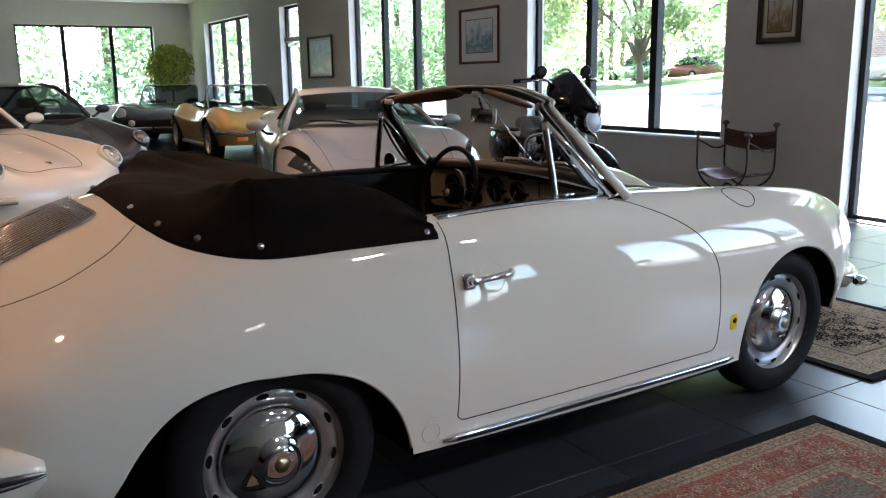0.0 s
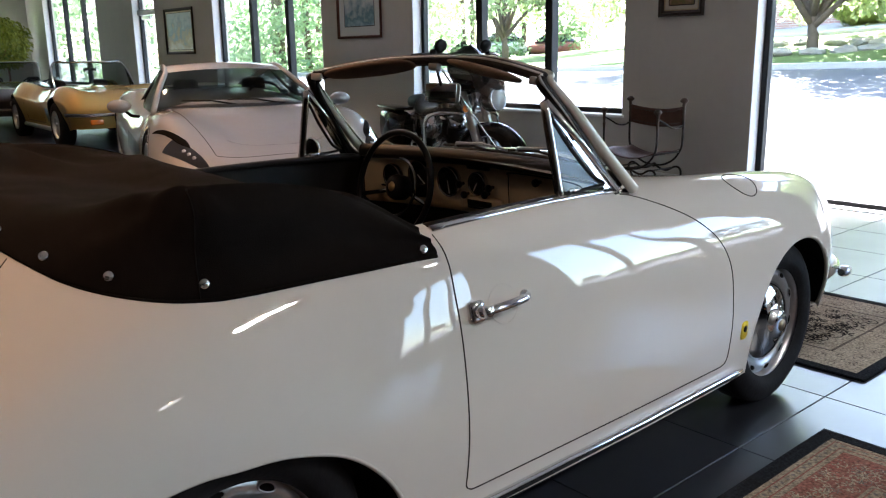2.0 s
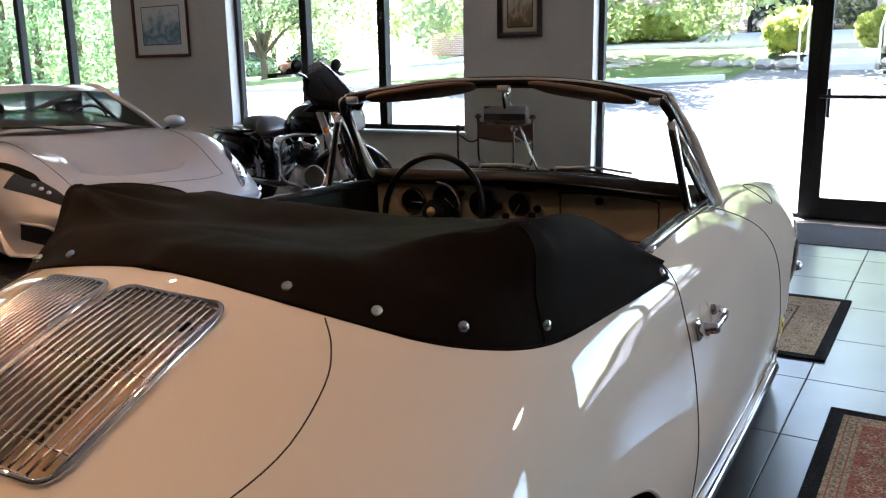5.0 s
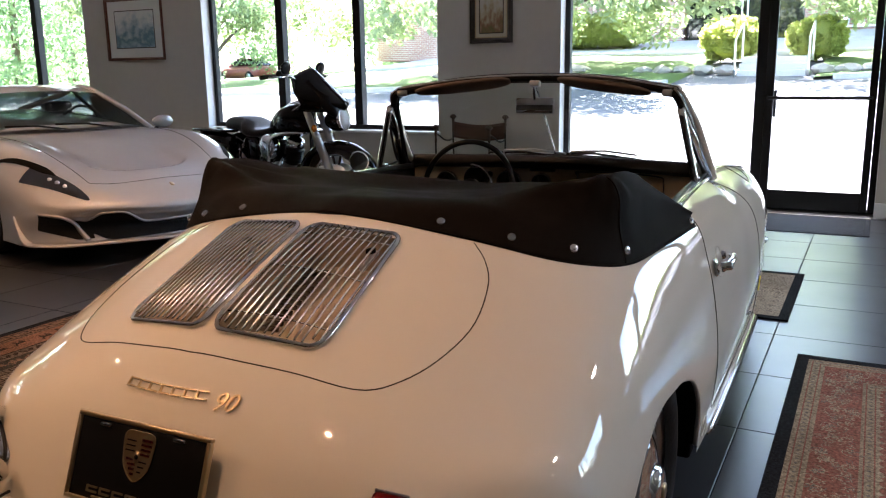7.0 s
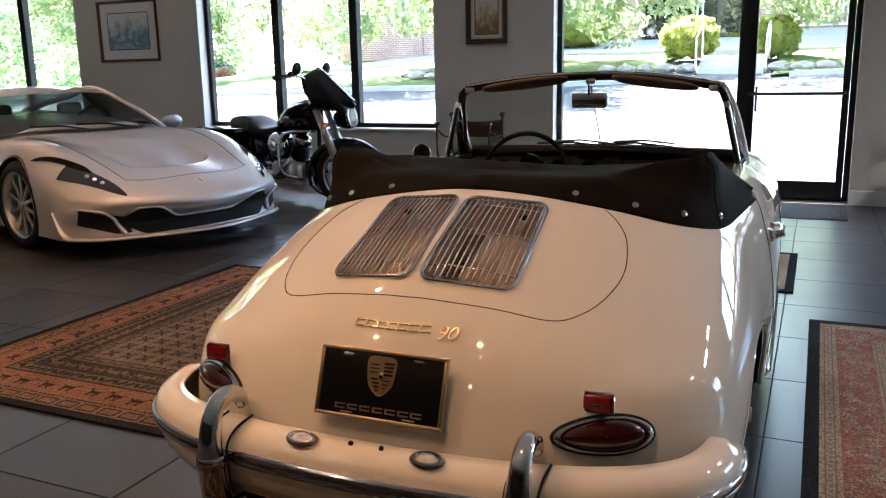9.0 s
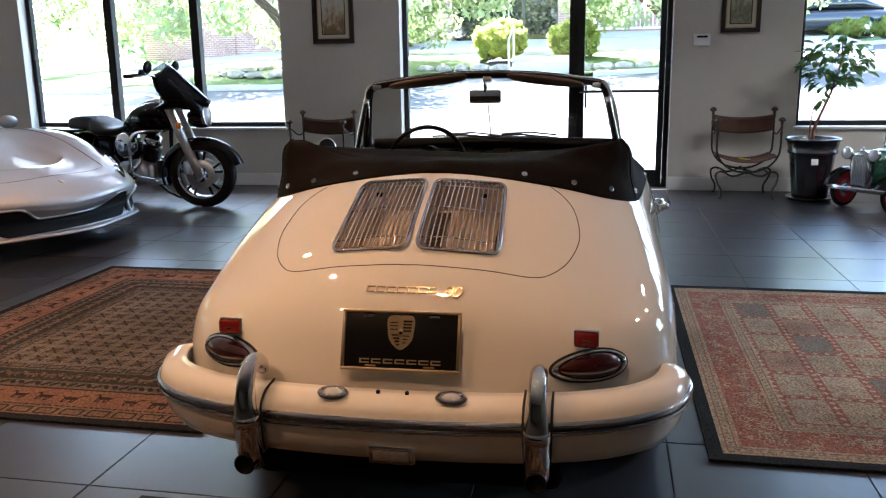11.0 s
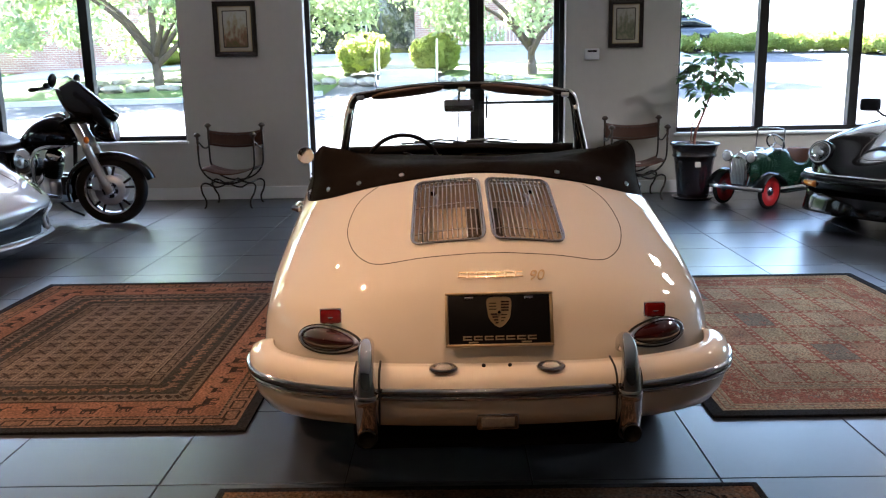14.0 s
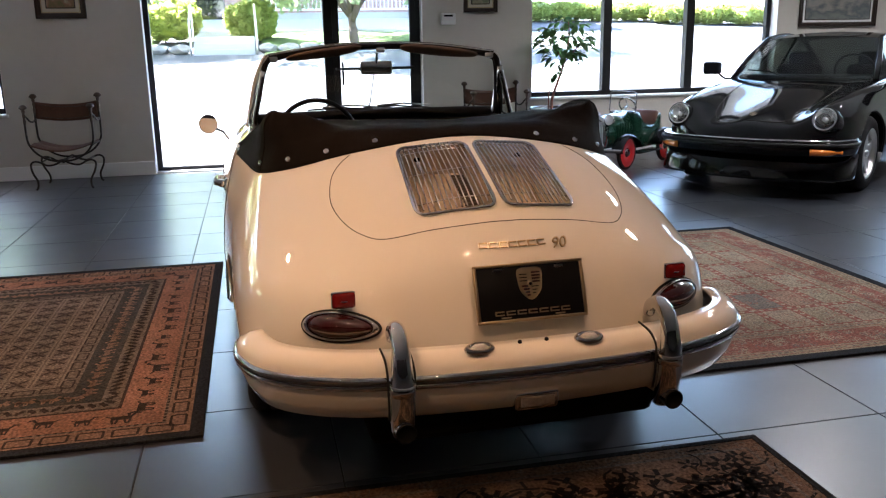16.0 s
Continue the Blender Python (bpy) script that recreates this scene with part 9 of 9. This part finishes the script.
# ---- parked cars in the distance ----
def parked(x, y, rz, paint, label, tall=0.0):
    car = thing("parked_car", pose(x, y, ground_z(x, y) + 0.02, 0, 0, rz), label, "car", "parked cars outside")
    part("body", bulge_loft(smooth_sections([(2.2, 0.6, 0.35, 0.6), (2.1, 0.78, 0.25, 0.72), (1.3, 0.86, 0.22, 0.9 + tall * 0.3), (0.6, 0.88, 0.22, 0.98 + tall * 0.3), (-1.5, 0.88, 0.22, 1.0 + tall * 0.3), (-2.1, 0.8, 0.28, 0.95 + tall * 0.3), (-2.25, 0.6, 0.4, 0.8)], 30), 24), paint, car)
    part("windows", bulge_loft([(0.9, 0.62, 0.9, 1.0), (0.2, 0.68, 0.9, 1.4 + tall), (-1.2, 0.68, 0.9, 1.42 + tall), (-2.0, 0.6, 0.9, 1.05 + tall * 0.7)], 20), M["shop_glass"], car, "dark windows")
    part("roof", bulge_loft([(0.22, 0.62, 1.37 + tall, 1.42 + tall), (-0.4, 0.66, 1.38 + tall, 1.47 + tall), (-1.3, 0.64, 1.36 + tall, 1.44 + tall)], 16), paint, car)
    for wx in (1.35, -1.35):
        for s in (1, -1):
            w = part("wheel", lathe([(0.2, -0.1), (0.32, -0.1), (0.34, -0.06), (0.34, 0.06), (0.32, 0.1), (0.2, 0.1)], 28, "Y", pose(wx, s * 0.8, 0.33)), M["rubber"], car)
            part("rim", lathe([(0, -0.09), (0.1, -0.1), (0.21, -0.085), (0.21, 0.085), (0.1, 0.1), (0, 0.09)], 20, "Y", pose(wx, s * 0.8, 0.33)), M["satin"], w)


parked(31.5, -5.4, 95, M["grey_paint"], "dark grey parked car beyond the hedge")
parked(39.5, 40.6, 80, M["cream"], "white parked car on the far car park", 0.2)
M["faded_red"] = mat("faded_red_car_paint", (0.3, 0.09, 0.08), 0.4, vary=0.1, scale=3)
parked(40.5, 37.0, 80, M["faded_red"], "faded red parked car on the far car park")

# ---- rugs ----
def quad(bm, cx, cy, w, h, a=0.0):
    c, s = math.cos(a), math.sin(a)
    bm.faces.new([bm.verts.new((cx + c * u - s * v, cy + s * u + c * v, 0)) for u, v in ((-w / 2, -h / 2), (w / 2, -h / 2), (w / 2, h / 2), (-w / 2, h / 2))])


def beast(bm, cx, cy, k, a, flip):
    """A woven animal figure: body, legs, neck, head and tail."""
    c, s = math.cos(a), math.sin(a)
    for u, v, w, h, r in ((0, 0, 1.0, 0.42, 0), (-0.4, -0.42, 0.13, 0.5, 0.2), (-0.2, -0.42, 0.12, 0.5, -0.2), (0.22, -0.42, 0.12, 0.5, 0.25), (0.42, -0.42, 0.13, 0.5, -0.1), (0.55, 0.32, 0.16, 0.5, -0.5), (0.75, 0.52, 0.36, 0.17, -0.2), (-0.62, 0.18, 0.4, 0.1, -0.6)):
        u *= flip
        quad(bm, cx + k * (c * u - s * v), cy + k * (s * u + c * v), k * w, k * h, a + r * flip)


def band(x0, x1, y0, y1, w, z):
    """A mitred woven band round a rectangle."""
    loops = []
    for d, h in ((0, 0.0005), (0, z), (w, z), (w, 0.0005)):
        loops.append([(x0 + d, y0 + d, h), (x1 - d, y0 + d, h), (x1 - d, y1 - d, h), (x0 + d, y1 - d, h)])
    bm = sheet(loops, closed_v=True)
    bmesh.ops.recalc_face_normals(bm, faces=bm.faces)
    return bm


def along(x0, x1, y0, y1, inset, step):
    """Evenly spaced places round a rectangle, with the way each looks."""
    out = []
    a0, a1, b0, b1 = x0 + inset, x1 - inset, y0 + inset, y1 - inset
    nx, ny = max(1, round((a1 - a0) / step)), max(1, round((b1 - b0) / step))
    for k in range(nx):
        x = a0 + (a1 - a0) * (k + 0.5) / nx
        out += [(x, b0, 0.0), (x, b1, math.pi)]
    for k in range(ny):
        y = b0 + (b1 - b0) * (k + 0.5) / ny
        out += [(a0, y, -math.pi / 2), (a1, y, math.pi / 2)]
    return out


def wool(name, a, b, scale=26):
    """Worn knotted wool: two yarn shades in patches, with uneven single knots."""
    m = mat(name, a, 0.95, colour2=b, scale=scale, bump=0.6, bump_scale=300, spec=0.04)
    n, l = m.node_tree.nodes, m.node_tree.links
    p = n["Principled BSDF"]
    old = p.inputs["Base Color"].links[0].from_socket
    co = n.new("ShaderNodeTexCoord")
    knots = n.new("ShaderNodeTexNoise")
    knots.inputs["Scale"].default_value, knots.inputs["Detail"].default_value = 95, 3
    fade = n.new("ShaderNodeTexNoise")
    fade.inputs["Scale"].default_value, fade.inputs["Detail"].default_value = 2.6, 4
    l.new(co.outputs["Object"], knots.inputs["Vector"])
    l.new(co.outputs["Object"], fade.inputs["Vector"])
    r1, r2 = n.new("ShaderNodeMapRange"), n.new("ShaderNodeMapRange")
    for r, lo, hi in ((r1, 0.5, 1.5), (r2, 0.75, 1.25)):
        r.inputs["From Min"].default_value, r.inputs["From Max"].default_value = 0.3, 0.7
        r.inputs["To Min"].default_value, r.inputs["To Max"].default_value = lo, hi
    l.new(knots.outputs["Fac"], r1.inputs["Value"])
    l.new(fade.outputs["Fac"], r2.inputs["Value"])
    mul = n.new("ShaderNodeMath")
    mul.operation = "MULTIPLY"
    l.new(r1.outputs["Result"], mul.inputs[0])
    l.new(r2.outputs["Result"], mul.inputs[1])
    sc = n.new("ShaderNodeVectorMath")
    sc.operation = "SCALE"
    l.new(old, sc.inputs[0])
    l.new(mul.outputs["Value"], sc.inputs["Scale"])
    l.new(sc.outputs["Vector"], p.inputs["Base Color"])
    return m


W = {
    "edge": wool("wool_dark_edge", (0.01, 0.011, 0.013), (0.02, 0.021, 0.024), 26),
    "teal": wool("wool_dark_teal", (0.018, 0.024, 0.023), (0.055, 0.045, 0.035), 44),
    "rust": wool("wool_rust", (0.22, 0.105, 0.066), (0.13, 0.078, 0.052), 22),
    "tan": wool("wool_tan", (0.2, 0.125, 0.085), (0.1, 0.065, 0.045), 36),
    "taupe": wool("wool_taupe", (0.15, 0.12, 0.092), (0.06, 0.048, 0.038), 44),
    "field": wool("wool_grey_brown", (0.12, 0.093, 0.072), (0.06, 0.048, 0.04), 40),
    "line": wool("wool_pale_line", (0.2, 0.165, 0.125), (0.12, 0.095, 0.072), 45),
    "motif": wool("wool_motif_dark", (0.016, 0.013, 0.012), (0.045, 0.032, 0.026), 40),
    "red": wool("wool_madder_red", (0.26, 0.075, 0.06), (0.23, 0.14, 0.1), 60),
    "khaki": wool("wool_khaki", (0.36, 0.3, 0.215), (0.2, 0.16, 0.11), 50),
    "pink": wool("wool_faded_red", (0.3, 0.17, 0.125), (0.25, 0.2, 0.145), 60),
    "navy": wool("wool_navy", (0.1, 0.1, 0.105), (0.24, 0.2, 0.155), 60),
    "brown": wool("wool_brown_beige", (0.14, 0.088, 0.055), (0.075, 0.048, 0.032), 40),
    "pale": wool("wool_pale", (0.42, 0.36, 0.26), (0.26, 0.21, 0.15), 50),
    "beige": wool("wool_beige", (0.38, 0.31, 0.23), (0.22, 0.18, 0.13), 50),
    "scroll": wool("wool_black_scroll", (0.01, 0.009, 0.009), (0.022, 0.018, 0.015), 40),
}
RUG_Z = 0.009


def rug_base(x0, x1, y0, y1, bands, centre, label):
    """Bound edge and nested woven bands; returns the thing and the inner field."""
    r = thing("rug", Matrix(), label, "rug", "rugs round the car")
    first = True
    for name, w, key in bands:
        bm = band(x0, x1, y0, y1, w, RUG_Z + (0.002 if first else 0))
        part(name, bm, W[key], r, smooth=False)
        x0, x1, y0, y1 = x0 + w, x1 - w, y0 + w, y1 - w
        first = False
    part("field", box(x0, x1, y0, y1, 0.0005, RUG_Z), W[centre], r, smooth=False)
    return r, (x0, x1, y0, y1)


def woven(name, bm, key, r, lift=0.0008):
    bmesh.ops.translate(bm, vec=(0, 0, RUG_Z + lift), verts=bm.verts)
    bmesh.ops.recalc_face_normals(bm, faces=bm.faces)
    for f in bm.faces:
        if f.normal.z < 0:
            f.normal_flip()
    ob = part(name, bm, W[key], r, smooth=False)
    tagged(ob, kind="stuff")
    return ob


def figures(name, spots, key, r, maker):
    """One woven figure mesh laid at many spots (x, y, angle, size, flip)."""
    bm = bmesh.new()
    maker(bm)
    me = mesh_of(bm, name, False)
    me.materials.append(W[key])
    for x, y, a, k, flip in spots:
        ob = new(name, me)
        ob.parent = r
        ob.matrix_basis = pose(x, y, RUG_Z + 0.0009, 0, 0, math.degrees(a)) @ Matrix.Diagonal((k * flip, k, 1, 1))


def frame_boxes(bm, places, lw, lh, t):
    for x, y, a in places:
        c, s = math.cos(a), math.sin(a)
        for u, v, w, h in ((0, -lh / 2, lw, t), (0, lh / 2, lw, t), (-lw / 2, 0, t, lh), (lw / 2, 0, t, lh)):
            quad(bm, x + c * u - s * v, y + s * u + c * v, w, h, a)


rnd = random.Random(5)
# animal rug
X0, X1, Y0, Y1 = 0.51, 2.87, 3.66, 5.51
bands = [("binding", 0.045, "edge"), ("outer_border", 0.085, "tan"), ("guard_stripe", 0.012, "taupe"), ("main_border", 0.155, "rust"), ("guard_stripe", 0.012, "motif"), ("middle_border", 0.07, "taupe"), ("dark_border", 0.115, "teal"), ("inner_border", 0.075, "taupe")]
r, (a0, a1, b0, b1) = rug_base(X0, X1, Y0, Y1, bands, "field", "wool rug with rust border, animal figures and lattice field")
bm = bmesh.new()
frame_boxes(bm, along(X0, X1, Y0, Y1, 0.088, 0.11), 0.082, 0.05, 0.009)
frame_boxes(bm, along(X0, X1, Y0, Y1, 0.531, 0.1), 0.075, 0.042, 0.008)
woven("box_pattern", bm, "motif", r)
spots = [(x + rnd.uniform(-0.012, 0.012), y + rnd.uniform(-0.012, 0.012), a, 0.066 + rnd.uniform(-0.018, 0.008), rnd.choice((1, 1, -1))) for x, y, a in along(X0, X1, Y0, Y1, 0.22, 0.125)]
figures("animal_figure", spots, "motif", r, lambda bm: beast(bm, 0, 0, 1.0, 0.0, 1))
bm = bmesh.new()
for x, y, a in along(X0, X1, Y0, Y1, 0.437, 0.085):
    beast(bm, x, y, 0.046, a, 1)
for x, y, a in along(X0, X1, Y0, Y1, 0.437, 0.0425):
    quad(bm, x, y, 0.02, 0.03, a + 0.7)
woven("pale_pattern", bm, "tan", r)
bm = bmesh.new()
for x, y, a in along(X0, X1, Y0, Y1, 0.344, 0.04):
    quad(bm, x, y, 0.018, 0.045, a + rnd.choice((0.6, -0.6)))
    quad(bm, x, y, 0.03, 0.01, a)
for x, y, a in along(X0, X1, Y0, Y1, 0.136, 0.026):
    quad(bm, x, y, 0.014, 0.01, a)
woven("small_pattern", bm, "motif", r, 0.0012)
nx, ny = 11, 7
dx, dy = (a1 - a0) / nx, (b1 - b0) / ny
bm = bmesh.new()
for i in range(nx + 1):
    quad(bm, a0 + dx * i - 0.008, (b0 + b1) / 2, 0.008, b1 - b0)
    quad(bm, a0 + dx * i + 0.008, (b0 + b1) / 2, 0.008, b1 - b0)
for j in range(ny + 1):
    for k in (-0.008, 0.008):
        quad(bm, (a0 + a1) / 2, b0 + dy * j + k, a1 - a0, 0.008)
woven("lattice_pattern", bm, "line", r, 0.0006)
bm, b2 = bmesh.new(), bmesh.new()
for i in range(nx):
    for j in range(ny):
        x, y = a0 + dx * (i + 0.5), b0 + dy * (j + 0.5)
        for k in range(4):
            q = math.pi / 4 + k * math.pi / 2
            quad(bm, x + 0.027 * math.cos(q), y + 0.024 * math.sin(q), 0.042, 0.01, q)
            quad(b2, x + 0.042 * math.cos(q + 0.75), y + 0.036 * math.sin(q + 0.75), 0.03, 0.007, q + 0.3)
            quad(b2, x + 0.045 * math.cos(q), y + 0.04 * math.sin(q), 0.032, 0.006, q + math.pi / 2)
woven("star_pattern", bm, "motif", r, 0.0012)
woven("leaf_pattern", b2, "line", r, 0.001)

# panelled rug
def flora(bm, x, y, k, a, petals=5):
    """A woven flower head with a curling stem."""
    for q in range(petals):
        u = a + q * 2 * math.pi / petals
        quad(bm, x + 0.3 * k * math.cos(u), y + 0.3 * k * math.sin(u), 0.36 * k, 0.17 * k, u)
    for q in range(4):
        u = a + 0.5 * q
        quad(bm, x + k * (0.6 + 0.16 * q) * math.cos(u), y + k * (0.6 + 0.16 * q) * math.sin(u), 0.4 * k, 0.1 * k, u + 1.2)


X0, X1, Y0, Y1 = 0.58, 2.85, 0.29, 1.88
bands = [("binding", 0.05, "edge"), ("guard_stripe", 0.07, "khaki"), ("main_border", 0.15, "red"), ("guard_stripe", 0.06, "khaki")]
r, (a0, a1, b0, b1) = rug_base(X0, X1, Y0, Y1, bands, "red", "faded red and beige wool rug of square garden panels")
nx, ny = 6, 5
dx, dy = (a1 - a0) / nx, (b1 - b0) / ny
spots, pale, dark, line = bmesh.new(), bmesh.new(), bmesh.new(), bmesh.new()
for i in range(nx):
    for j in range(ny):
        key = "navy" if (i * 3 + j * 5) % 11 == 2 else "pink" if (i + 2 * j) % 7 == 3 else "khaki" if (i + j) % 2 else "beige"
        x, y = a0 + dx * (i + 0.5), b0 + dy * (j + 0.5)
        part("panel", box(x - dx / 2 + 0.02, x + dx / 2 - 0.02, y - dy / 2 + 0.02, y + dy / 2 - 0.02, RUG_Z - 0.002, RUG_Z + 0.0006), W[key], r, smooth=False)
        for k in range(9):
            flora(dark if k % 4 == 0 else spots, x + rnd.uniform(-0.36, 0.36) * dx, y + rnd.uniform(-0.34, 0.34) * dy, rnd.uniform(0.02, 0.04), rnd.uniform(0, 6.2), rnd.choice((3, 4, 5)))
for i in range(nx + 1):
    for k in range(round((b1 - b0) / 0.05)):
        quad(pale, a0 + dx * i, b0 + 0.025 + 0.05 * k, 0.02, 0.02, math.pi / 4)
for j in range(ny + 1):
    for k in range(round((a1 - a0) / 0.05)):
        quad(pale, a0 + 0.025 + 0.05 * k, b0 + dy * j, 0.02, 0.02, math.pi / 4)
for x, y, a in along(X0, X1, Y0, Y1, 0.195, 0.05):
    for k in range(5):
        c, s = rnd.uniform(-0.03, 0.03), rnd.uniform(-0.062, 0.062)
        u, v = (c, s) if abs(math.cos(a)) > 0.5 else (s, c)
        flora(dark if k == 0 else pale, x + u, y + v, rnd.uniform(0.02, 0.04), rnd.uniform(0, 6.2), rnd.choice((3, 4, 5)))
for inset in (0.085, 0.3):
    for x, y, a in along(X0, X1, Y0, Y1, inset, 0.035):
        quad(dark, x, y, 0.011, 0.011, a)
    for d in (-0.016, 0.016):
        for x, y, a in along(X0, X1, Y0, Y1, inset + d, 0.06):
            quad(line, x, y, 0.06, 0.005, a)
woven("curl_pattern", spots, "red", r, 0.0014)
woven("line_pattern", line, "red", r, 0.0011)
woven("diamond_pattern", pale, "pale", r, 0.001)
woven("knot_pattern", dark, "navy", r, 0.0018)


def floral_rug(x0, x1, y0, y1, edge_w, border, count, size, ground, label):
    """Beige wool with a dark binding, a quiet border and a dense dark floral field."""
    bands = [("binding", edge_w, "edge"), ("main_border", border, ground), ("guard_stripe", 0.012, "taupe")]
    r, (a0, a1, b0, b1) = rug_base(x0, x1, y0, y1, bands, ground, label)
    bm, faint = bmesh.new(), bmesh.new()
    for k in range(count):
        flora(bm, rnd.uniform(a0 + 0.04, a1 - 0.04), rnd.uniform(b0 + 0.04, b1 - 0.04), rnd.uniform(0.6, 1.2) * size, rnd.uniform(0, 6.2), rnd.choice((4, 5, 6)))
    woven("floral_pattern", bm, "scroll", r)
    for inset in (0.3, 0.7):
        for x, y, a in along(x0, x1, y0, y1, edge_w + border * inset, 0.1):
            flora(faint, x + rnd.uniform(-0.015, 0.015), y + rnd.uniform(-0.015, 0.015), rnd.uniform(0.025, 0.045), rnd.uniform(0, 6.2), 4)
    woven("border_pattern", faint, "taupe", r, 0.0012)


floral_rug(-1.6, 0.05, 1.91, 3.63, 0.022, 0.045, 520, 0.1, "brown", "beige wool rug with black floral scrolls behind the car")
floral_rug(3.38, 4.47, 1.97, 3.6, 0.05, 0.18, 260, 0.06, "beige", "small beige wool rug with dark floral field")

# ---- floor tiles ----
def tile_mat(name, island):
    m = bpy.data.materials.new(name)
    m.use_nodes = True
    n, l = m.node_tree.nodes, m.node_tree.links
    b = n["Principled BSDF"]
    geo, big, fine, add, ramp, rr, bp = (n.new("ShaderNode" + k) for k in ("NewGeometry", "TexNoise", "TexNoise", "Math", "ValToRGB", "MapRange", "Bump"))
    info = n.new("ShaderNodeObjectInfo")
    for nd, s in ((big, 2.3), (fine, 26)):
        nd.inputs["Scale"].default_value, nd.inputs["Detail"].default_value = s, 6
        l.new(geo.outputs["Position"], nd.inputs["Vector"])
    add.operation, add.inputs[1].default_value = "MULTIPLY_ADD", 0.45
    l.new(geo.outputs["Random Per Island"] if island else info.outputs["Random"], add.inputs[0])
    l.new(big.outputs["Fac"], add.inputs[2])
    ramp.color_ramp.elements[0].position, ramp.color_ramp.elements[1].position = 0.35, 1.0
    ramp.color_ramp.elements[0].color, ramp.color_ramp.elements[1].color = (0.012, 0.014, 0.018, 1), (0.027, 0.0305, 0.038, 1)
    l.new(add.outputs[0], ramp.inputs[0])
    l.new(ramp.outputs[0], b.inputs["Base Color"])
    rr.inputs["To Min"].default_value, rr.inputs["To Max"].default_value = 0.36, 0.29
    l.new(big.outputs["Fac"], rr.inputs["Value"])
    l.new(rr.outputs[0], b.inputs["Roughness"])
    bp.inputs["Strength"].default_value, bp.inputs["Distance"].default_value = 0.015, 0.002
    l.new(fine.outputs["Fac"], bp.inputs["Height"])
    l.new(bp.outputs[0], b.inputs["Normal"])
    b.inputs["Specular IOR Level"].default_value = 0.55
    b.inputs["Coat Weight"].default_value, b.inputs["Coat Roughness"].default_value = 0.3, 0.25
    return m


floor = solid("floor", box(BACK_X, WX + 0.02, NEAR_Y, FAR_Y, -0.12, -0.0045), M["grout"], Matrix(), "dark slate-grey square tile floor with fine joints", "floor", kind="structure")
TX, TY, JOINT = 0.6075, 0.612, 0.0055


def tile_verts(x0, x1, y0, y1):
    c, z = 0.0008, -0.0008
    low = [(x0, y0, -0.02), (x1, y0, -0.02), (x1, y1, -0.02), (x0, y1, -0.02)]
    mid = [(x, y, z) for x, y, _ in low]
    top = [(x0 + c, y0 + c, 0), (x1 - c, y0 + c, 0), (x1 - c, y1 - c, 0), (x0 + c, y1 - c, 0)]
    return low + mid + top


TILE_FACES = [(8, 9, 10, 11)] + [(4 + k, 4 + (k + 1) % 4, 8 + (k + 1) % 4, 8 + k) for k in range(4)] + [(k, (k + 1) % 4, 4 + (k + 1) % 4, 4 + k) for k in range(4)]
one = bpy.data.meshes.new("tile")
one.from_pydata(tile_verts(-TX / 2 + JOINT / 2, TX / 2 - JOINT / 2, -TY / 2 + JOINT / 2, TY / 2 - JOINT / 2), [], TILE_FACES)
one.materials.append(tile_mat("slate_tile_single", False))
verts, faces, count = [], [], 0
for i in range(-19, 13):
    for j in range(-18, 40):
        x0, y0 = 0.10 + TX * i, 2.01 + TY * j
        x1, y1 = x0 + TX, y0 + TY
        if x1 < BACK_X or x0 > WX or y1 < NEAR_Y or y0 > FAR_Y:
            continue
        whole = x0 > BACK_X and x1 < WX and y0 > NEAR_Y and y1 < FAR_Y
        if whole and -3.0 < x0 and -1.2 < y0 < 8.4 and count < 300:
            t = new("tile", one)
            t.parent = floor
            t.matrix_basis = pose((x0 + x1) / 2, (y0 + y1) / 2, 0)
            count += 1
            continue
        k = len(verts)
        verts += tile_verts(max(x0, BACK_X) + JOINT / 2, min(x1, WX + 0.02) - JOINT / 2, max(y0, NEAR_Y) + JOINT / 2, min(y1, FAR_Y) - JOINT / 2)
        faces += [tuple(q + k for q in f) for f in TILE_FACES]
rest = bpy.data.meshes.new("tiles_beyond")
rest.from_pydata(verts, [], faces)
rest.materials.append(tile_mat("slate_tile_rest", True))
ob = new("tiles_beyond", rest)
ob.parent = floor
tagged(ob, "dark slate-grey floor tiles further off", kind="stuff")
